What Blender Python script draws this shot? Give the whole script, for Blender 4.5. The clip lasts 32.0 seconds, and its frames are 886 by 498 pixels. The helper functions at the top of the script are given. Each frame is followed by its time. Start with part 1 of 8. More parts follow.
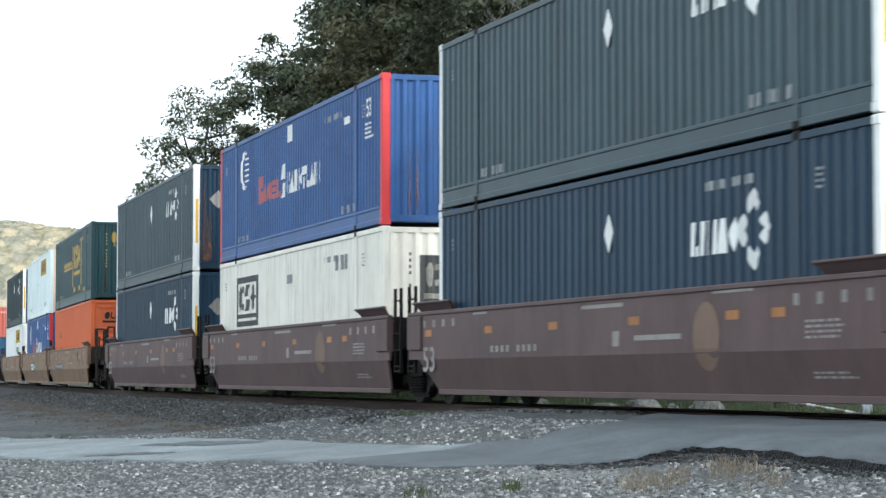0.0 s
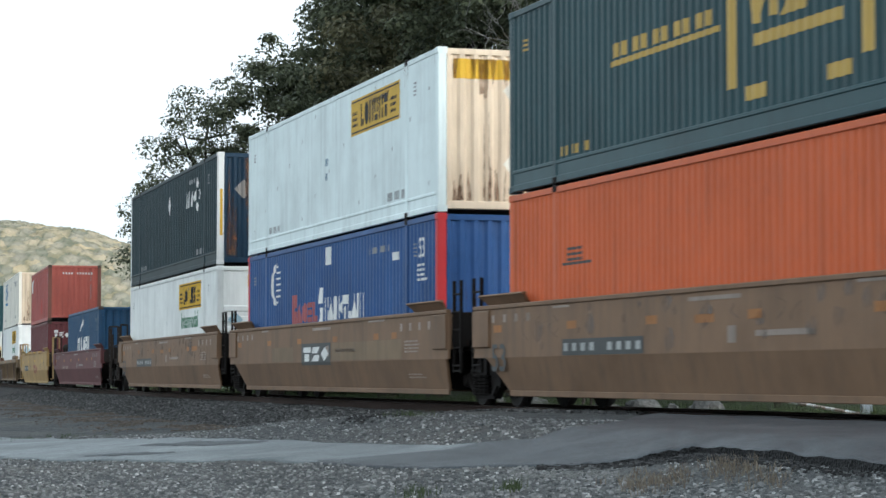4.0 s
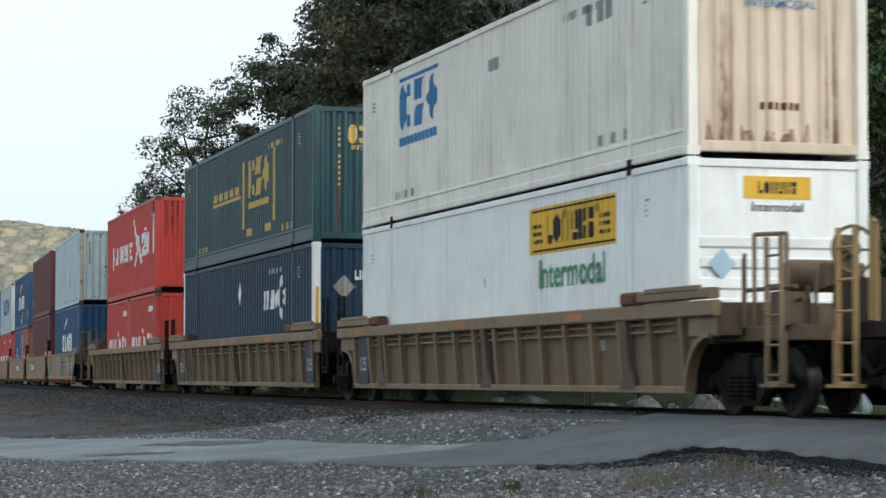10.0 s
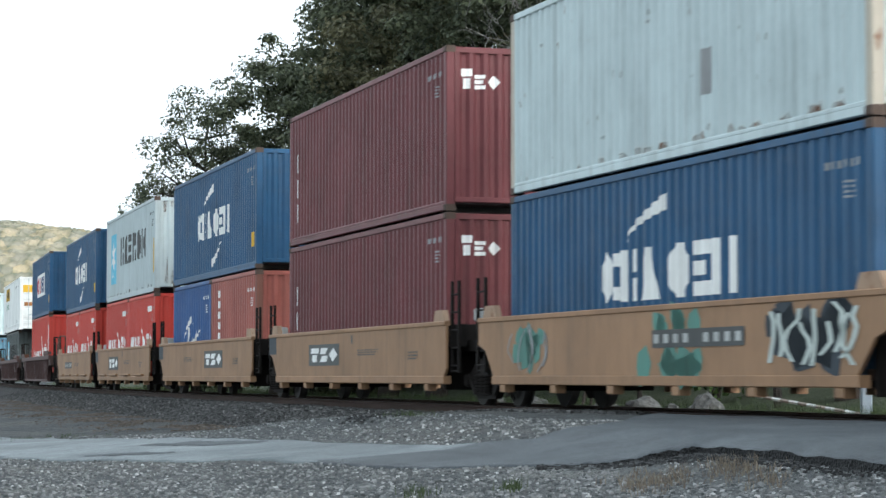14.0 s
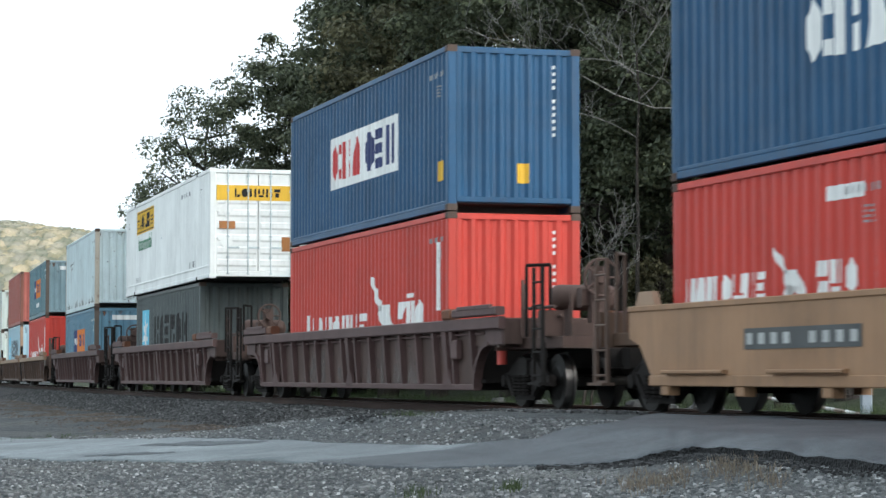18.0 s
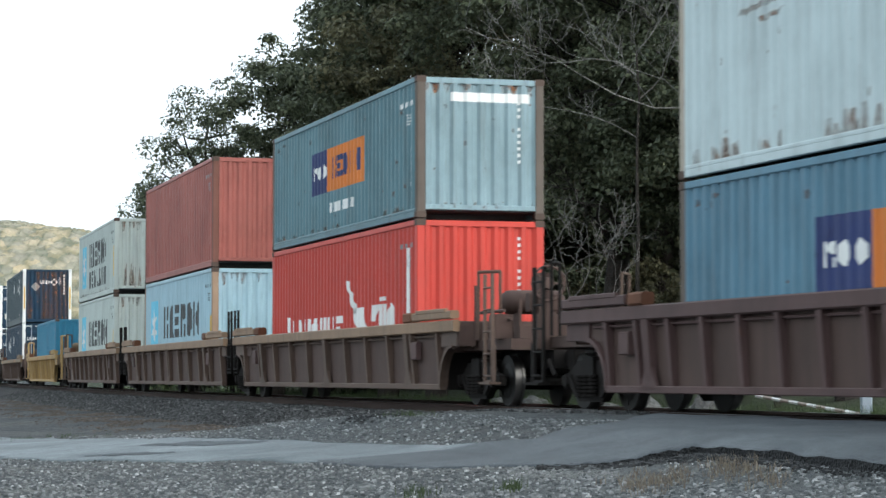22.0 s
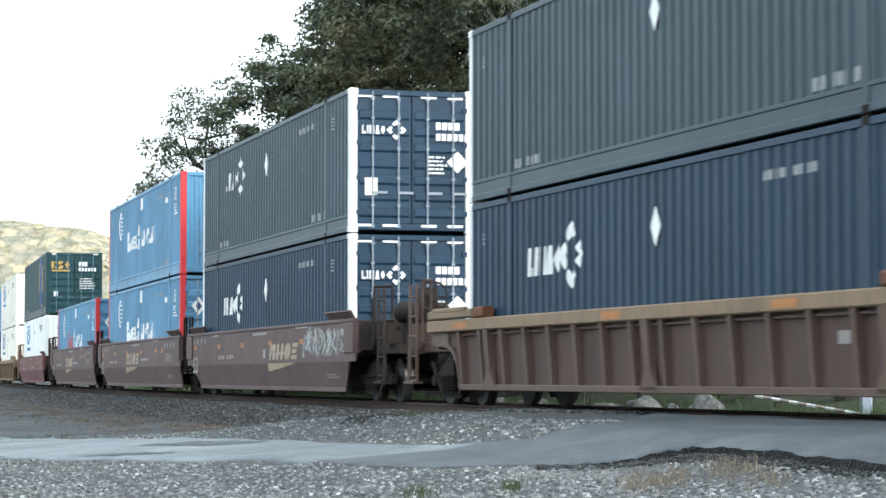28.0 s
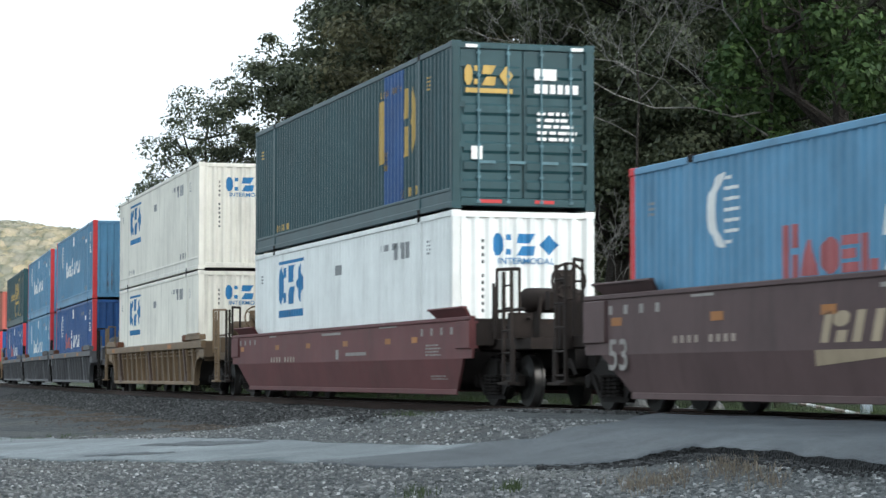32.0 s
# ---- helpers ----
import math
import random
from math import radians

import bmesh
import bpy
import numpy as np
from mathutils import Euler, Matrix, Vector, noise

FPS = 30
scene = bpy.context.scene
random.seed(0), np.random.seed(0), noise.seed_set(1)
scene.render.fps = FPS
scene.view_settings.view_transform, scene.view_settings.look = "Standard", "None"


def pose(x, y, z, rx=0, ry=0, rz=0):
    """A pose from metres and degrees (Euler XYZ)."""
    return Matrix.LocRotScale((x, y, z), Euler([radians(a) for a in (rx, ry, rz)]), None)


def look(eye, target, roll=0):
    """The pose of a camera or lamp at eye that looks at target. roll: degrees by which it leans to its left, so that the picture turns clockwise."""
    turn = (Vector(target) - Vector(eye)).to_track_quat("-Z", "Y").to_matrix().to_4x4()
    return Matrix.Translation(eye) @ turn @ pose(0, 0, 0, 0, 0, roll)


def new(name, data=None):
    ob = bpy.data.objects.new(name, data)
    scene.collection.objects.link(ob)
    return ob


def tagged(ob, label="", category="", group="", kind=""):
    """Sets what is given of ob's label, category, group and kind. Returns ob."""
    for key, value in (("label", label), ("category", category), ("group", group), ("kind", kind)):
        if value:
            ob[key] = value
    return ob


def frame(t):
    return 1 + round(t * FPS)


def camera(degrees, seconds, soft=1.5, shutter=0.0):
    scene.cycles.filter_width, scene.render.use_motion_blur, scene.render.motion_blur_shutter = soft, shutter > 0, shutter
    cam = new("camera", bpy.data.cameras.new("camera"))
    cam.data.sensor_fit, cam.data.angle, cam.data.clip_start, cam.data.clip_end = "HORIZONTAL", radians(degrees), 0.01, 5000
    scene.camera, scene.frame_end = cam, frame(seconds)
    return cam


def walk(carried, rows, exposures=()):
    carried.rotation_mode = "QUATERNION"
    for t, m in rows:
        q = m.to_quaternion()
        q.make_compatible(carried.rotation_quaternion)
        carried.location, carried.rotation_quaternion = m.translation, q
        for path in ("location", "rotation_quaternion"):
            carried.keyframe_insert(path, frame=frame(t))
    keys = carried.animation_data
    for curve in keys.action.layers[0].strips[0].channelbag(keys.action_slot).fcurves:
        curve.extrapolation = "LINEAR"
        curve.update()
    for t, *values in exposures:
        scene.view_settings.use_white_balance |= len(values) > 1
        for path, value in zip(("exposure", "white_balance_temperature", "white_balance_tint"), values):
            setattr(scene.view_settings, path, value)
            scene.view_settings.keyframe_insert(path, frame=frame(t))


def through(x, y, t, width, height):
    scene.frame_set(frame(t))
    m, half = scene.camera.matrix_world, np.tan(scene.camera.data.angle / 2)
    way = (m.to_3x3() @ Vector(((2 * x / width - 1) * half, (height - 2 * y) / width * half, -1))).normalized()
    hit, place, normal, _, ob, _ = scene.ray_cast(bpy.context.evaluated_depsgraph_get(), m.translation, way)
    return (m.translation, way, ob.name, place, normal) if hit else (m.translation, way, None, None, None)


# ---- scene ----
# Metres. The rail heads lie at z = 1.0, the camera stands at the origin of the plan and looks along +y.
RAIL = 1.0
EYE = 1.55

cam = camera(21.333, 32.0, soft=1.45, shutter=0.2)
TILT = 3.0256
TARGET = (0, 100 * math.cos(radians(TILT)), EYE + 100 * math.sin(radians(TILT)))
walk(cam, [(0, look((0, 0, EYE), TARGET, -0.2866)), (32, look((0, 0, EYE), TARGET, -0.2866))],
     exposures=[(t, e + 0.04, 6200, 8) for t, e in (
         (0, 1.2), (1, 0.95), (2, 1.26), (2.5, 1.1), (4.5, 0.65), (5, 0.62), (6, 0.71), (7, 1.18), (8, 1.14), (9, 0.64), (10, 0.43), (11, 0.78), (12, 1.0), (13, 0.96),
         (16, 1.04), (17, 1.0), (18, 0.97), (20, 0.76), (22, 0.9), (23, 1.05), (24, 0.95), (25, 0.88), (28, 1.55), (29, 1.52), (30, 1.16), (31, 1.16), (32, 0.84))])

# ---- light: a bright hazy evening sky, soft light from behind the camera ----
world = bpy.data.worlds.new("world")
scene.world = world
world.use_nodes = True
wn = world.node_tree
sky = wn.nodes.new("ShaderNodeTexSky")
sky.sky_type = "NISHITA"
sky.sun_disc = False
sky.sun_elevation = radians(24)
sky.sun_rotation = radians(135)
sky.air_density = 1.0
sky.dust_density = 6.0
sky.ozone_density = 1.0
bg = wn.nodes["Background"]
bg.inputs["Strength"].default_value = 0.15
milky = wn.nodes.new("ShaderNodeHueSaturation")
milky.inputs["Saturation"].default_value = 0.3
milky.inputs["Value"].default_value = 1.25
wn.links.new(sky.outputs["Color"], milky.inputs["Color"])
veil = wn.nodes.new("ShaderNodeMix")
veil.data_type = "RGBA"
veil.inputs[0].default_value = 0.72
veil.inputs[7].default_value = (5.25, 5.85, 6.2, 1)
wn.links.new(milky.outputs["Color"], veil.inputs[6])
wn.links.new(veil.outputs[2], bg.inputs["Color"])
sun_data = bpy.data.lights.new("sun", "SUN")
sun_data.energy = 0.42
sun_data.angle = radians(18)
sun_data.color = (1.0, 0.95, 0.88)
sun = new("sun", sun_data)
sun.matrix_world = look((62, -62, 40), (0, 0, 0))


# ---- the line of the track: a bend of wide radius that runs out straight ----
BEND = radians(-0.5265) / 10
TH0 = radians(16.7211)
Y0 = 45.172
STRAIGHT = 60.0
CX, CY = -math.cos(TH0) / BEND, Y0 - math.sin(TH0) / BEND


def track(s):
    """Place and heading of the track s metres away from its middle point."""
    c = min(s, STRAIGHT)
    th = TH0 + BEND * c
    return (CX + math.cos(th) / BEND - (s - c) * math.sin(th),
            CY + math.sin(th) / BEND + (s - c) * math.cos(th), th)


def beside(s, u):
    """The plan point u metres from the track's middle, on the camera's side."""
    x, y, th = track(s)
    return x - u * math.cos(th), y - u * math.sin(th)


def along(x, y):
    """s and u of a plan point."""
    th = math.atan2(BEND * (y - CY), BEND * (x - CX))
    s = (th - TH0) / BEND
    if s <= STRAIGHT:
        return s, math.hypot(x - CX, y - CY) + 1 / BEND
    px, py, th = track(STRAIGHT)
    dx, dy = x - px, y - py
    return STRAIGHT - dx * math.sin(th) + dy * math.cos(th), -dx * math.cos(th) - dy * math.sin(th)


SPEED, GAIN = 17.4377, 0.0296


def gone(t):
    """Metres that the train has run at t seconds."""
    return SPEED * t + 0.5 * GAIN * (t - 16) ** 2


def on_track(s, lift=0.0):
    x, y, th = track(s)
    return pose(x, y, RAIL, -0.309, 0, math.degrees(th) - 90) @ Matrix.Translation((0, 0, lift))


def step(a, b, x):
    t = min(1, max(0, (x - a) / (b - a)))
    return t * t * (3 - 2 * t)


def curve_of(points, x):
    for (x0, y0), (x1, y1) in zip(points, points[1:]):
        if x <= x1:
            return y0 + (y1 - y0) * max(0, min(1, (x - x0) / (x1 - x0)))
    return points[-1][1]


LOW = ((-60, 5.2), (-26, 4.2), (-15, 0.8), (-9, -0.35), (-4, -0.5), (-2.9, -0.5), (-1.9, -0.42), (1.9, -0.42), (2.9, -0.5), (6, -0.58), (14, -0.75), (40, -0.9))
HUMP = ((-60, 5.2), (-26, 4.2), (-15, 0.8), (-9, -0.35), (-6, -0.3), (-2, -0.12), (0.8, -0.12), (0.95, -0.03), (2.0, -0.015), (3.2, -0.03), (4.6, -0.08), (5.9, -0.31), (9, -0.55), (14, -0.75), (40, -0.9))


def ground_z(x, y):
    s, u = along(x, y)
    k = step(2, -11, s) * step(-60, -38, s)
    far = step(500, 200, abs(s))
    z = curve_of(LOW, u) * (1 - k) + curve_of(HUMP, u) * k
    if u < -9:
        z = z * far - 0.5 * (1 - far)
    return RAIL + z + 0.02 * noise.noise((x * 0.7, y * 0.7, 0)) + 0.012 * noise.noise((x * 2.3, y * 2.3, 4))


# ---- materials ----
def nodes_of(name):
    m = bpy.data.materials.new(name)
    m.use_nodes = True
    t = m.node_tree
    return m, t, t.nodes["Principled BSDF"]


def link(t, a, b):
    t.links.new(a, b)


def noise_node(t, scale, detail=4.0, rough=0.6, stretch=(1, 1, 1), space="Object", shift=None):
    tc = t.nodes.new("ShaderNodeTexCoord")
    mp = t.nodes.new("ShaderNodeMapping")
    mp.inputs["Scale"].default_value = stretch
    n = t.nodes.new("ShaderNodeTexNoise")
    n.inputs["Scale"].default_value = scale
    n.inputs["Detail"].default_value = detail
    n.inputs["Roughness"].default_value = rough
    if shift is not None:
        link(t, shift, mp.inputs["Location"])
    link(t, tc.outputs[space], mp.inputs["Vector"])
    link(t, mp.outputs["Vector"], n.inputs["Vector"])
    return n


def ramp(t, src, stops):
    r = t.nodes.new("ShaderNodeValToRGB")
    e = r.color_ramp.elements
    e[0].position, e[0].color = stops[0][0], (*stops[0][1], 1)
    e[1].position, e[1].color = stops[-1][0], (*stops[-1][1], 1)
    for p, c in stops[1:-1]:
        k = e.new(p)
        k.color = (*c, 1)
    link(t, src, r.inputs["Fac"])
    return r


def mixed(t, fac, a, b, kind="MIX"):
    m = t.nodes.new("ShaderNodeMix")
    m.data_type = "RGBA"
    m.blend_type = kind
    for sock, v in ((m.inputs[0], fac), (m.inputs[6], a), (m.inputs[7], b)):
        if isinstance(v, (int, float)):
            sock.default_value = v
        elif isinstance(v, tuple):
            sock.default_value = (*v, 1)
        else:
            link(t, v, sock)
    return m.outputs[2]


def bumped(t, bsdf, src, strength, distance):
    b = t.nodes.new("ShaderNodeBump")
    b.inputs["Strength"].default_value = strength
    b.inputs["Distance"].default_value = distance
    link(t, src, b.inputs["Height"])
    link(t, b.outputs["Normal"], bsdf.inputs["Normal"])


def shade(c, k):
    return tuple(min(1, v * k) for v in c)


def painted(name, colour, dirt=0.35, rust=0.25, rough=0.55, dirt_colour=(0.07, 0.06, 0.05)):
    """Weathered paint on steel: fading, vertical streaks, rust spots."""
    m, t, p = nodes_of(name)
    oi = t.nodes.new("ShaderNodeObjectInfo")
    vary = 0.15 if max(colour) > 0.4 else 0.28
    far = t.nodes.new("ShaderNodeMath")
    far.operation = "MULTIPLY"
    far.inputs[1].default_value = 43.0
    link(t, oi.outputs["Random"], far.inputs[0])
    off = far.outputs["Value"]
    haze = 0.07
    if max(colour) < 0.1:
        dirt_colour, haze = shade(colour, 0.5), 0.015 if max(colour) < 0.02 else 0.02
    fade = noise_node(t, 0.7, 7, 0.68, (1, 1, 0.7), shift=off)
    base = ramp(t, fade.outputs["Fac"], [(0.28, shade(colour, 1 - vary)), (0.5, colour), (0.72, shade(colour, 1 + 0.8 * vary))])
    film = noise_node(t, 1.6, 6, 0.7, (0.35, 0.35, 1.6), shift=off)
    dust = ramp(t, film.outputs["Fac"], [(0.5, (0, 0, 0)), (0.75, (haze, haze, haze))])
    streak = noise_node(t, 1.0, 5, 0.65, (5, 5, 0.35), shift=off)
    sk = ramp(t, streak.outputs["Fac"], [(0.50, (0, 0, 0)), (0.78, (dirt, dirt, dirt))])
    c0 = mixed(t, dust.outputs["Color"], base.outputs["Color"], (0.20, 0.175, 0.15))
    c1 = mixed(t, sk.outputs["Color"], c0, dirt_colour)
    spot = noise_node(t, 3.2, 8, 0.7, (1, 1, 0.6), shift=off)
    rs = ramp(t, spot.outputs["Fac"], [(0.69 - 0.1 * rust, (0, 0, 0)), (0.78 - 0.08 * rust, (rust, rust, rust))])
    c2 = mixed(t, rs.outputs["Color"], c1, (0.16, 0.065, 0.03))
    v = t.nodes.new("ShaderNodeHueSaturation")
    mr = t.nodes.new("ShaderNodeMapRange")
    mr.inputs["To Min"].default_value, mr.inputs["To Max"].default_value = 0.93, 1.07
    link(t, oi.outputs["Random"], mr.inputs["Value"])
    link(t, mr.outputs["Result"], v.inputs["Value"])
    link(t, c2, v.inputs["Color"])
    link(t, v.outputs["Color"], p.inputs["Base Color"])
    p.inputs["Roughness"].default_value = rough
    p.inputs["Specular IOR Level"].default_value = 0.26 if rough < 0.5 else 0.12 if max(colour) < 0.05 else 0.22
    bumped(t, p, spot.outputs["Fac"], 0.25, 0.01)
    return m


def speckled(name, stops, scale=3.0, fine=40.0, rough=0.9, bump=0.6, distance=0.03, fine_amount=0.5, mid=0.0):
    """Earth, gravel, asphalt: patches at one size and grain at another."""
    m, t, p = nodes_of(name)
    a = noise_node(t, scale, 5)
    base = ramp(t, a.outputs["Fac"], stops)
    tc = t.nodes.new("ShaderNodeTexCoord")
    v = t.nodes.new("ShaderNodeTexVoronoi")
    v.inputs["Scale"].default_value = fine
    link(t, tc.outputs["Object"], v.inputs["Vector"])
    g = ramp(t, v.outputs["Color"], [(0.1, (0.45, 0.45, 0.45)), (0.9, (1.5, 1.5, 1.5))])
    c = mixed(t, fine_amount, base.outputs["Color"], g.outputs["Color"], "MULTIPLY")
    if mid:
        b = noise_node(t, mid, 6, 0.75)
        c = mixed(t, 1.0, c, ramp(t, b.outputs["Fac"], [(0.32, (0.62, 0.64, 0.66)), (0.68, (1.42, 1.38, 1.34))]).outputs["Color"], "MULTIPLY")
    link(t, c, p.inputs["Base Color"])
    p.inputs["Roughness"].default_value = rough
    p.inputs["Specular IOR Level"].default_value = 0.3
    bumped(t, p, v.outputs["Distance"], bump, distance)
    return m


def leafy(name, dark, light, through=0.35):
    m, t, p = nodes_of(name)
    g = t.nodes.new("ShaderNodeNewGeometry")
    r = ramp(t, g.outputs["Random Per Island"], [(0.0, dark), (1.0, light)])
    big = noise_node(t, 0.35, 2)
    c = mixed(t, 0.6, r.outputs["Color"], ramp(t, big.outputs["Fac"], [(0.3, (0.6, 0.65, 0.6)), (0.7, (1.3, 1.25, 1.1))]).outputs["Color"], "MULTIPLY")
    link(t, c, p.inputs["Base Color"])
    p.inputs["Roughness"].default_value = 0.6
    p.inputs["Specular IOR Level"].default_value = 0.25
    tr = t.nodes.new("ShaderNodeBsdfTranslucent")
    link(t, c, tr.inputs["Color"])
    ms = t.nodes.new("ShaderNodeMixShader")
    ms.inputs["Fac"].default_value = through
    link(t, p.outputs["BSDF"], ms.inputs[1])
    link(t, tr.outputs["BSDF"], ms.inputs[2])
    link(t, ms.outputs["Shader"], t.nodes["Material Output"].inputs["Surface"])
    return m


PAINT = {}


def P(key):
    if key not in PAINT:
        PAINT[key] = painted(key, *COLOURS[key])
    return PAINT[key]


# colour, dirt, rust, roughness
COLOURS = {
    "faded_navy": ((0.027, 0.053, 0.066), 0.30, 0.12, 0.49),
    "navy": ((0.009, 0.031, 0.058), 0.30, 0.10, 0.5),
    "slate": ((0.015, 0.034, 0.041), 0.25, 0.10, 0.5),
    "blue": ((0.027, 0.086, 0.235), 0.25, 0.12, 0.5),
    "cobalt": ((0.021, 0.078, 0.160), 0.30, 0.22, 0.5),
    "sky_blue": ((0.105, 0.250, 0.390), 0.22, 0.12, 0.5),
    "azure": ((0.042, 0.200, 0.310), 0.25, 0.15, 0.5),
    "steel_blue": ((0.105, 0.212, 0.285), 0.35, 0.25, 0.5),
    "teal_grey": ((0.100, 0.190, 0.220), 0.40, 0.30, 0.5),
    "green": ((0.018, 0.057, 0.066), 0.35, 0.15, 0.46),
    "white": ((0.740, 0.760, 0.740), 0.20, 0.16, 0.5),
    "cream": ((0.740, 0.715, 0.635), 0.30, 0.22, 0.5),
    "old_white": ((0.500, 0.590, 0.600), 0.32, 0.55, 0.5),
    "grey": ((0.440, 0.510, 0.520), 0.30, 0.25, 0.5),
    "frost": ((0.720, 0.820, 0.820), 0.25, 0.30, 0.5),
    "pale_grey": ((0.450, 0.505, 0.475), 0.30, 0.25, 0.5),
    "dark_grey": ((0.070, 0.085, 0.085), 0.35, 0.25, 0.5),
    "ice_blue": ((0.330, 0.475, 0.540), 0.25, 0.25, 0.5),
    "orange": ((0.600, 0.130, 0.045), 0.30, 0.12, 0.5),
    # end of the red box: its side red, lightened for the light on ends
    "salmon": ((0.430, 0.110, 0.085), 0.30, 0.20, 0.5),
    "red": ((0.470, 0.052, 0.038), 0.25, 0.15, 0.5),
    "rose_red": ((0.350, 0.084, 0.074), 0.35, 0.25, 0.5),
    "chord_tan": ((0.245, 0.160, 0.100), 0.50, 0.35, 0.6),
    "brick": ((0.300, 0.094, 0.076), 0.35, 0.25, 0.5),
    "maroon": ((0.130, 0.038, 0.042), 0.35, 0.20, 0.5),
    "post_red": ((0.560, 0.045, 0.050), 0.20, 0.15, 0.5),
    "rusty_white": ((0.680, 0.560, 0.420), 0.32, 0.45, 0.6, (0.10, 0.055, 0.03)),
    "car_brown": ((0.092, 0.058, 0.057), 0.40, 0.20, 0.6),
    "car_tan": ((0.190, 0.114, 0.067), 0.45, 0.25, 0.6),
    "car_red": ((0.122, 0.042, 0.043), 0.35, 0.20, 0.6),
    "car_yellow": ((0.385, 0.250, 0.100), 0.40, 0.20, 0.6),
    # end of the teal box: teal lightened for the light it faces
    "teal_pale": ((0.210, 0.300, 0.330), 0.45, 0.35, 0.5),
    "mark_brick": ((0.260, 0.070, 0.045), 0.30, 0.15, 0.6),
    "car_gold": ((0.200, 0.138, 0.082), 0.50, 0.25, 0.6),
    "car_flat": ((0.265, 0.155, 0.086), 0.35, 0.20, 0.6),
    "car_dark": ((0.086, 0.052, 0.049), 0.40, 0.30, 0.65),
    "car_grey": ((0.110, 0.110, 0.115), 0.40, 0.25, 0.6),
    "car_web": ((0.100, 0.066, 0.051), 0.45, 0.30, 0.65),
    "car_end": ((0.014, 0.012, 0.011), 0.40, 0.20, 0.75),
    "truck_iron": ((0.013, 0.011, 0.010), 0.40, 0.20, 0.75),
    "slate_panel": ((0.030, 0.040, 0.050), 0.30, 0.10, 0.6),
    "mark_white": ((0.750, 0.760, 0.740), 0.25, 0.15, 0.6),
    "mark_faint": ((0.330, 0.270, 0.230), 0.40, 0.20, 0.6),
    "mark_amber": ((0.350, 0.150, 0.050), 0.35, 0.12, 0.6),
    "mark_pale": ((0.420, 0.430, 0.420), 0.35, 0.15, 0.6),
    "mark_dull": ((0.270, 0.250, 0.235), 0.45, 0.20, 0.6),
    "mark_yellow": ((0.660, 0.400, 0.040), 0.25, 0.15, 0.6),
    "mark_orange": ((0.620, 0.190, 0.040), 0.25, 0.12, 0.6),
    "emblem_tan": ((0.155, 0.098, 0.070), 0.45, 0.20, 0.6),
    "brake_rust": ((0.105, 0.066, 0.046), 0.50, 0.50, 0.75, (0.04, 0.03, 0.025)),
    "mark_rose": ((0.400, 0.120, 0.125), 0.30, 0.12, 0.6),
    "gear_brown": ((0.032, 0.025, 0.022), 0.50, 0.50, 0.75),
    "mark_tan": ((0.340, 0.270, 0.185), 0.45, 0.20, 0.6),
    "mark_gold": ((0.500, 0.340, 0.100), 0.25, 0.12, 0.6),
    "mark_black": ((0.025, 0.025, 0.025), 0.15, 0.10, 0.6),
    "mark_charcoal": ((0.075, 0.080, 0.080), 0.15, 0.10, 0.6),
    "mark_blue": ((0.030, 0.170, 0.360), 0.20, 0.10, 0.6),
    "mark_navy": ((0.035, 0.050, 0.140), 0.20, 0.10, 0.6),
    "mark_cyan": ((0.170, 0.520, 0.680), 0.20, 0.10, 0.6),
    "mark_green": ((0.030, 0.190, 0.090), 0.20, 0.10, 0.6),
    "mark_red": ((0.480, 0.050, 0.050), 0.20, 0.10, 0.6),
    "mark_grey": ((0.250, 0.260, 0.265), 0.20, 0.10, 0.6),
    "mark_teal": ((0.090, 0.230, 0.190), 0.35, 0.10, 0.6),
    "post_worn": ((0.440, 0.400, 0.330), 0.50, 0.80, 0.7, (0.16, 0.08, 0.045)),
    "post_rust": ((0.320, 0.220, 0.150), 0.50, 0.90, 0.7, (0.12, 0.06, 0.035)),
    "post_brick": ((0.190, 0.082, 0.062), 0.45, 0.60, 0.7),
    "post_brown": ((0.115, 0.095, 0.080), 0.45, 0.50, 0.7),
    "casting_brown": ((0.085, 0.060, 0.048), 0.40, 0.50, 0.75),
    "rod_grey": ((0.240, 0.280, 0.320), 0.30, 0.15, 0.5),
    # the two web colours: weathered paint darkened further for shade behind the posts
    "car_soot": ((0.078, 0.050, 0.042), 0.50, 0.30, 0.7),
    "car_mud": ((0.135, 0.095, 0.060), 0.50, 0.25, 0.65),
    "mark_rust": ((0.130, 0.055, 0.030), 0.50, 0.60, 0.8),
}

def stain(name, dark, light, most):
    """Thin rust or soot over paint, broken up and soft at its edges."""
    m, t, p = nodes_of(name)
    n = noise_node(t, 9, 6, 0.75, (1, 1, 0.5))
    c = ramp(t, n.outputs["Fac"], [(0.3, dark), (0.7, light)])
    a = ramp(t, n.outputs["Fac"], [(0.36, (0, 0, 0)), (0.62, (most, most, most))])
    link(t, c.outputs["Color"], p.inputs["Base Color"])
    link(t, a.outputs["Color"], p.inputs["Alpha"])
    p.inputs["Roughness"].default_value = 0.85
    return m


PAINT["rust_stain"] = stain("rust_stain", (0.10, 0.045, 0.024), (0.33, 0.155, 0.075), 0.66)
PAINT["chalk_stain"] = stain("chalk_stain", (0.13, 0.11, 0.10), (0.27, 0.25, 0.24), 0.5)
PAINT["white_stain"] = stain("white_stain", (0.25, 0.25, 0.25), (0.48, 0.48, 0.47), 0.75)
PAINT["mark_charcoal_stain"] = stain("soot_stain", (0.012, 0.011, 0.010), (0.04, 0.03, 0.028), 0.8)
STEEL, st_t, st_p = nodes_of("worn_steel")
st_p.inputs["Base Color"].default_value = (0.42, 0.42, 0.43, 1)
st_p.inputs["Metallic"].default_value = 1.0
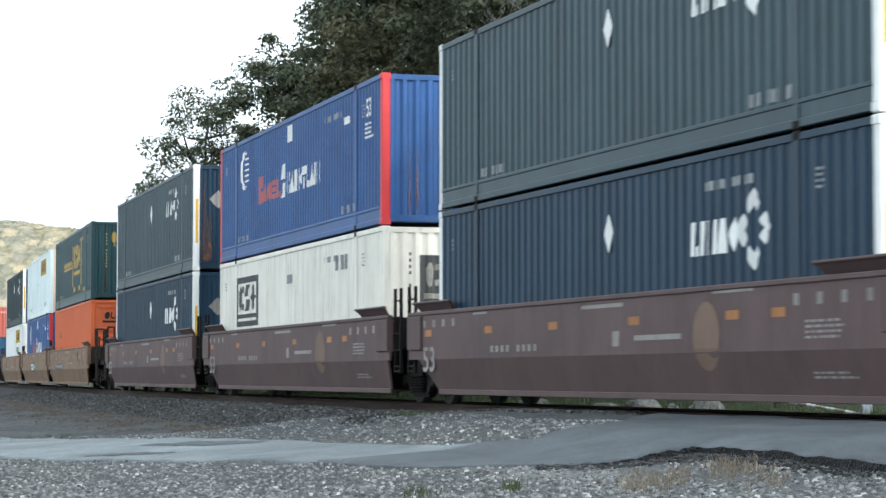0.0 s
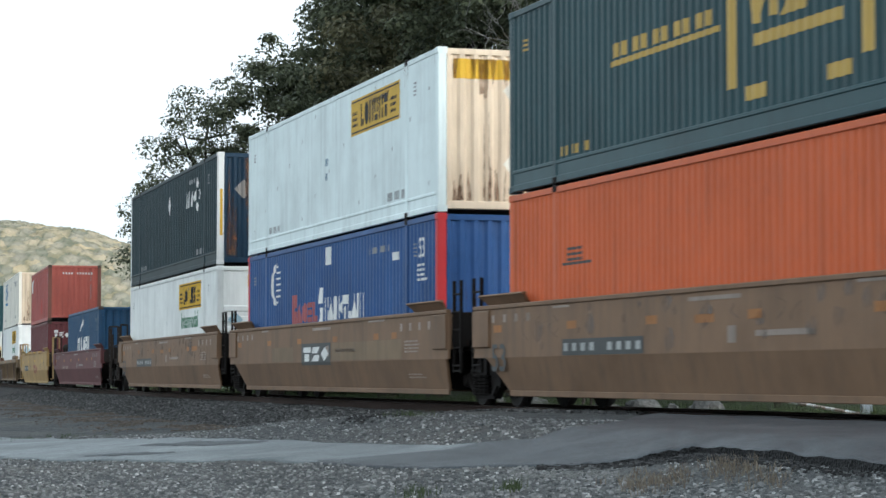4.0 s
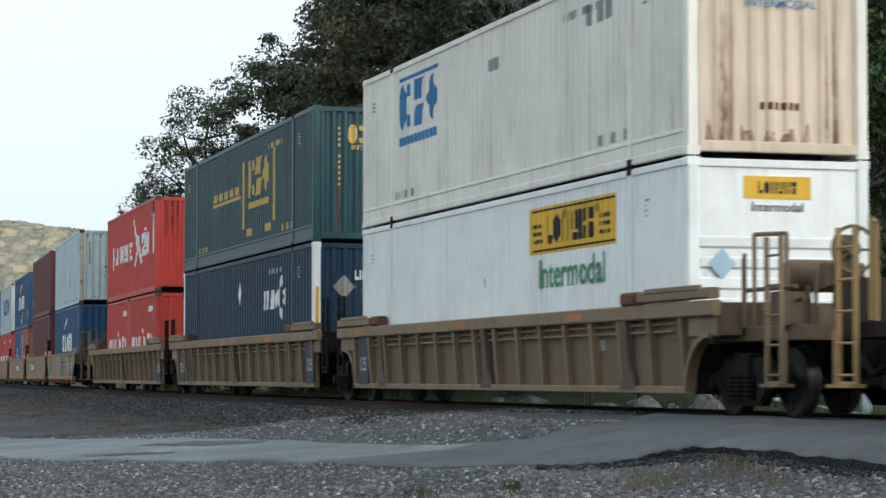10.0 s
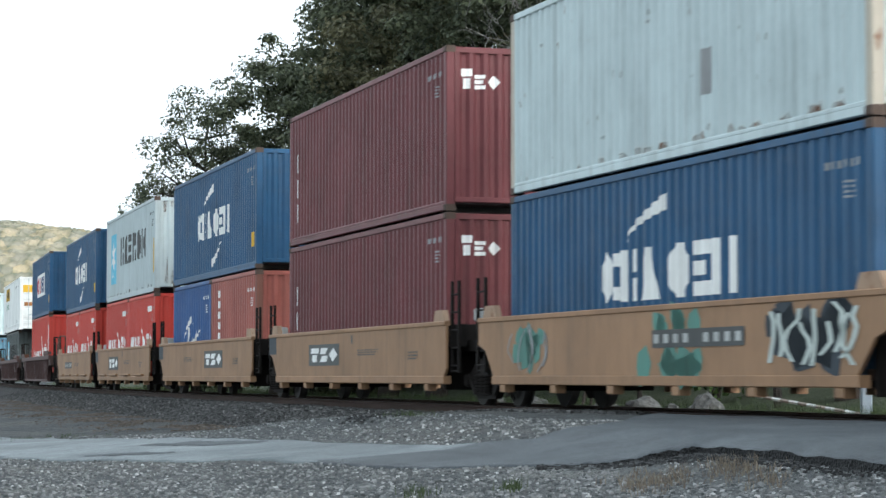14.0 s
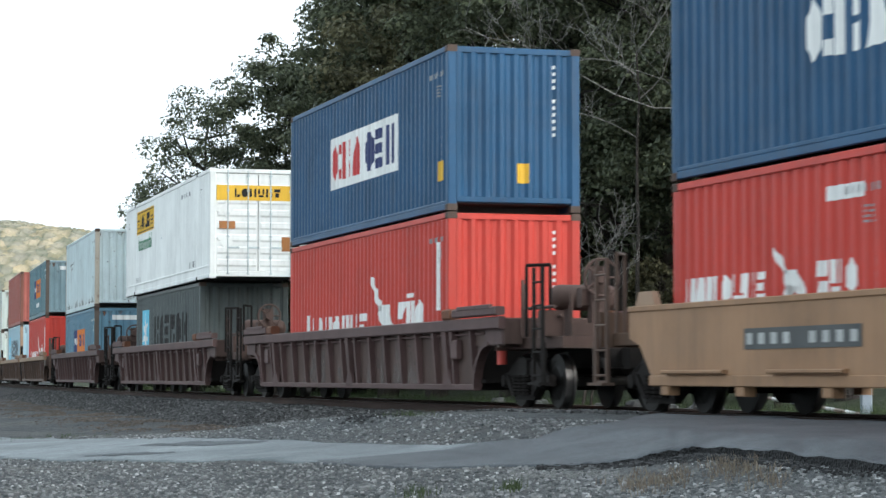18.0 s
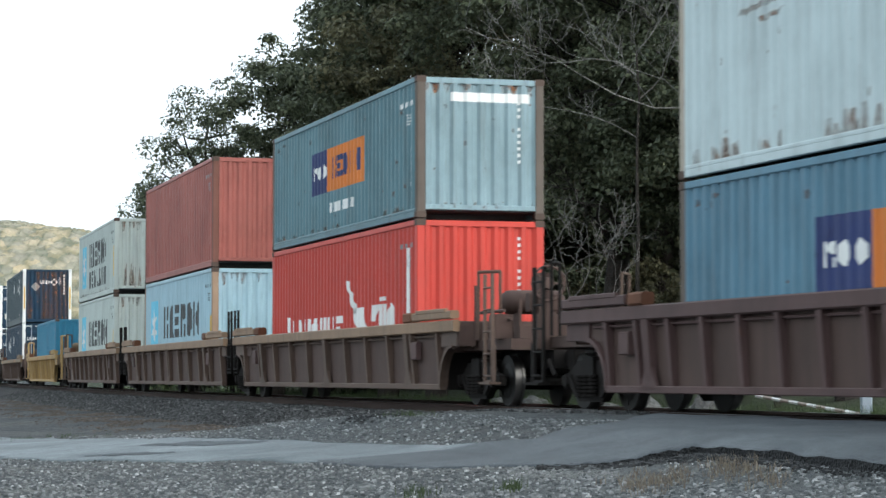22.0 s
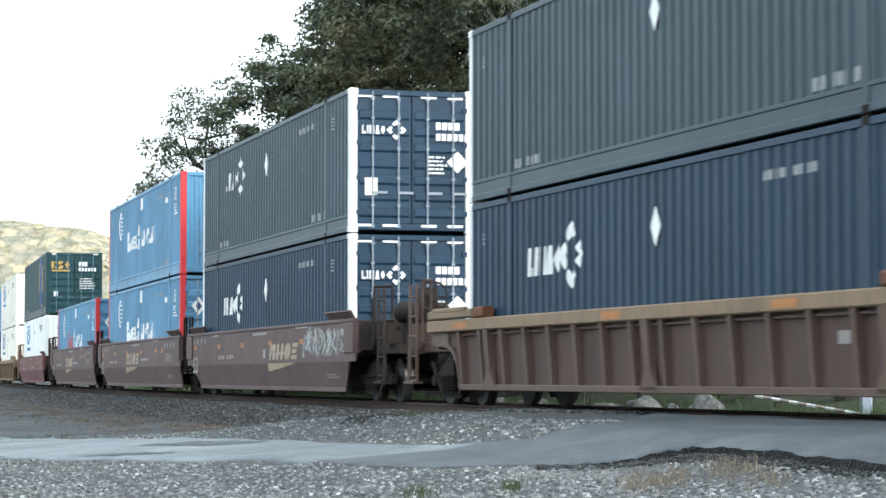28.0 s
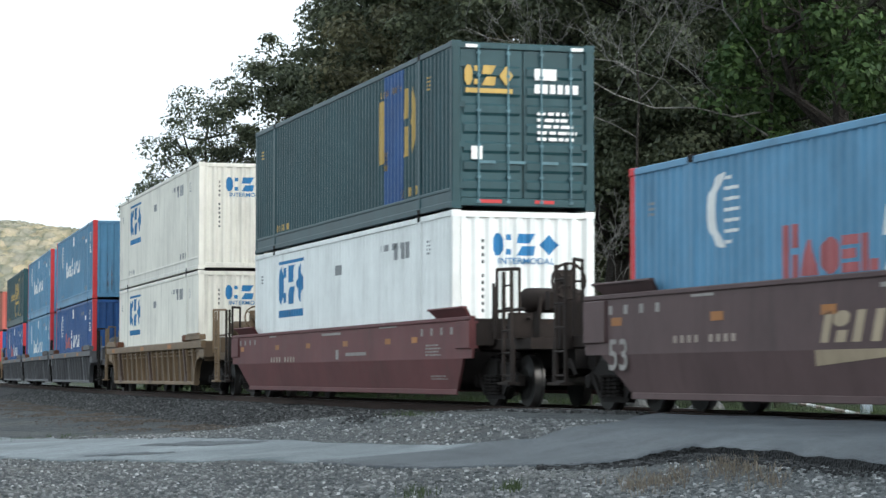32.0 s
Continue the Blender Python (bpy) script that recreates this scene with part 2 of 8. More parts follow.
st_p.inputs["Roughness"].default_value = 0.33
TREAD, tr_t, tr_p = nodes_of("wheel_tread")
tr_p.inputs["Base Color"].default_value = (0.16, 0.155, 0.15, 1)
tr_p.inputs["Metallic"].default_value = 1.0
tr_p.inputs["Roughness"].default_value = 0.45
RAILRUST = painted("rail_rust", (0.055, 0.036, 0.030), 0.4, 0.5, 0.8)
TIEWOOD = painted("tie_wood", (0.075, 0.058, 0.048), 0.5, 0.1, 0.9)
BALLAST = speckled("ballast_stone", [(0.3, (0.020, 0.020, 0.021)), (0.7, (0.050, 0.048, 0.046))], 0.8, 17, bump=1.0, distance=0.06, fine_amount=0.85)
GRAVEL = speckled("gravel_lot", [(0.28, (0.044, 0.050, 0.052)), (0.5, (0.068, 0.075, 0.078)), (0.75, (0.100, 0.100, 0.094))], 0.35, 34, bump=0.9, distance=0.05, fine_amount=0.75, mid=2.6)
ASPHALT = speckled("asphalt", [(0.25, (0.075, 0.090, 0.097)), (0.5, (0.112, 0.133, 0.142)), (0.75, (0.155, 0.180, 0.190))], 0.3, 70, rough=0.62, bump=0.35, distance=0.01, fine_amount=0.4, mid=0.9)
NEW_ASPHALT = speckled("new_asphalt", [(0.25, (0.032, 0.039, 0.045)), (0.75, (0.059, 0.070, 0.079))], 0.35, 55, rough=0.6, bump=0.5, distance=0.012, fine_amount=0.6, mid=1.4)
ROCK = speckled("pale_rock", [(0.3, (0.05, 0.052, 0.052)), (0.7, (0.125, 0.125, 0.12))], 3, 14, bump=0.6)
BARK = speckled("bark", [(0.3, (0.018, 0.015, 0.013)), (0.7, (0.045, 0.038, 0.032))], 4, 20, bump=0.8)
DEADWOOD = speckled("dead_wood", [(0.3, (0.120, 0.115, 0.106)), (0.7, (0.230, 0.220, 0.205))], 4, 20, bump=0.5)
LEAF = {
    "deep": leafy("leaf_deep", (0.040, 0.052, 0.034), (0.145, 0.162, 0.102), 0.30),
    "mid": leafy("leaf_mid", (0.042, 0.064, 0.032), (0.140, 0.180, 0.086), 0.34),
    "fresh": leafy("leaf_fresh", (0.024, 0.052, 0.017), (0.080, 0.130, 0.042), 0.3),
    "olive": leafy("leaf_olive", (0.064, 0.066, 0.040), (0.170, 0.160, 0.094), 0.32),
}
GRASS = leafy("grass_blade", (0.030, 0.050, 0.020), (0.062, 0.085, 0.036), 0.2)
STRAW = leafy("dry_grass", (0.10, 0.082, 0.066), (0.20, 0.170, 0.140), 0.15)


# ---- mesh building ----
class MB:
    def __init__(self):
        self.v, self.f = [], []

    def hexa(self, p):
        """Eight corners: four below, four above, both round in the same sense."""
        n = len(self.v)
        self.v += p
        self.f += [(n + 3, n + 2, n + 1, n), (n + 4, n + 5, n + 6, n + 7), (n, n + 1, n + 5, n + 4), (n + 1, n + 2, n + 6, n + 5), (n + 2, n + 3, n + 7, n + 6), (n + 3, n, n + 4, n + 7)]
        return self

    def box(self, x0, x1, y0, y1, z0, z1):
        return self.hexa([(x0, y0, z0), (x1, y0, z0), (x1, y1, z0), (x0, y1, z0), (x0, y0, z1), (x1, y0, z1), (x1, y1, z1), (x0, y1, z1)])

    def bbox(self, x0, x1, y0, y1, z0, z1, b=0.012):
        """A box with its long edges chamfered, along its longest side."""
        d = (x1 - x0, y1 - y0, z1 - z0)
        a = d.index(max(d))
        lo = ((y0, z0), (x0, z0), (x0, y0))[a]
        hi = ((y1, z1), (x1, z1), (x1, y1))[a]
        (p0, q0), (p1, q1) = lo, hi
        poly = [(p0 + b, q0), (p1 - b, q0), (p1, q0 + b), (p1, q1 - b), (p1 - b, q1), (p0 + b, q1), (p0, q1 - b), (p0, q0 + b)]
        ends = ((x0, x1), (y0, y1), (z0, z1))[a]
        return self.prism(poly, a, *ends)

    def prism(self, poly, axis, a, b):
        """A polygon in the other two axes, drawn from a to b along the axis."""
        n, k = len(self.v), len(poly)
        for w in (a, b):
            for p, q in poly:
                self.v.append(((w, p, q), (p, w, q), (p, q, w))[axis])
        fwd = tuple(range(n, n + k))
        back = tuple(range(n + 2 * k - 1, n + k - 1, -1))
        sides = [(n + (i + 1) % k, n + i, n + k + i, n + k + (i + 1) % k) for i in range(k)]
        area = sum(poly[i][0] * poly[(i + 1) % k][1] - poly[(i + 1) % k][0] * poly[i][1] for i in range(k))
        flip = (area > 0) == (axis != 1)
        faces = [tuple(reversed(fwd)), tuple(reversed(back))] + sides
        if not flip:
            faces = [tuple(reversed(f)) for f in faces]
        else:
            faces = [tuple(reversed(fwd)), tuple(reversed(back))] + [tuple(reversed(f)) for f in sides]
        if not flip:
            faces = [fwd, back] + sides
        self.f += faces
        return self

    def cyl(self, p0, p1, r0, r1=None, n=8, caps=True):
        r1 = r0 if r1 is None else r1
        a, b = Vector(p0), Vector(p1)
        d = (b - a).normalized()
        e = d.orthogonal().normalized()
        g = d.cross(e)
        k = len(self.v)
        for c, r in ((a, r0), (b, r1)):
            for i in range(n):
                w = 2 * math.pi * i / n
                self.v.append(tuple(c + r * (math.cos(w) * e + math.sin(w) * g)))
        self.f += [(k + i, k + (i + 1) % n, k + n + (i + 1) % n, k + n + i) for i in range(n)]
        if caps:
            self.f += [tuple(range(k + n - 1, k - 1, -1)), tuple(range(k + n, k + 2 * n))]
        return self

    def sheet(self, line, z0, z1, turn=False):
        """An upright sheet over a plan line of (x, y)."""
        n = len(self.v)
        for x, y in line:
            self.v += [(x, y, z0), (x, y, z1)]
        for i in range(len(line) - 1):
            q = (n + 2 * i, n + 2 * i + 2, n + 2 * i + 3, n + 2 * i + 1)
            self.f.append(tuple(reversed(q)) if turn else q)
        return self

    def mesh(self, name, mat, smooth=False):
        m = bpy.data.meshes.new(name)
        m.from_pydata(self.v, [], self.f)
        if mat:
            m.materials.append(mat)
        if smooth:
            m.polygons.foreach_set("use_smooth", [True] * len(m.polygons))
        m.update()
        return m


MESHES = {}


def shared(key, name, mat, make, smooth=False):
    """One mesh for all parts of a key and a material."""
    k = (key, mat.name)
    if k not in MESHES:
        mb = MB()
        make(mb)
        MESHES[k] = mb.mesh(name, mat, smooth)
    return MESHES[k]


def child(name, mesh, parent, label="", m=None):
    ob = new(name, mesh)
    ob.parent = parent
    if m is not None:
        ob.matrix_local = m
    if label:
        ob["label"] = label
    return ob


def part(name, mb, mat, parent, label="", smooth=False):
    return child(name, mb.mesh(name, mat, smooth), parent, label)


def thing(name, label, category, group="", kind=""):
    ob = new(name)
    ob.empty_display_size = 0.2
    return tagged(ob, label, category, group, kind)


# ---- ground, road, track bed ----
def ticks(fine0, fine1, gap, far):
    out = list(np.arange(fine0, fine1 + gap / 2, gap))
    d, a, b = gap, fine0, fine1
    while b < far:
        d *= 1.35
        a -= d
        b += d
        out = [a] + out + [b]
    return out


def build_ground():
    xs, ys = ticks(-26, 30, 0.45, 3500), ticks(6, 110, 0.45, 4500)
    v = [(x, y, ground_z(x, y)) for y in ys for x in xs]
    n = len(xs)
    f = [(j * n + i, j * n + i + 1, (j + 1) * n + i + 1, (j + 1) * n + i) for j in range(len(ys) - 1) for i in range(n - 1)]
    # gravel on the camera's side, rough grass behind the line
    mesh = bpy.data.meshes.new("ground")
    mesh.from_pydata(v, [], f)
    mesh.materials.append(GRAVEL)
    mesh.materials.append(TURF)
    idx = []
    for q in f:
        c = v[q[0]]
        s, u = along(c[0], c[1])
        idx.append(1 if u < -2.6 or u > 60 else 0)
    mesh.polygons.foreach_set("material_index", idx)
    mesh.polygons.foreach_set("use_smooth", [True] * len(f))
    return tagged(new("ground", mesh), "grey gravel lot with rough grass beyond the track", "ground", kind="structure")


TURF = speckled("turf", [(0.3, (0.024, 0.034, 0.016)), (0.7, (0.050, 0.060, 0.032))], 1.2, 25, bump=0.8, distance=0.08)
BROKEN_EDGE = speckled("broken_asphalt_edge", [(0.3, (0.010, 0.011, 0.012)), (0.7, (0.030, 0.031, 0.032))], 5, 40, bump=1.0, distance=0.03, fine_amount=0.8)
build_ground()


def strip(name, stations, mat, label, category):
    """A sheet over rows of points."""
    n = len(stations[0])
    v = [p for row in stations for p in row]
    f = [(j * n + i, j * n + i + 1, (j + 1) * n + i + 1, (j + 1) * n + i) for j in range(len(stations) - 1) for i in range(n - 1)]
    mesh = bpy.data.meshes.new(name)
    mesh.from_pydata(v, [], f)
    mesh.materials.append(mat)
    mesh.polygons.foreach_set("use_smooth", [True] * len(f))
    return tagged(new(name, mesh), label, category, kind="structure")


BED = ((-3.4, -0.62), (-2.9, -0.5), (-1.95, -0.2), (-1.6, -0.16), (1.6, -0.16), (1.95, -0.2), (2.9, -0.5), (3.4, -0.62))


def bed_z(u, s):
    return RAIL + curve_of(BED, u) + 0.03 * noise.noise((s * 1.7, u * 2.5, 1))


us = np.concatenate([np.linspace(-3.4, -1.6, 5), np.linspace(-0.8, 0.8, 3), np.linspace(1.6, 3.4, 13)])
ss = np.concatenate([np.arange(-260, -40, 8.0), np.arange(-40, 90, 0.35), np.arange(90, 760, 8.0)])
strip("track_bed", [[(*beside(s, u), bed_z(u, s)) for u in us] for s in ss], BALLAST, "ballast shoulder of crushed grey stone under the track", "track bed")


def build_rail(u):
    """A rail: head, web and foot drawn along the line, in one piece."""
    sec = [(-0.07, -0.172), (0.07, -0.172), (0.07, -0.16), (0.012, -0.14), (0.012, -0.045), (0.037, -0.035), (0.037, -0.006), (0.03, 0.0), (-0.03, 0.0), (-0.037, -0.006), (-0.037, -0.035), (-0.012, -0.045), (-0.012, -0.14), (-0.07, -0.16)]
    ob = thing("rail", "rusty steel rail with a shiny worn head", "rail", "rails of the track", "structure")
    for name, idx, mat in (("rail_body", None, RAILRUST), ("rail_head", (6, 7, 8, 9), STEEL)):
        mb = MB()
        k = len(sec) if idx is None else 4
        rows = np.concatenate([np.arange(-260, -40, 6.0), np.arange(-40, 100, 1.5), np.arange(100, 760, 6.0)])
        for s in rows:
            for du, z in (sec if idx is None else [(0.033, 0.0005), (0.03, 0.003), (-0.03, 0.003), (-0.033, 0.0005)]):
                mb.v.append((*beside(s, u + du), RAIL + z - 0.003))
        for j in range(len(rows) - 1):
            for i in range(k):
                if idx is not None and i == 3:
                    continue
                mb.f.append((j * k + i, j * k + (i + 1) % k, (j + 1) * k + (i + 1) % k, (j + 1) * k + i))
        part(name, mb, mat, ob)


build_rail(0.755)
build_rail(-0.755)

# road: front and back edges by s and u, from the far end past the crossing
ROAD = [(-26, 62, -36, 98), (-12.5, 42, -18, 64), (-6.02, 32.0, -8.42, 44.72), (-3.66, 28.55, -4.63, 36.05), (-1.92, 26.24, -2.29, 31.29), (-0.78, 23.98, -0.92, 28.43), (0.08, 22.58, 0.09, 26.08), (0.86, 21.88, 0.99, 25.12), (1.35, 21.37, 2.12, 27.48), (1.82, 20.82, 2.93, 32.05), (2.24, 20.62, 3.28, 31.11), (2.79, 18.96, 4.0, 28.82), (3.24, 17.31, 4.92, 25.96), (5.2, 12.5, 7.45, 18.15)]


def build_road():
    rows = []
    n = 40
    pts = []
    for (fx, fy, bx, by), (fx2, fy2, bx2, by2) in zip(ROAD, ROAD[1:]):
        for i in range(12):
            k = i / 12
            pts.append((fx + (fx2 - fx) * k, fy + (fy2 - fy) * k, bx + (bx2 - bx) * k, by + (by2 - by) * k))
    pts.append(ROAD[-1])
    for j, (fx, fy, bx, by) in enumerate(pts):
        row = []
        wob = 0.18 * noise.noise((j * 0.55, 0, 3)) + 0.12 * noise.noise((j * 1.9, 5, 3))
        wob2 = 0.2 * noise.noise((j * 0.6, 9, 3))
        for i in range(n + 1):
            k = i / n
            kk = k * (1 - 0.02) + (0.012 + 0.004 * (1 - k)) * wob
            x, y = fx + (bx - fx) * kk, fy + (by - fy) * kk
            e = min(1, (k + 0.04) * 10, (1 - k) * 14)
            lip = 0.06 * step(1.3, 2.1, fx) * step(0.4, 0.0, k) * (1 + 0.5 * noise.noise((j * 0.31, 2, 0)))
            if i == 0:
                row.append((x, y, ground_z(x, y) - 0.12))
            if k < 0.1:
                lip += 0.014 * noise.noise((j * 0.9, k * 60, 0))
            row.append((x, y, ground_z(x, y) + 0.005 + 0.03 * e + lip))
        rows.append(row)
    road = strip("road", rows, ASPHALT, "weathered pale grey asphalt road rising dark to a level crossing", "road")
    road.data.materials.append(NEW_ASPHALT)
    road.data.materials.append(BROKEN_EDGE)
    for q in road.data.polygons:
        c = q.center
        if q.index % (n + 1) == 0 and c.x > 0.9:
            q.material_index = 2
            q.use_smooth = False
            continue
        back = (q.index % (n + 1)) / n
        if c.x / c.y + 0.014 * noise.noise((c.x * 0.5, c.y * 1.6, 2)) > -0.056 + 0.075 * back:
            q.material_index = 1


build_road()


def stones(name, count, place, size, mat, label, seed):
    """Loose stones: small uneven lumps, one object."""
    r = random.Random(seed)
    mb_v, mb_f = [], []
    base = [(-0.8, -0.8, -0.6), (0.8, -0.8, -0.6), (0.8, 0.8, -0.6), (-0.8, 0.8, -0.6), (-0.6, -0.6, 0.7), (0.6, -0.6, 0.7), (0.6, 0.6, 0.7), (-0.6, 0.6, 0.7)]
    fac = [(4, 5, 6, 7), (0, 1, 5, 4), (1, 2, 6, 5), (2, 3, 7, 6), (3, 0, 4, 7)]
    for _ in range(count):
        got = place(r)
        if got is None:
            continue
        x, y, z = got
        a = size[0] + (size[1] - size[0]) * r.random() ** 2.2
        w = r.uniform(0, 6.28)
        c, s = math.cos(w), math.sin(w)
        n = len(mb_v)
        for px, py, pz in base:
            q = a * r.uniform(0.55, 1.25)
            px, py = px * q, py * q * 0.8
            mb_v.append((x + c * px - s * py, y + s * px + c * py, z + pz * a * r.uniform(0.35, 0.95) + a * 0.12))
        mb_f += [tuple(n + i for i in f) for f in fac]
    mesh = bpy.data.meshes.new(name)
    mesh.from_pydata(mb_v, [], mb_f)
    mesh.materials.append(mat)
    return tagged(new(name, mesh), label, "stones", kind="stuff")


def island_stone(name, dark, light):
    m, t, p = nodes_of(name)
    g = t.nodes.new("ShaderNodeNewGeometry")
    r = ramp(t, g.outputs["Random Per Island"], [(0.0, dark), (0.5, tuple(a + (b - a) * 0.22 for a, b in zip(dark, light))), (0.93, tuple(a + (b - a) * 0.48 for a, b in zip(dark, light))), (1.0, light)])
    n = noise_node(t, 25, 4)
    c = mixed(t, 0.5, r.outputs["Color"], ramp(t, n.outputs["Fac"], [(0.3, (0.6, 0.6, 0.6)), (0.7, (1.3, 1.3, 1.3))]).outputs["Color"], "MULTIPLY")
    link(t, c, p.inputs["Base Color"])
    p.inputs["Roughness"].default_value = 0.85
    return m


def on_bed(r):
    s = r.uniform(-13, 16) if r.random() < 0.5 else r.uniform(10, 75)
    u = r.uniform(0.95, 3.3)
    if s < -4 and u > 1.6 + (s + 13) * 0.25:
        return None
    return (*beside(s, u), max(bed_z(u, s), ground_z(*beside(s, u))))


def in_road(x, y):
    for (fx, fy, bx, by), (fx2, fy2, bx2, by2) in zip(ROAD, ROAD[1:]):
        q = [(fx, fy), (fx2, fy2), (bx2, by2), (bx, by)]
        sg = [(q[(i + 1) % 4][0] - q[i][0]) * (y - q[i][1]) - (q[(i + 1) % 4][1] - q[i][1]) * (x - q[i][0]) for i in range(4)]
        if all(v >= 0 for v in sg) or all(v <= 0 for v in sg):
            return True
    return False


def on_lot(r):
    y = 13.5 + 30 * r.random() ** 2.2
    x = r.uniform(-0.2, 0.2) * y
    s, u = along(x, y)
    if u < 3.2 or in_road(x, y):
        return None
    return x, y, ground_z(x, y)


stones("ballast_stones", 46000, on_bed, (0.02, 0.055), island_stone("ballast_lump", (0.014, 0.015, 0.016), (0.21, 0.21, 0.205)), "loose crushed grey ballast stones", 11)
stones("gravel_stones", 90000, on_lot, (0.006, 0.032), island_stone("gravel_lump", (0.040, 0.046, 0.048), (0.42, 0.43, 0.43)), "loose grey gravel of mixed sizes", 12)


def at_road_edge(r):
    k = r.uniform(7.0, 12.6)
    if r.random() < 0.5:
        k = r.uniform(9.6, 11.2)
    i = int(k)
    a, b = ROAD[i], ROAD[i + 1]
    f = k - i
    x, y = a[0] + (b[0] - a[0]) * f, a[1] + (b[1] - a[1]) * f
    w = r.gauss(-0.15, 0.14)
    bx, by = a[2] + (b[2] - a[2]) * f, a[3] + (b[3] - a[3]) * f
    d = math.hypot(bx - x, by - y)
    x, y = x + (bx - x) / d * w, y + (by - y) / d * w
    return x, y, ground_z(x, y)


stones("broken_asphalt", 3200, at_road_edge, (0.006, 0.045), island_stone("asphalt_lump", (0.010, 0.011, 0.012), (0.05, 0.052, 0.054)), "crumbled dark asphalt along the road edge", 13)


def on_earth(r):
    s, u = r.uniform(2, 62), r.gauss(4.1, 0.8)
    if noise.noise((s * 0.35, u * 0.9, 8)) < -0.05 or u < 2.7:
        return None
    x, y = beside(s, u)
    return None if in_road(x, y) else (x, y, ground_z(x, y) - 0.006)


def dark_spots(r):
    px, py = r.choice(((627, 767), (610, 764), (650, 769), (640, 799), (690, 795)))
    d = 55 if py < 780 else 27
    x, y = (px - 784 + r.gauss(0, 18)) / 4162.5 * d, 0
    y = (EYE - RAIL + 0.55) / ((py + r.gauss(0, 2.5) - 661) / 4162.5)
    x = (px - 784 + r.gauss(0, 22)) / 4162.5 * y
    return x, y, ground_z(x, y)


stones("earth_crumbs", 26000, on_earth, (0.012, 0.05), island_stone("earth_lump", (0.058, 0.047, 0.038), (0.17, 0.142, 0.115)), "brown earth crumbs and leaf litter beside the ballast", 14)
stones("tar_crumbs", 500, dark_spots, (0.02, 0.05), island_stone("tar_lump", (0.012, 0.013, 0.014), (0.035, 0.036, 0.038)), "dark tar crumbs in the gravel", 15)


def ground_at(px, py):
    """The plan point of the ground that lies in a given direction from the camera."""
    y = 30.0
    for _ in range(12):
        x = (px - 784) / 4162.5 * y
        y = (EYE - ground_z(x, y)) / ((py - 661) / 4162.5)
    return (px - 784) / 4162.5 * y, y


def tar_seam(x0, y0, x1, y1, wide, seed):
    """A long thin repair of dark tar on the road, uneven along its edges."""
    (ax, ay), (bx, by) = ground_at(x0, y0), ground_at(x1, y1)
    d = math.hypot(bx - ax, by - ay)
    nx, ny = -(by - ay) / d, (bx - ax) / d
    rows = []
    n = 36
    for i in range(n + 1):
        k = i / n
        w = wide * math.sin(math.pi * min(1, max(0.02, k))) ** 0.5 * (1 + 0.7 * noise.noise((k * 9, seed, 0)))
        m = 0.25 * wide * noise.noise((k * 5, seed, 7))
        row = []
        for f in (-1, 0, 1):
            x, y = ax + (bx - ax) * k + nx * (m + w * f), ay + (by - ay) * k + ny * (m + w * f)
            row.append((x, y, ground_z(x, y) + 0.041))
        rows.append(row)
    ob = strip("tar_patch", rows, TAR, "dark uneven tar repair on the asphalt", "road patch")
    ob["group"] = "tar repairs on the road"


def pale_streak(r):
    """Fine pale grit washed out in front of the road edge."""
    px = r.uniform(900, 1180)
    y = 21.2 - 0.005 * (px - 900) + r.gauss(0, 0.4)
    x = (px - 784) / 4162.5 * y
    return None if in_road(x, y) else (x, y, ground_z(x, y))


stones("pale_grit", 7000, pale_streak, (0.005, 0.012), island_stone("pale_grit_lump", (0.10, 0.105, 0.105), (0.30, 0.30, 0.29)), "pale fine grit beside the road edge", 16)
TAR = speckled("tar", [(0.3, (0.040, 0.046, 0.051)), (0.7, (0.070, 0.080, 0.088))], 1.5, 60, rough=0.75, bump=0.3, distance=0.01)
tar_seam(255, 789, 470, 785, 0.30, 1)
tar_seam(150, 808, 310, 805, 0.22, 2)


# ---- containers ----
# The origin is the middle of the underside; +x is the end that leads, -y the side towards the camera.
def profile(length, pitch, deep):
    """Corrugation along a length: (place, depth behind the outer face)."""
    n = max(2, round(length / pitch))
    p = length / n
    out = []
    for i in range(n):
        a = -length / 2 + i * p
        out += [(a, 0.0), (a + 0.27 * p, 0.0), (a + 0.5 * p, deep), (a + 0.77 * p, deep)]
    return out + [(length / 2, 0.0)]


def clipped(poly, a, b):
    """The piece of a convex polygon between two upright lines."""
    for edge, sign in ((a, 1), (b, -1)):
        res = []
        for i in range(len(poly)):
            p, q = poly[i], poly[(i + 1) % len(poly)]
            ip, iq = sign * (p[0] - edge) >= 0, sign * (q[0] - edge) >= 0
            if ip:
                res.append(p)
            if ip != iq:
                k = (edge - p[0]) / (q[0] - p[0])
                res.append((edge, p[1] + k * (q[1] - p[1])))
        poly = res
        if len(poly) < 3:
            return []
    return poly


SMALL = ("small_print", "stencil", "graffiti", "logo", "sign_block", "globe", "star", "stroke", "script", "mark", "door_mark", "streak", "rust_spot", "soot", "emblem", "reflective_strip")


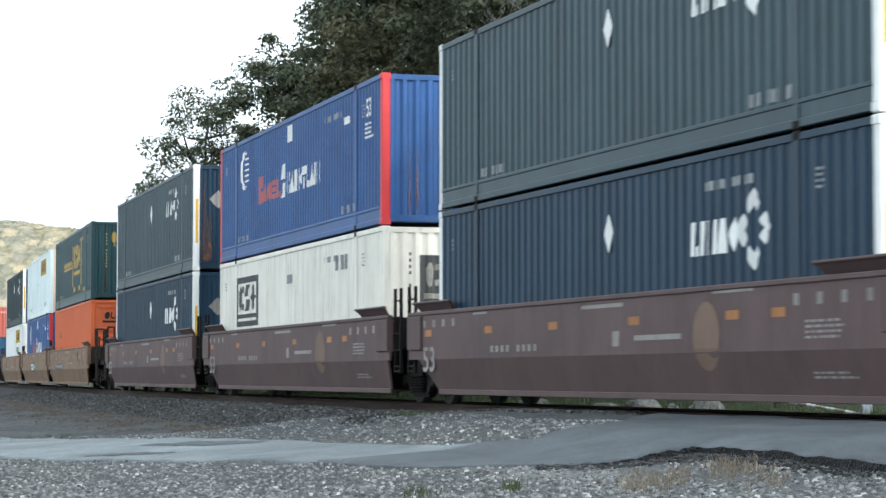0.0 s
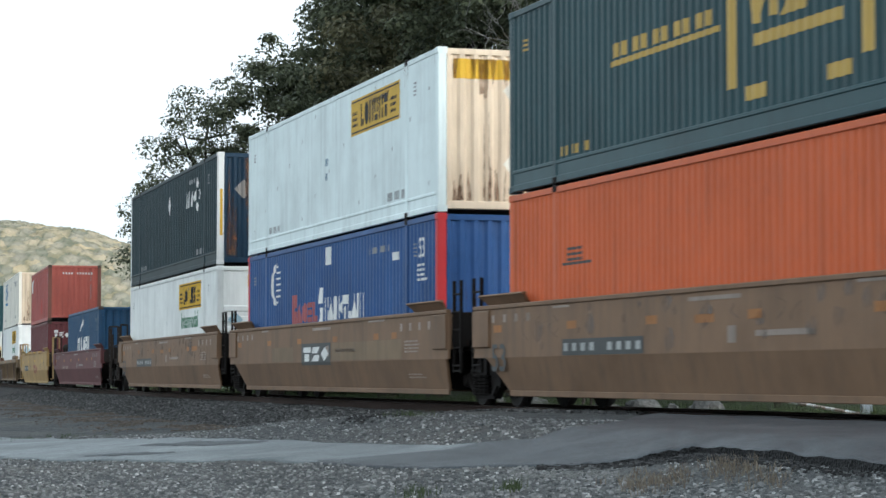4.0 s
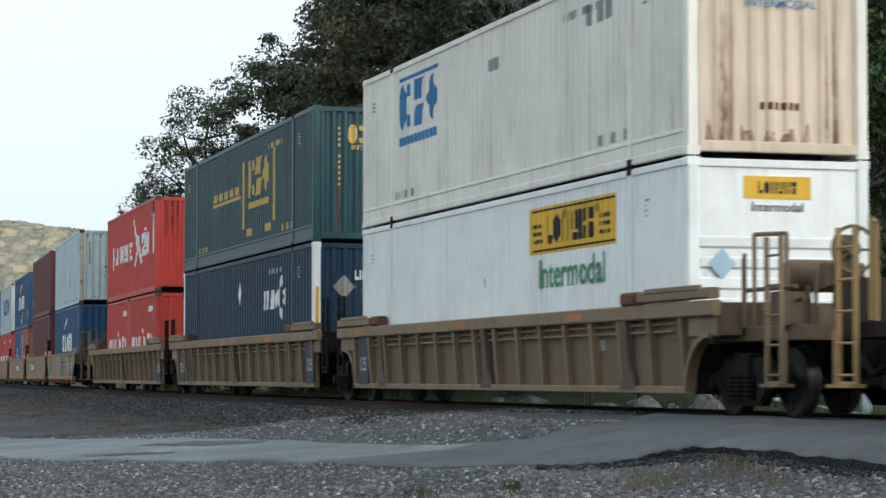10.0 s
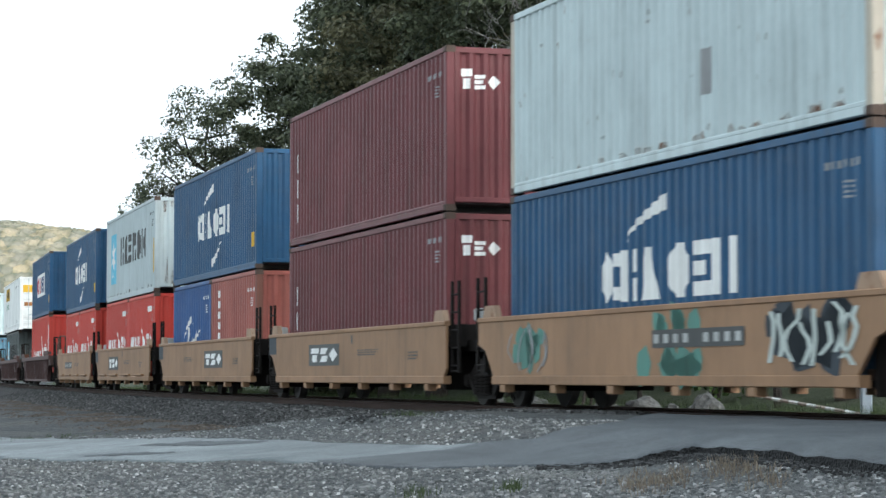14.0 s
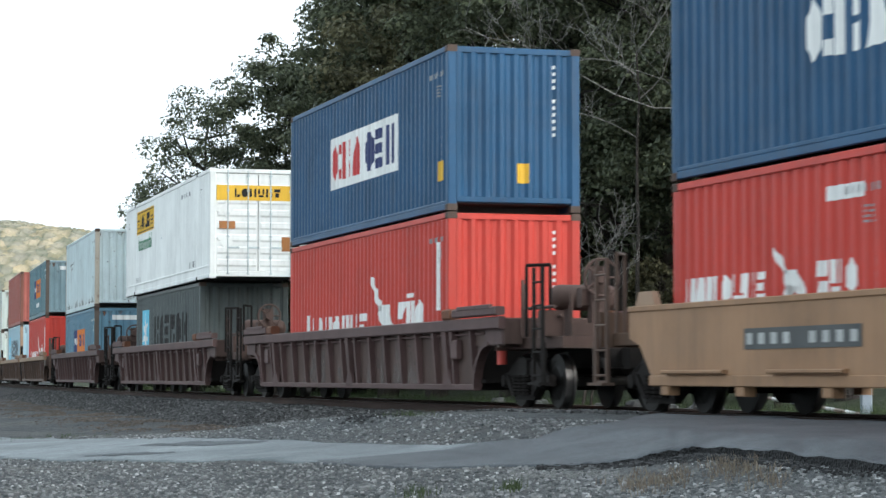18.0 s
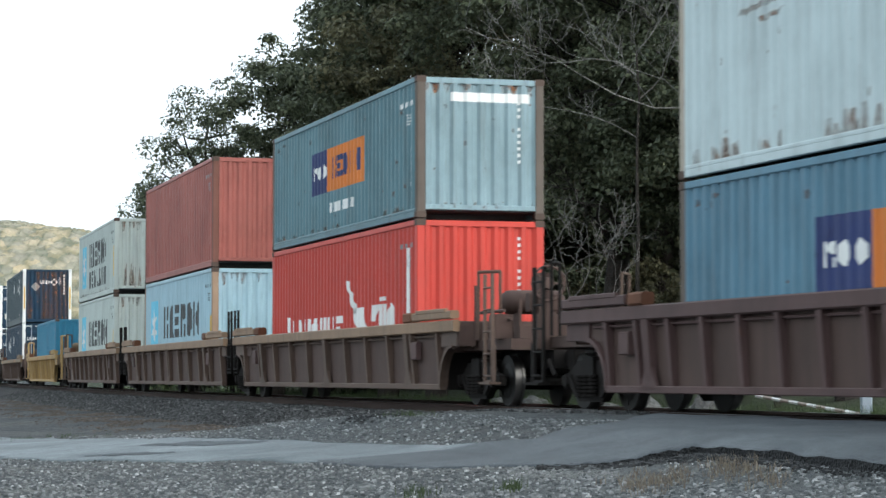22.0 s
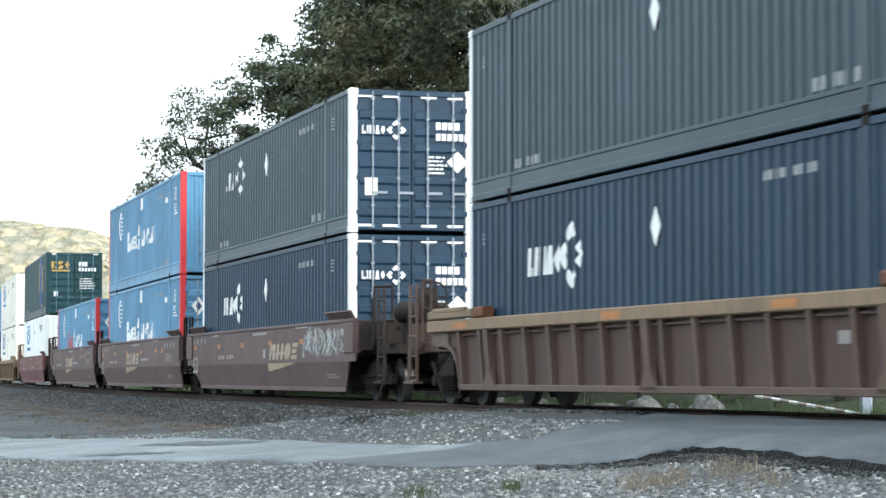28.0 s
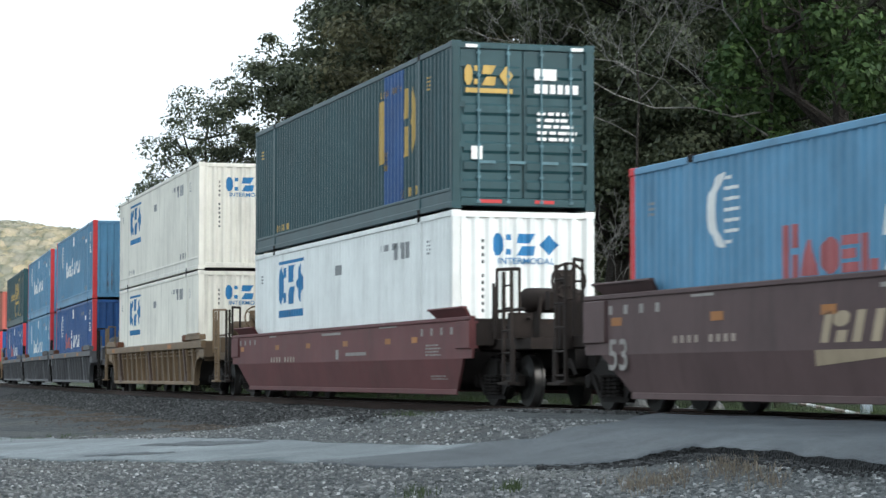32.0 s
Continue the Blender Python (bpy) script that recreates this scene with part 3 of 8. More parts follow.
def paint_on(name, mat, polys, box, face="side", label=""):
    """A painted mark that follows the corrugation of a container's face."""
    ob, spec = box
    prof = spec["side_profile"] if face == "side" else spec["end_profile"]
    if name in ("plate", "placard") and len(polys) > 1:
        for q in polys:
            paint_on(name, mat, [q], box, face, label)
        return
    mb = MB()
    for poly in polys:
        lo, hi = min(p[0] for p in poly), max(p[0] for p in poly)
        for (a, da), (b, db) in zip(prof, prof[1:]):
            if b <= lo or a >= hi or b - a < 1e-6:
                continue
            cut = clipped(poly, max(a, lo), min(b, hi))
            if len(cut) < 3:
                continue
            n = len(mb.v)
            for u, v in cut:
                d = da + (db - da) * (u - a) / (b - a) - 0.004
                mb.v.append((u, -spec["W"] / 2 + 0.012 + d, v) if face == "side" else (spec["L"] / 2 - 0.012 - d, u, v))
            mb.f.append(tuple(range(n, n + len(cut))))
    if mb.f:
        mark = part(name, mb, mat, ob, label)
        if name in SMALL:
            mark["kind"] = "stuff"


def rect(u0, u1, v0, v1, lean=0.0):
    return [(u0, v0), (u1, v0), (u1 + lean, v1), (u0 + lean, v1)]


def plain_shape(kind, a, b, v0, v1):
    """Plain slabs, wedges and lozenges that fill a cell of a sign, apart from one another."""
    w, h, m, n = b - a, v1 - v0, (a + b) / 2, (v0 + v1) / 2
    t = 0.32 * w
    left, right = rect(a, a + t, v0, v1), rect(b - t, b, v0, v1)
    oct8 = lambda x0, x1, z0, z1: [(x0 + 0.3 * (x1 - x0), z0), (x1 - 0.3 * (x1 - x0), z0), (x1, z0 + 0.25 * (z1 - z0)), (x1, z1 - 0.25 * (z1 - z0)), (x1 - 0.3 * (x1 - x0), z1), (x0 + 0.3 * (x1 - x0), z1), (x0, z1 - 0.25 * (z1 - z0)), (x0, z0 + 0.25 * (z1 - z0))]
    if kind == "post":
        return [rect(m - 0.36 * w, m + 0.36 * w, v0, v1)]
    if kind == "hook":
        return [oct8(a, a + 0.55 * w, v0, v1), rect(b - t, b, v0 + 0.7 * h, v1 - 0.04 * h), rect(b - t, b, v0 + 0.04 * h, v0 + 0.3 * h)]
    if kind == "comb":
        return [rect(a, b, v0, v0 + 0.26 * h), rect(a, b - 0.2 * w, v0 + 0.37 * h, v0 + 0.63 * h), rect(a, b, v0 + 0.74 * h, v1)]
    if kind == "peak":
        return [rect(a, a + 0.26 * w, v0, v1), rect(b - 0.26 * w, b, v0, v1), [(m, v0 + 0.2 * h), (m + 0.17 * w, v1), (m - 0.17 * w, v1)]]
    if kind == "wedge":
        return [[(a, v0), (b, v0), (m + 0.16 * w, v1), (m - 0.16 * w, v1)]]
    if kind == "arch":
        return [left, oct8(a + 1.2 * t, b, v0 + 0.5 * h, v1), rect(b - 0.4 * w, b, v0, v0 + 0.38 * h)]
    if kind == "steps":
        return [[(a, v0 + 0.56 * h), (b - 0.3 * w, v0 + 0.56 * h), (b, v1), (a + 0.1 * w, v1)], [(a, v0), (b - 0.1 * w, v0), (b, v0 + 0.44 * h), (a + 0.3 * w, v0 + 0.44 * h)]]
    if kind == "fork":
        return [left, [(a + 1.25 * t, n), (b, v0), (b, v1)]]
    if kind == "cross":
        return [[(a, n), (m, v0), (b, n), (m, v1)]]
    if kind == "twin":
        return [left, right]
    if kind == "bowl":
        return [rect(a, a + t, v0 + 0.35 * h, v1), rect(b - t, b, v0 + 0.35 * h, v1), rect(a + 0.1 * w, b - 0.1 * w, v0, v0 + 0.26 * h)]
    if kind == "disc":
        return [oct8(a, b, v0, v1)]
    if kind == "stile":
        return [left, rect(b - t, b, v0, v0 + 0.44 * h), rect(b - t, b, v0 + 0.56 * h, v1)]
    if kind == "table":
        return [rect(a, b, v0 + 0.62 * h, v1), rect(a + 0.2 * w, b - 0.2 * w, v0, v0 + 0.52 * h)]
    if kind == "foot":
        return [left, rect(a + 1.3 * t, b, v0, v0 + 0.3 * h)]
    return [rect(a, b, v0, v1)]


SPAN = {"post": 0.5, "peak": 1.3, "foot": 0.85, "comb": 0.9, "twin": 1.05}


def blocks(u0, u1, v0, v1, kinds, lean=0.0, gap=0.2):
    """A row of plain sign shapes of uneven widths; a bare number gives plain slabs."""
    names = kinds.split() if isinstance(kinds, str) else ["slab"] * kinds
    unit = (u1 - u0) / sum(SPAN.get(n, 1.0) for n in names)
    out, u = [], u0
    for n in names:
        w = unit * SPAN.get(n, 1.0)
        for q in plain_shape(n, u + gap * unit / 2, u + w - gap * unit / 2, v0, v1):
            out.append([(p[0] + lean * (p[1] - v0) / (v1 - v0), p[1]) for p in q])
        u += w
    return out


def streaks(u0, u1, v0, v1, seed, count=5, foot=True):
    """Uneven tapering stains inside a rectangle, running from its foot or its top."""
    r = random.Random(seed)
    out = []
    for _ in range(count):
        u = r.uniform(u0, u1)
        w = min(0.5, (u1 - u0) / count) * r.uniform(0.3, 0.9) / 2 + 0.006
        k = r.uniform(0.35, 1.0)
        tip = r.uniform(0.15, 0.5)
        if foot:
            out.append([(u - w, v0), (u + w, v0), (u + w * tip, v0 + (v1 - v0) * k), (u - w * tip, v0 + (v1 - v0) * k * 0.93)])
        else:
            out.append([(u - w * tip, v1 - (v1 - v0) * k), (u + w * tip, v1 - (v1 - v0) * k * 0.93), (u + w, v1), (u - w, v1)])
    return out


def blotches(u0, u1, v0, v1, seed, count=8, size=0.08):
    """Small uneven rust spots."""
    r = random.Random(seed)
    out = []
    for _ in range(count):
        u, v, a = r.uniform(u0, u1), r.uniform(v0, v1), size * r.uniform(0.4, 1.3)
        out.append([(u + a * r.uniform(0.6, 1.2) * math.cos(w), v + a * r.uniform(0.5, 1.4) * math.sin(w)) for w in (0.3, 1.2, 2.2, 3.1, 4.2, 5.4)])
    return out


def scrawl(u0, u1, v0, v1, seed, count, wide=0.022):
    """Loose bent spray strokes side by side, none of them a letter."""
    r = random.Random(seed)
    out = []
    for i in range(count):
        u = u0 + (u1 - u0) * (i + r.uniform(0.2, 0.8)) / count
        a, b = v0 + (v1 - v0) * r.uniform(0, 0.3), v1 - (v1 - v0) * r.uniform(0, 0.3)
        bend, lean = r.uniform(-0.3, 0.3), r.uniform(-0.15, 0.25)
        pts = [(u + lean * k + bend * math.sin(math.pi * k * r.uniform(0.8, 1.3)), a + (b - a) * k) for k in (0, 0.2, 0.4, 0.6, 0.8, 1.0)]
        for (x0, z0), (x1, z1) in zip(pts, pts[1:]):
            out.append([(x0 - wide, z0), (x0 + wide, z0), (x1 + wide, z1), (x1 - wide, z1)])
    return out


def diamond(u, v, ru, rv):
    return [[(u - ru, v), (u, v - rv), (u + ru, v), (u, v + rv)]]


def ring(u, v, r):
    """A tilted square ring of four blunt pieces with gaps at its corners."""
    out = []
    for du, dv in ((-1, 0), (1, 0), (0, -1), (0, 1)):
        cu, cv = u + 0.6 * r * du, v + 0.6 * r * dv
        if du:
            out.append([(cu + du * 0.42 * r, cv), (cu + du * 0.02 * r, cv + 0.42 * r), (cu - du * 0.22 * r, cv + 0.2 * r), (cu - du * 0.02 * r, cv)])
            out.append([(cu + du * 0.42 * r, cv), (cu + du * 0.02 * r, cv - 0.42 * r), (cu - du * 0.22 * r, cv - 0.2 * r), (cu - du * 0.02 * r, cv)])
        else:
            out.append([(cu, cv + dv * 0.42 * r), (cu + 0.42 * r, cv + dv * 0.02 * r), (cu + 0.2 * r, cv - dv * 0.22 * r), (cu, cv - dv * 0.02 * r)])
            out.append([(cu, cv + dv * 0.42 * r), (cu - 0.42 * r, cv + dv * 0.02 * r), (cu - 0.2 * r, cv - dv * 0.22 * r), (cu, cv - dv * 0.02 * r)])
    return out


def bars(u0, u1, v0, v1, count):
    """Lines of unreadable small print: short broken bars."""
    r = random.Random(round(100 * (u0 + 3 * v0 + count)))
    h = (v1 - v0) / count
    out = []
    for i in range(count):
        u, end = u0, u1 - r.random() * 0.3 * (u1 - u0)
        while u < end:
            w = min(end - u, r.uniform(0.05, 0.16) * max(0.5, u1 - u0) * 1.4)
            out.append(rect(u, u + w, v0 + i * h, v0 + (i + 0.5) * h))
            u += w + r.uniform(0.03, 0.07) * max(0.5, u1 - u0)
    return out


def globe(u, v, r):
    """A crescent with thin stripes beside it."""
    out = []
    for i in range(7):
        y = -0.84 + i * 0.28
        w = math.sqrt(1 - y * y)
        out.append(rect(u + 0.12 * r, u + w * r * 1.05, v + (y - 0.045) * r, v + (y + 0.045) * r))
    at = lambda w, k: (u + k * r * math.cos(w), v + k * r * math.sin(w))
    for i in range(8):
        w0, w1 = math.pi * (0.44 + 1.12 * i / 8), math.pi * (0.44 + 1.12 * (i + 1) / 8)
        f = lambda w: 1 - 0.5 * max(0, -math.cos(w)) ** 0.7 - 0.06
        out.append([at(w0, 1.0), at(w1, 1.0), at(w1, f(w1)), at(w0, f(w0))])
    return out


def star(u, v, ru, rv):
    out = []
    for i in range(7):
        w = math.pi / 2 + 2 * math.pi * i / 7
        n = w + math.pi / 2
        out.append([(u + 0.2 * ru * math.cos(n), v + 0.2 * rv * math.sin(n)), (u + ru * math.cos(w), v + rv * math.sin(w)), (u - 0.2 * ru * math.cos(n), v - 0.2 * rv * math.sin(n))])
    return out


def swoosh(u0, u1, v0, v1, down=False):
    """A thin bent stroke that swells at one end."""
    out = []
    n = 6
    for i in range(n):
        a, b = i / n, (i + 1) / n
        f = lambda t: v0 + (v1 - v0) * (t ** 0.6 if not down else t ** 1.7)
        w0, w1 = (0.03 + 0.13 * (a if not down else 1 - a)), (0.03 + 0.13 * (b if not down else 1 - b))
        ua, ub = u0 + (u1 - u0) * a, u0 + (u1 - u0) * b
        out.append([(ua, f(a) - w0), (ub, f(b) - w1), (ub, f(b) + w1 * 0.4), (ua, f(a) + w0 * 0.4)])
    return out


def lettering(text, size, mat, parent, m, label=""):
    """Plain readable words in the built-in letters."""
    c = bpy.data.curves.new("lettering", "FONT")
    c.body = text
    c.size = size
    c.align_x, c.align_y = "CENTER", "CENTER"
    c.offset = 0.012 * size
    tmp = new("lettering", c)
    bpy.context.view_layer.update()
    mesh = bpy.data.meshes.new_from_object(tmp.evaluated_get(bpy.context.evaluated_depsgraph_get()))
    bpy.data.objects.remove(tmp)
    mesh.materials.clear()
    mesh.materials.append(mat)
    return child("lettering", mesh, parent, label, m)


def side_words(text, u, v, size, mat, box, stretch=1.0):
    ob, spec = box
    lettering(text, size, mat, ob, pose(u, -spec["W"] / 2 + 0.004, v, 90, 0, 0) @ Matrix.Diagonal((stretch, 1, 1, 1)))


def end_words(text, y, v, size, mat, box, stretch=1.0):
    ob, spec = box
    lettering(text, size, mat, ob, pose(spec["L"] / 2 - 0.004, y, v, 90, 0, 90) @ Matrix.Diagonal((stretch, 1, 1, 1)))


def container(label, L, W, H, side, posts=None, front="corrugated", front_mat=None, smooth_side=False, pitch=0.28):
    """A steel freight container. Returns the thing and what its marks need."""
    wide = L > 13
    mat, pm = P(side), P(posts or side)
    fm = P(front_mat or side)
    ob = thing("container", label, "container", "containers on the train")
    key = (L, W, H, pitch, smooth_side)
    deep = 0.030 if wide else 0.042
    if smooth_side:
        sp = [(-L / 2 + 0.16, 0.0)] + [q for i in range(1, 13) for q in ((-L / 2 + i * L / 13 - 0.02, 0.0), (-L / 2 + i * L / 13 - 0.008, 0.006), (-L / 2 + i * L / 13 + 0.008, 0.006), (-L / 2 + i * L / 13 + 0.02, 0.0))] + [(L / 2 - 0.16, 0.0)]
    else:
        sp = profile(L - 0.32, pitch, deep)
    ep = profile(W - 0.34, 0.25, 0.05)
    spec = dict(L=L, W=W, H=H, side_profile=sp, end_profile=ep)
    zb, zt = (0.33 if wide else 0.15), H - 0.09
    yo = W / 2 - 0.012

    def near(mb):
        mb.sheet([(u, -yo + d) for u, d in sp], zb, zt)

    def back(mb):
        mb.sheet([(u, yo - d) for u, d in sp], zb, zt, True)

    child("side_panel", shared((key, "near"), "side_panel", mat, near), ob)
    child("side_panel", shared((key, "back"), "side_panel", mat, back), ob)
    child("roof", shared((key, "roof"), "roof", mat, lambda mb: [mb.box(-L / 2 + 0.1, L / 2 - 0.1, -W / 2 + 0.05, W / 2 - 0.05, H - 0.07, H - 0.03)] + [mb.box(x, x + 0.12, -W / 2 + 0.2, W / 2 - 0.2, H - 0.03, H - 0.018) for x in np.arange(-L / 2 + 0.4, L / 2 - 0.4, 0.36)]), ob)
    child("floor", shared((key, "floor"), "floor", P("mark_charcoal"), lambda mb: [mb.box(-L / 2 + 0.1, L / 2 - 0.1, -W / 2 + 0.06, W / 2 - 0.06, 0.13, 0.17)] + [mb.box(x, x + 0.06, -W / 2 + 0.08, W / 2 - 0.08, 0.03, 0.13) for x in np.arange(-L / 2 + 0.5, L / 2 - 0.4, 0.9)]), ob)
    for sgn in (-1, 1):
        y = sgn * (W / 2 - 0.045)
        child("bottom_rail", shared((key, "brail", sgn), "bottom_rail", mat, lambda mb: [mb.bbox(-L / 2 + 0.17, L / 2 - 0.17, y - 0.045, y + 0.045, 0.02, 0.13), mb.box(-L / 2 + 0.17, L / 2 - 0.17, y - 0.03, y + 0.03, 0.13, zb), mb.bbox(-L / 2 + 0.17, L / 2 - 0.17, y - 0.045, y + 0.05, zb - 0.03, zb + 0.03)]), ob)
        child("top_rail", shared((key, "trail", sgn), "top_rail", mat, lambda mb: mb.bbox(-L / 2 + 0.17, L / 2 - 0.17, y - 0.045, y + 0.045, zt - 0.02, H - 0.01)), ob)
        for ex in (-1, 1):
            x = ex * (L / 2 - 0.085)
            yy = sgn * (W / 2 - 0.085)
            child("corner_post", shared((key, "post", sgn, ex), "corner_post", pm, lambda mb: mb.bbox(x - 0.083, x + 0.083, yy - 0.083, yy + 0.083, 0.118, H - 0.118, 0.02)), ob)
            for z in (0.059, H - 0.059):
                cm = pm if wide else P("casting_brown")
                child("corner_casting", shared(("cast",), "corner_casting", cm, casting), ob, "", Matrix.Translation((x, yy, z)))
            if wide:
                xm = ex * 6.01
                child("stacking_post", shared((key, "mid", sgn, ex), "stacking_post", mat, lambda mb: mb.bbox(xm - 0.09, xm + 0.09, sgn * (W / 2 - 0.05) - 0.053, sgn * (W / 2 - 0.05) + 0.053, 0.118, H - 0.1, 0.02)), ob)
                for z in (0.059, H - 0.045):
                    child("corner_casting", shared(("cast",), "corner_casting", P("truck_iron"), casting), ob, "", Matrix.Translation((xm, yy, z)))
    for ex in (-1, 1):
        x = ex * (L / 2 - 0.06)
        child("end_sill", shared((key, "sill", ex), "end_sill", fm, lambda mb: mb.bbox(x - 0.05, x + 0.05, -W / 2 + 0.17, W / 2 - 0.17, *((0.05, 0.19) if wide else (0.15, 0.25)))), ob)
        child("end_header", shared((key, "head", ex), "end_header", fm, lambda mb: mb.bbox(x - 0.05, x + 0.05, -W / 2 + 0.17, W / 2 - 0.17, H - 0.13, H - 0.02)), ob)
    xr = L / 2 - 0.012
    child("rear_panel", shared((key, "rear"), "rear_panel", mat, lambda mb: mb.sheet([(-xr + d, u) for u, d in ep], 0.18, H - 0.12, True)), ob)
    if front == "corrugated":
        child("front_panel", shared((key, "front"), "front_panel", fm, lambda mb: mb.sheet([(xr - d, u) for u, d in ep], 0.18, H - 0.12)), ob)
    elif front == "ribbed":
        def ribs(mb):
            mb.box(xr - 0.06, xr - 0.03, -W / 2 + 0.16, W / 2 - 0.16, 0.18, H - 0.12)
        child("front_panel", shared((key, "ribfront"), "front_panel", fm, ribs), ob)
        for i in range(6):
            z = 0.35 + i * 0.27
            child("rib", shared((key, "rib", i), "rib", fm, lambda mb: mb.prism([(xr - 0.03, z), (xr + 0.006, z + 0.03), (xr + 0.006, z + 0.14), (xr - 0.03, z + 0.17)], 1, -W / 2 + 0.17, W / 2 - 0.17)), ob)
    else:
        for sgn in (-1, 1):
            a, b = sorted((sgn * 0.012, sgn * (W / 2 - 0.17)))

            def leaf(mb):
                mb.box(xr - 0.07, xr - 0.035, a, b, 0.2, H - 0.14)

            def door_rib(mb, z):
                mb.prism([(xr - 0.035, z), (xr - 0.008, z + 0.05), (xr - 0.008, z + 0.17), (xr - 0.035, z + 0.21)], 1, a + 0.05, b - 0.05)
            door = child("door", shared((key, "door", sgn), "door", fm, leaf), ob)
            for i in range(7):
                z = 0.3 + i * (H - 0.6) / 7
                child("rib", shared((key, "door_rib", sgn, i), "rib", fm, lambda mb: door_rib(mb, z)), door)
            rod_mat = P({"navy": "rod_grey", "green": "teal_grey", "white": "grey"}.get(front_mat, "rod_grey"))
            for fr in (0.28, 0.76):
                y = a + (b - a) * fr

                def rod(mb):
                    mb.cyl((xr + 0.012, y, 0.1), (xr + 0.012, y, H - 0.06), 0.017, n=7)
                    for z in (0.12, 0.55, 1.1, 1.7, 2.3, H - 0.2):
                        mb.box(xr - 0.02, xr + 0.03, y - 0.035, y + 0.035, z - 0.02, z + 0.02)
                    mb.box(xr + 0.015, xr + 0.035, y, y + 0.3 * sgn if sgn > 0 else y + 0.3, 0.78, 0.83)
                child("lock_rod", shared((key, "rod", sgn, fr), "lock_rod", rod_mat, rod), door)
            for z in (0.4, 1.1, 1.8, 2.5):
                child("hinge", shared((key, "hinge", sgn, z), "hinge", fm, lambda mb: mb.box(xr - 0.03, xr + 0.012, sgn * (W / 2 - 0.19) - 0.05, sgn * (W / 2 - 0.19) + 0.05, z - 0.05, z + 0.05)), door)
    return ob, spec


def casting(mb):
    """A corner casting with its slotted holes sunk in."""
    a, b, c = 0.089, 0.089, 0.059
    mb.bbox(-a, a, -b, b, -c, c, 0.015)
    mb.box(-0.04, 0.04, -b - 0.002, -b + 0.01, -0.03, 0.03)
    mb.box(a - 0.01, a + 0.002, -0.04, 0.04, -0.03, 0.03)


ISO_W, DOM_W, HC, STD = 2.438, 2.6, 2.896, 2.591
FT53, FT40, FT20 = 16.15, 12.19, 6.06


def small_marks(box, mat, seed):
    """Bars of small print by the posts."""
    r = random.Random(seed)
    L, H = box[1]["L"], box[1]["H"]
    pl = []
    if L > 13:
        pl += bars(-7.45, -7.25, H - 0.7, H - 0.48, 3) + bars(6.5, 6.7, H - 0.7, H - 0.42, 4)
        pl += [rect(-5.75 + 0.11 * i + 0.12 * (i // 3), -5.68 + 0.11 * i + 0.12 * (i // 3), 0.4, 0.54) for i in range(8)]
        pl += [rect(4.7 + 0.12 * i + 0.13 * (i // 3), 4.78 + 0.12 * i + 0.13 * (i // 3), 0.4, 0.56) for i in range(8)]
        pl += [rect(3.3 + 0.17 * i, 3.4 + 0.17 * i, H - 0.5, H - 0.38) for i in range(9) if i != 4]
    else:
        e = L / 2 - 0.9
        pl += [rect(e - 0.3 + 0.1 * i, e - 0.25 + 0.1 * i, H - 0.5, H - 0.41) for i in range(9)]
        pl += bars(e + 0.1, e + 0.4, H - 0.85, H - 0.62, 4)
        if r.random() < 0.6:
            pl += [rect(L / 2 - 0.5, L / 2 - 0.44, 0.6 + 0.13 * i, 0.68 + 0.13 * i) for i in range(6)]
    paint_on("small_print", mat, pl, box)


def end_number(box, mat, y=0.72, top=None):
    """An upright row of small bars on the leading end."""
    H = box[1]["H"]
    top = top or H - 0.3
    paint_on("stencil", mat, [rect(y, y + 0.045, top - 0.12 * (i + 1) + 0.06, top - 0.12 * i) for i in range(11) if i != 4], box, "end")


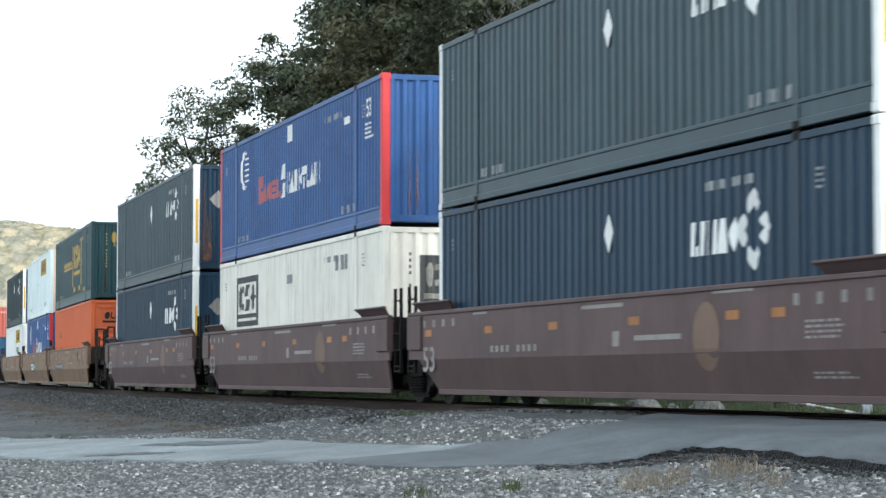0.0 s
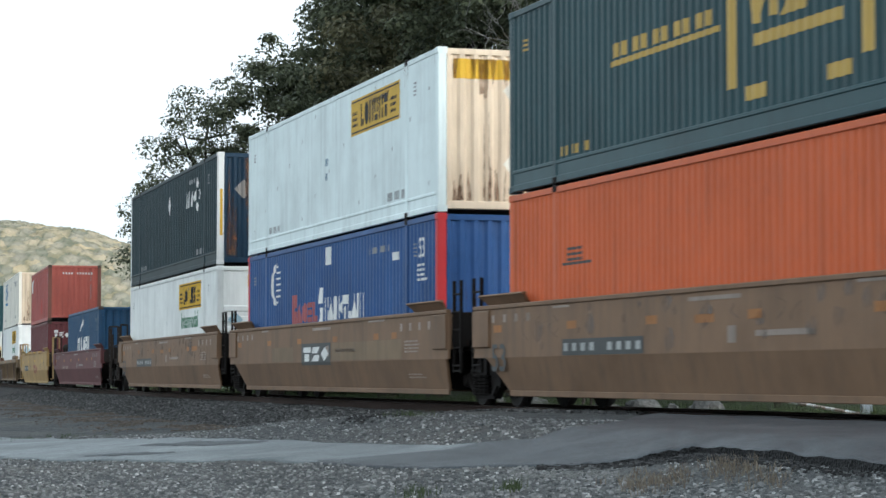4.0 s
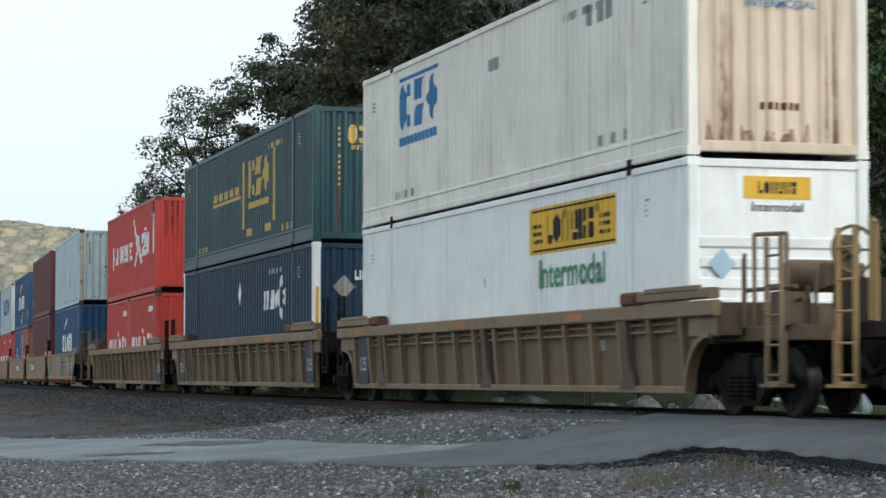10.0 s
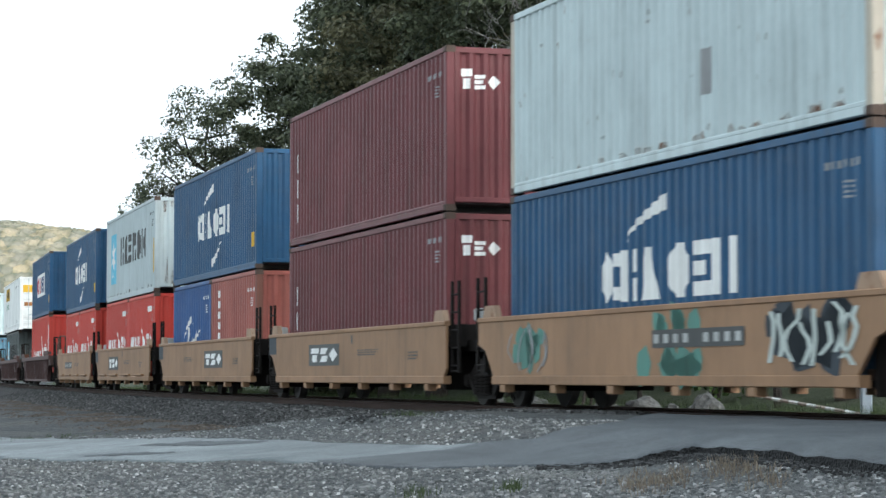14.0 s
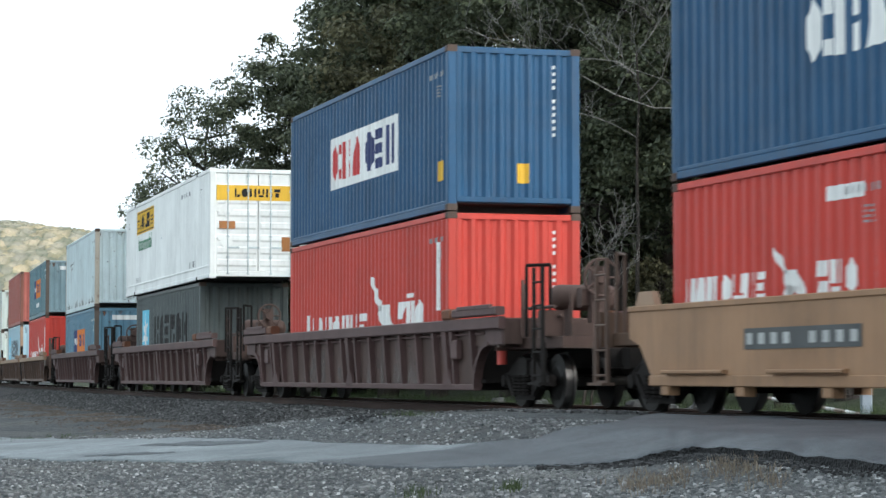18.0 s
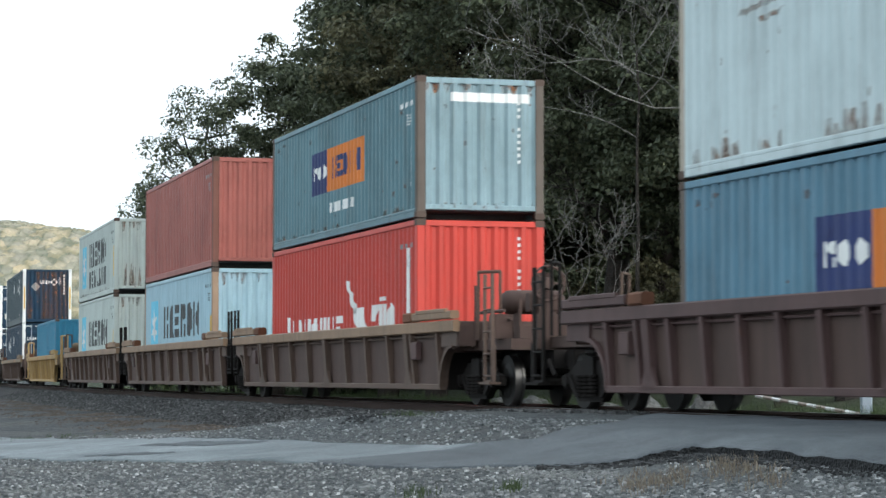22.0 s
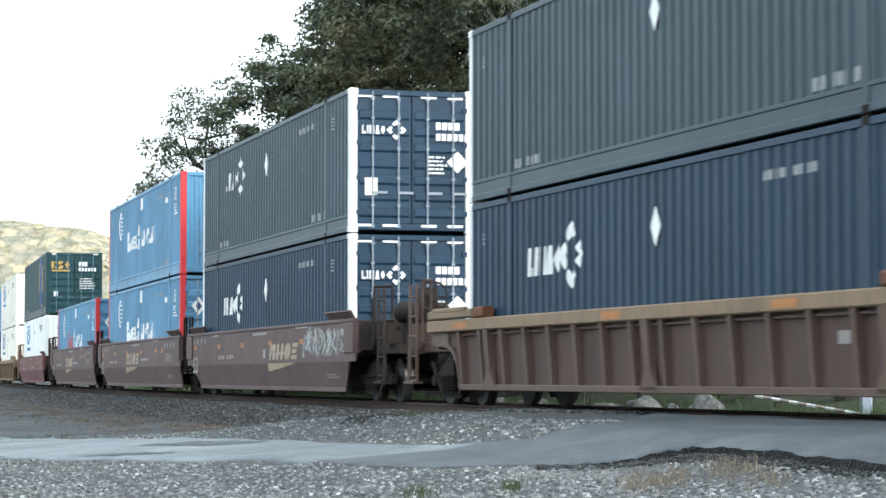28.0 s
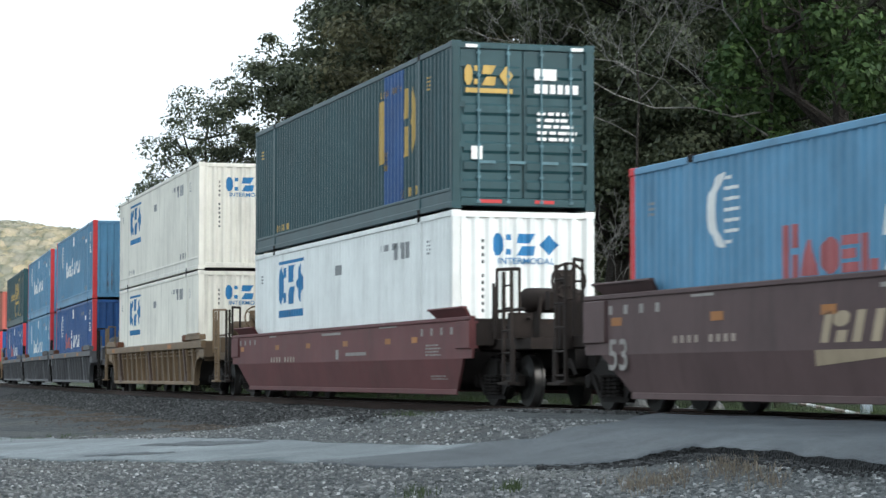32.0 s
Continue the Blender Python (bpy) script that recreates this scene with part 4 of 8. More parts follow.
def deep_blue_box(logo_at=2.8, upper=False, doors=False, slate=False):
    b = container("dark navy corrugated container with white corner posts and a white logo", FT53, DOM_W, HC, "slate" if slate else "faded_navy" if upper else "navy", "mark_white", "doors" if doors else "corrugated", "navy", pitch=0.3)
    w = P("mark_white")
    u = logo_at
    v = 1.58 if not upper else 1.78
    paint_on("logo", w, blocks(u, u + 1.5, v, v + 0.44, "foot post twin wedge cross", 0.03), b)
    paint_on("logo_ring", w, ring(u + 1.93, v + 0.25, 0.5), b)
    mb = MB().prism([(-0.17, 2.05), (0.0, 1.78), (0.17, 2.05), (0.0, 2.32)], 1, -b[1]["W"] / 2 - 0.002, -b[1]["W"] / 2 + 0.010)
    part("placard", mb, w, b[0], "white lozenge placard")
    small_marks(b, P("mark_grey"), u)
    if doors:
        ob, spec = b
        xr = spec["L"] / 2 - 0.002
        mb = MB()
        for q in blocks(-1.05, -0.55, 1.98, 2.16, "foot post twin wedge cross") + ring(-0.33, 2.07, 0.2):
            n = len(mb.v)
            mb.v += [(xr, p[0], p[1]) for p in q]
            mb.f.append(tuple(range(n, n + len(q))))
        part("logo", mb, w, ob)
        mb = MB()
        for q in diamond(0.95, 1.45, 0.22, 0.22) + [rect(0.5 + 0.13 * i, 0.6 + 0.13 * i, 2.1, 2.25) for i in range(4)] + [rect(0.5 + 0.12 * i, 0.59 + 0.12 * i, 1.88, 2.02) for i in range(6)] + bars(0.35, 0.75, 1.2, 1.6, 5):
            n = len(mb.v)
            mb.v += [(xr, p[0], p[1]) for p in q]
            mb.f.append(tuple(range(n, n + len(q))))
        part("door_mark", mb, w, ob)
        mb = MB()
        for q in [rect(-0.98, -0.72, 0.75, 1.1)]:
            n = len(mb.v)
            mb.v += [(xr, p[0], p[1]) for p in q]
            mb.f.append((n, n + 1, n + 2, n + 3))
        part("document_plate", mb, P("cream"), ob)
        mb = MB()
        for y in (-1.0, -0.45, 0.35, 0.9):
            mb.box(xr - 0.006, xr + 0.002, y - 0.16, y + 0.16, 2.72, 2.76)
            mb.box(xr - 0.006, xr + 0.002, y - 0.16, y + 0.16, 0.12, 0.17)
        part("reflective_strip", mb, w, ob)
    else:
        if upper:
            paint_on("streak", P("rust_stain"), streaks(-1.05, 1.05, 0.25, 2.7, int(u * 10), 16) + streaks(-1.05, 1.05, 0.6, 2.74, 3, 12, False), b, "end", "brown rust staining")
        paint_on("placard", P("mark_dull"), diamond(-0.62, 1.95, 0.25, 0.25), b, "end")
        paint_on("logo", w, blocks(-0.4, 0.15, 2.1, 2.3, "foot post twin wedge cross") + ring(0.36, 2.2, 0.2), b, "end")
        paint_on("stencil", w, [rect(0.85, 0.93, 2.5 - 0.16 * i, 2.6 - 0.16 * i) for i in range(7)] + bars(0.6, 0.72, 2.1, 2.5, 4), b, "end")
        ob, spec = b
        for sgn in (-1, 1):
            mb = MB().box(spec["L"] / 2 - 0.01, spec["L"] / 2 + 0.003, sgn * (spec["W"] / 2 - 0.09) - 0.035, sgn * (spec["W"] / 2 - 0.09) + 0.035, 0.75, 1.95)
            part("warning_strip", mb, P("mark_yellow"), ob, "faded yellow warning strip")
    return b


def stack_blue_box(colour="blue", red_first=True, doors=False, logo=True):
    b = container("blue corrugated container with red corner posts and white lettering blocks", FT53, DOM_W, HC, colour, "post_red", "doors_dark" if doors else "corrugated", colour, pitch=0.24)
    w = P("mark_white")
    paint_on("globe", w, globe(-5.05, 2.12, 0.48), b)
    v0 = 1.2
    paint_on("logo", P("mark_rose") if red_first else w, blocks(-2.95, -1.0, v0, v0 + 0.42, "wedge disc comb foot") + blocks(-3.4, -2.95, v0 - 0.02, v0 + 0.62, "stile"), b)
    paint_on("logo", w, blocks(-0.95, -0.4, v0 - 0.05, v0 + 0.7, "steps") + blocks(-0.4, 2.95, v0, v0 + 0.48, "stile wedge disc fork table foot wedge post twin", 0, 0.14), b)
    paint_on("mark", w, [rect(-0.35, 0.15, 2.35, 2.72), rect(5.0, 5.4, 2.2, 2.35)] + bars(6.75, 7.3, 1.75, 2.1, 4), b)
    side_words("53", 7.05, 2.32, 0.5, w, b, 0.8)
    small_marks(b, P("mark_grey"), 7)
    if doors:
        ob, spec = b
        mb = MB()
        xr = spec["L"] / 2 - 0.002
        for q in diamond(-0.78, 2.02, 0.2, 0.26) + [rect(-0.5 + 0.035 * abs(i - 3), -0.12 - 0.09 * abs(i - 3), 1.8 + 0.07 * i, 1.83 + 0.07 * i) for i in range(7)]:
            n = len(mb.v)
            mb.v += [(xr, p[0], p[1]) for p in q]
            mb.f.append(tuple(range(n, n + len(q))))
        part("logo", mb, w, ob)
        mb = MB()
        for q in diamond(-0.78, 2.02, 0.09, 0.13):
            mb.v += [(xr + 0.003, p[0], p[1]) for p in q]
            mb.f.append((0, 1, 2, 3))
        part("logo_heart", mb, P("mark_navy"), ob)
    else:
        paint_on("mark", w, [rect(0.42 + 0.1 * i, 0.5 + 0.1 * i, 1.95, 2.1) for i in range(5)], b, "end")
        end_words("53", 0.65, 2.5, 0.42, w, b)
        paint_on("streak", P("rust_stain"), streaks(-0.78, -0.56, 0.2, 1.8, 4), b, "end", "dark rust streak")
    return b


def rail_white_box(side="cream", sign="mark_navy", front_mat=None, boxed=False, rusty=False):
    """White domestic container with a tall upright sign near one end."""
    b = container("white corrugated container with a blue sign and stained end" if rusty else "white corrugated container with an upright blue sign", FT53, DOM_W, HC, side, None, "corrugated", front_mat or side, pitch=0.24)
    m = P(sign)
    if boxed:
        paint_on("sign", P("mark_charcoal"), [rect(-6.0, -3.45, 1.25, 1.38), rect(-6.0, -3.45, 2.3, 2.45), rect(-6.0, -5.85, 1.38, 2.3), rect(-3.6, -3.45, 1.38, 2.3), rect(-5.85, -3.6, 1.45, 1.55)] + blocks(-5.75, -3.65, 1.62, 2.25, "hook steps cross"), b)
        paint_on("sign", P("mark_charcoal"), [rect(-0.55, 0.65, 1.45, 2.35)], b, "end")
        paint_on("logo", P("cream"), blocks(-0.45, 0.55, 1.75, 2.2, "hook steps cross") + [rect(-0.45, 0.55, 1.52, 1.62)], b, "end")
    else:
        paint_on("sign", m, blocks(-5.6, -3.05, 1.65, 2.5, "hook steps cross") + [rect(-5.6, -3.05, 2.55, 2.62)], b)
        paint_on("sign", m, [rect(-5.55 + 0.24 * i, -5.4 + 0.24 * i, 1.36, 1.52) for i in range(10)], b)
        paint_on("logo", P("mark_blue"), blocks(-0.6, 0.68, 2.12, 2.5, "hook steps cross"), b, "end")
        end_words("INTERMODAL", 0.04, 2.02, 0.15, P("mark_blue"), b, 1.1)
    paint_on("mark", P("mark_grey"), [rect(4.3 + 0.4 * i, 4.55 + 0.4 * i, 2.2, 2.5) for i in range(3)] + [rect(-0.3, 0.3, 2.1, 2.3)], b)
    small_marks(b, P("mark_grey"), 3)
    if rusty:
        paint_on("streak", P("rust_stain"), streaks(-0.86, -0.66, 0.2, 2.7, 5, 9) + streaks(-0.8, -0.72, 0.2, 2.6, 7, 4) + streaks(0.68, 0.86, 0.2, 2.4, 6, 9) + streaks(-1.0, 1.0, 0.2, 0.5, 9, 9), b, "end", "dark rust streak")
        paint_on("mark", P("mark_rust"), [rect(-0.25 + 0.1 * i, -0.18 + 0.1 * i, 0.62, 0.72) for i in range(6)], b, "end")
    else:
        end_number(b, P("mark_charcoal"), -0.75, 2.4)
    return b


def rail_green_box(doors=False):
    b = container("dark green corrugated container with yellow sign blocks", FT53, DOM_W, HC, "green", None, "doors_dark" if doors else "corrugated", "green", pitch=0.24)
    y = P("mark_gold")
    if doors:
        paint_on("sign", P("blue"), [rect(3.5, 4.9, 0.35, 2.8)], b)
        paint_on("sign", y, [rect(3.2, 3.5, 1.15, 2.35), rect(3.5, 3.75, 1.0, 1.35)] + blocks(4.85, 5.8, 1.15, 2.4, "steps cross"), b)
        ob, spec = b
        xr = spec["L"] / 2 - 0.002
        for mat, qs in ((y, blocks(-1.1, -0.16, 2.13, 2.48, "hook steps cross") + [rect(-1.05, -0.2, 2.0, 2.08)]), (P("mark_white"), [rect(0.2, 0.6, 2.25, 2.45)] + [rect(0.2 + 0.14 * i, 0.3 + 0.14 * i, 2.02, 2.18) for i in range(6)] + bars(0.25, 1.0, 1.2, 1.75, 5) + [rect(-0.95, -0.75, 0.85, 1.08), rect(-1.05, -0.8, 2.78, 2.84), rect(0.85, 1.1, 2.78, 2.84)]), (P("mark_red"), [rect(-0.8, -0.4, 0.1, 0.16), rect(0.2, 0.55, 0.1, 0.16)])):
            mb = MB()
            for q in qs:
                n = len(mb.v)
                mb.v += [(xr, p[0], p[1]) for p in q]
                mb.f.append(tuple(range(n, n + len(q))))
            part("door_mark", mb, mat, ob)
    else:
        paint_on("sign", y, [rect(0.15, 0.5, 0.7, 2.35), rect(3.75, 4.1, 0.7, 2.4), rect(0.75, 1.3, 0.5, 0.68), rect(2.95, 3.5, 0.5, 0.68)] + blocks(0.8, 3.45, 1.42, 2.32, "hook steps cross", 0, 0.12) + [rect(1.0, 3.3, 1.15, 1.3), rect(-3.75, 0.0, 1.48, 1.56)] + [rect(-3.7 + 0.36 * i, -3.48 + 0.36 * i, 1.6, 1.8) for i in range(10)], b)
        paint_on("logo", y, blocks(-0.58, 0.72, 2.1, 2.5, "hook steps cross"), b, "end")
        end_words("INTERMODAL", 0.07, 2.0, 0.16, y, b, 1.1)
        paint_on("plate", P("mark_white"), [rect(-0.17, 0.33, 0.52, 0.8)], b, "end")
        end_number(b, y, -0.75, 2.45)
        paint_on("streak", P("rust_stain"), streaks(-0.8, -0.56, 0.25, 1.9, 14, 4), b, "end", "rust streak")
    small_marks(b, P("mark_gold"), 5)
    return b


def parcel_white_box(sign_at=1.8, front="ribbed", smooth=False):
    """White domestic container with a yellow sign; green words beneath it."""
    b = container("white container with a yellow sign and green lettering", FT53, DOM_W, HC, "frost" if smooth else "white", None, front, "rusty_white" if smooth else "white", smooth, pitch=0.22)
    u = sign_at
    top = 2.62
    paint_on("sign", P("mark_yellow"), [rect(u, u + 3.65, top - 0.72, top)], b)
    s2 = dict(b[1])
    s2["W"] += 0.008
    paint_on("sign_block", P("mark_black"), blocks(u + 0.75, u + 2.85, top - 0.58, top - 0.14, "foot disc twin bowl stile table", 0.0) + bars(u + 0.12, u + 0.6, top - 0.55, top - 0.2, 3) + bars(u + 3.0, u + 3.5, top - 0.55, top - 0.2, 3) + [rect(u + 0.06, u + 3.59, top - 0.68, top - 0.65), rect(u + 0.06, u + 3.59, top - 0.07, top - 0.04)], (b[0], s2))
    if not smooth:
        side_words("Intermodal", u + 1.85, top - 1.05, 0.62, P("mark_green"), b, 1.05)
    small_marks(b, P("mark_grey"), 9)
    paint_on("placard", P("steel_blue"), [rect(-0.55, -0.5, 1.5, 1.66), rect(-0.44, -0.4, 1.5, 1.62)] if not smooth else bars(-0.3, 0.0, 1.2, 1.8, 2), b)
    if smooth:
        paint_on("rust_spot", P("mark_grey"), [rect(-7.4 + 1.24 * i, -7.36 + 1.24 * i, 0.5 + 0.42 * k, 0.58 + 0.42 * k) for i in range(13) for k in range(6) if (i * 5 + k * 3) % 4 == 0], b, "side", "small dark patches")
        paint_on("streak", P("rust_stain"), [q for u in (-7.98, -6.01, 6.01, 7.98) for q in streaks(u - 0.12, u + 0.12, 2.2, 2.8, int(u), 4, False)], b, "side", "rust at the post tops")
    ob, spec = b
    xr = spec["L"] / 2
    if front == "ribbed":
        mb = MB().box(xr - 0.045, xr - 0.034, -0.5, 0.47, 2.36, 2.66)
        part("sign", mb, P("mark_yellow"), ob)
        mb = MB()
        for q in blocks(-0.3, 0.27, 2.43, 2.59, "foot disc twin bowl stile table"):
            n = len(mb.v)
            mb.v += [(xr - 0.03, p[0], p[1]) for p in q]
            mb.f.append(tuple(range(n, n + len(q))))
        part("sign_block", mb, P("mark_black"), ob)
        lettering("Intermodal", 0.17, P("mark_charcoal"), ob, pose(xr - 0.03, -0.02, 2.25, 90, 0, 90))
        mb = MB()
        for q in diamond(-0.83, 1.5, 0.2, 0.2):
            mb.v += [(xr + 0.012, p[0], p[1]) for p in q]
            mb.f.append((0, 1, 2, 3))
        part("placard", mb, P("ice_blue"), ob)
    elif front.startswith("doors"):
        mb = MB().box(xr - 0.02, xr - 0.008, -1.12, 1.12, 2.05, 2.45)
        part("sign", mb, P("mark_yellow"), ob)
        mb = MB()
        for q in blocks(-0.66, 0.6, 2.14, 2.36, "foot disc twin bowl stile table"):
            n = len(mb.v)
            mb.v += [(xr - 0.004, p[0], p[1]) for p in q]
            mb.f.append(tuple(range(n, n + len(q))))
        part("sign_block", mb, P("mark_black"), ob)
        part("label_plate", MB().box(xr - 0.012, xr - 0.006, 0.62, 1.02, 0.72, 1.1), P("mark_amber"), ob)
        part("label_plate", MB().box(xr - 0.012, xr - 0.006, -1.05, -0.62, 1.3, 1.5), P("mark_amber"), ob)
        for q in diamond(-0.85, 1.8, 0.2, 0.2) + diamond(-0.85, 0.95, 0.2, 0.2):
            mb = MB()
            mb.v += [(xr - 0.006, p[0], p[1]) for p in q]
            mb.f.append((0, 1, 2, 3))
            part("placard", mb, P("white"), ob)
    else:
        paint_on("sign", P("mark_yellow"), [rect(-1.0, 0.9, 2.35, 2.7)], b, "end")
        paint_on("placard", P("cream"), diamond(0.1, 2.15, 0.2, 0.2) + diamond(0.1, 0.85, 0.2, 0.2), b, "end")
        paint_on("streak", P("rust_stain"), streaks(-0.45, -0.25, 0.2, 1.9, 11, 4) + streaks(-1.0, 1.0, 0.2, 0.9, 12, 14) + streaks(-1.0, 1.0, 1.9, 2.7, 13, 9, False), b, "end", "rust streak")
    return b


def hauler_orange_box():
    b = container("bright orange container with dark lettering blocks", FT53, DOM_W, HC, "orange", None, "ribbed", "orange", pitch=0.2)
    ob, spec = b
    paint_on("mark", P("mark_charcoal"), [rect(-5.7, -4.5, 1.68, 1.72)] + bars(-5.5, -4.6, 1.74, 1.98, 3), b)
    xr = spec["L"] / 2
    mb = MB()
    for q in blocks(-0.8, 1.0, 2.18, 2.44, "disc foot twin stile comb post hook table arch", 0.03, 0.14) + [rect(-0.85, 0.95, 2.04, 2.12)]:
        n = len(mb.v)
        mb.v += [(xr - 0.028, p[0], p[1]) for p in q]
        mb.f.append(tuple(range(n, n + len(q))))
    part("logo", mb, P("mark_black"), ob)
    mb = MB()
    mb.box(xr - 0.03, xr + 0.004, -1.1, 1.1, 2.6, 2.68)
    part("rib", mb, P("orange"), ob)
    return b


def sea_blue_box(H=HC, boxed=False, lower_swoosh=True):
    """Blue sea container with white lettering blocks and a stroke above."""
    b = container("dark blue corrugated sea container with white lettering blocks", FT40, ISO_W, H, "cobalt")
    w = P("mark_white")
    v = H - 1.65
    if boxed:
        paint_on("sign", w, [rect(-2.45, 2.75, 0.98, 2.05)], b)
        s2 = dict(b[1])
        s2["W"] += 0.008
        paint_on("logo", P("mark_red"), blocks(-2.3, 0.1, 1.14, 1.9, "hook stile wedge"), (b[0], s2))
        paint_on("logo", P("mark_navy"), blocks(0.3, 2.65, 1.14, 1.9, "disc comb twin"), (b[0], s2))
    else:
        v = 0.85 if H < 2.8 else 1.08
        paint_on("logo", w, blocks(-2.2, -0.05, v, v + 0.72, "hook stile wedge", 0, 0.12) + blocks(0.25, 2.45, v, v + 0.72, "disc comb twin", 0, 0.12), b)
        paint_on("stroke", w, swoosh(-1.25, 0.15, v + 0.85, v + 1.35), b)
        if lower_swoosh:
            paint_on("stroke", w, swoosh(0.05, 1.3, v - 0.62, v - 0.15, True), b)
    small_marks(b, P("mark_grey"), H)
    paint_on("plate", P("mark_yellow"), [rect(5.45, 5.75, 0.55, 0.9)], b)
    paint_on("plate", P("mark_yellow"), [rect(0.05, 0.27, 0.5, 0.85)], b, "end")
    end_number(b, w)
    return b


def sea_red_box(L=FT40, H=HC, big=True, high=0.7):
    b = container("bright red corrugated sea container with white lettering blocks", L, ISO_W, H, "red")
    w = P("mark_white")
    k = L / FT40
    if big:
        v = high if L > 7 else 0.95
        h = 0.72 * k
        paint_on("logo", w, [rect(-4.5, -4.36, v - 0.14, v + h * 0.9), rect(-4.36, -4.02, v + 0.3 * h, v + 0.42 * h), rect(-4.02, -3.88, v - 0.02, v + 0.8 * h)] + blocks(-3.75, 0.5, v, v + 0.8 * h, "wedge twin disc bowl stile comb", 0.02, 0.22), b) if L > 7 else paint_on("logo", w, blocks(-2.75, -0.2, v, v + 0.36, "twin wedge twin disc bowl stile comb", 0.02), b)
        u = 0.7 if L > 7 else -0.1
        z = v - 0.25 * k
        bird = [[(u + 0.05 * k, z + 1.5 * k), (u + 0.25 * k, z + 1.52 * k), (u + 1.0 * k, z + 0.9 * k), (u + 0.7 * k, z + 0.8 * k)],
                [(u + 0.6 * k, z + 0.95 * k), (u + 1.0 * k, z + 0.35 * k), (u + 1.7 * k, z + 0.55 * k), (u + 1.45 * k, z + 0.95 * k)],
                [(u + 0.35 * k, z), (u + 0.6 * k, z), (u + 1.3 * k, z + 0.5 * k), (u + 0.95 * k, z + 0.6 * k)],
                [(u + 1.3 * k, z + 0.5 * k), (u + 1.9 * k, z + 0.02 * k), (u + 2.25 * k, z + 0.1 * k), (u + 1.7 * k, z + 0.55 * k)]]
        paint_on("emblem", w, bird, b)
        paint_on("logo", w, blocks(2.75, 4.5, v, v + h, "steps bowl disc", 0.02) + [rect(3.45, 3.55, v + h + 0.06, v + h + 0.14), rect(3.7, 3.8, v + h + 0.06, v + h + 0.14)] if L > 7 else blocks(1.1, 2.15, v, v + 0.42, "steps bowl disc"), b)
    if high > 1:
        paint_on("soot", P("mark_charcoal_stain"), streaks(5.3, 6.0, 1.9, 2.8, 21, 6, False), b, "side", "black soot stain")
        paint_on("soot", P("mark_charcoal_stain"), streaks(-1.05, -0.5, 1.5, 2.76, 22, 6, False), b, "end", "black soot stain")
    small_marks(b, P("mark_grey"), L + H)
    paint_on("mark", w, [rect(L / 2 - 1.7, L / 2 - 0.7, H - 0.55, H - 0.38)] if L < 7 else [rect(L / 2 - 0.75, L / 2 - 0.6, H - 1.7, H - 0.5)], b)
    end_number(b, w)
    return b


def sea_grey_box(colour="grey", H=HC, second=False, wide_letters=True):
    b = container("grey corrugated sea container with star panel and dark blocks" if "blue" not in colour else "pale blue sea container with star panel and dark blocks", FT40, ISO_W, H, colour, "post_rust" if colour == "ice_blue" else None)
    d = P("mark_charcoal")
    if colour == "dark_grey":
        d = P("mark_black")
    a0, a1 = (0.4, 2.1) if H < 2.8 else (0.5, 2.32)
    v = 0.92 if H < 2.8 else 1.16
    paint_on("panel", P("mark_cyan"), [rect(-4.95, -3.45, a0 + 0.1, a1)], b)
    s2 = dict(b[1])
    s2["W"] += 0.008
    paint_on("star", P("mark_white"), star(-4.2, (a0 + a1) / 2 + 0.05, 0.6, 0.75), (b[0], s2))
    if second:
        paint_on("logo", d, blocks(-2.45, 3.5, 1.2, 2.1, "stile wedge comb arch disc fork", 0.0, 0.2), b)
        paint_on("logo", d, blocks(-2.5, 3.5, 0.42, 1.06, "disc comb wedge foot wedge twin disc", 0.0, 0.2), b)
    else:
        paint_on("logo", d, blocks(-2.5, 3.9, v, v + 0.93, "stile wedge comb arch disc fork", 0.0, 0.2), b)
    small_marks(b, P("mark_charcoal"), H)
    end_number(b, P("mark_charcoal"))
    if colour in ("pale_grey", "grey", "ice_blue"):
        paint_on("streak", P("rust_stain"), streaks(-5.8, 5.8, 0.16, 0.34, int(H * 10), 26), b, "side", "rust streaks along the foot")
        paint_on("streak", P("rust_stain"), streaks(-1.05, 1.05, 0.19, 1.1, int(H * 7), 16) + streaks(-1.05, 1.05, H - 0.5, H - 0.13, 4, 8, False), b, "end", "rust streaks")
    if colour != "dark_grey":
        paint_on("plate", P("mark_yellow"), [rect(5.72, 5.84, 0.6, 1.65)], b)
    return b


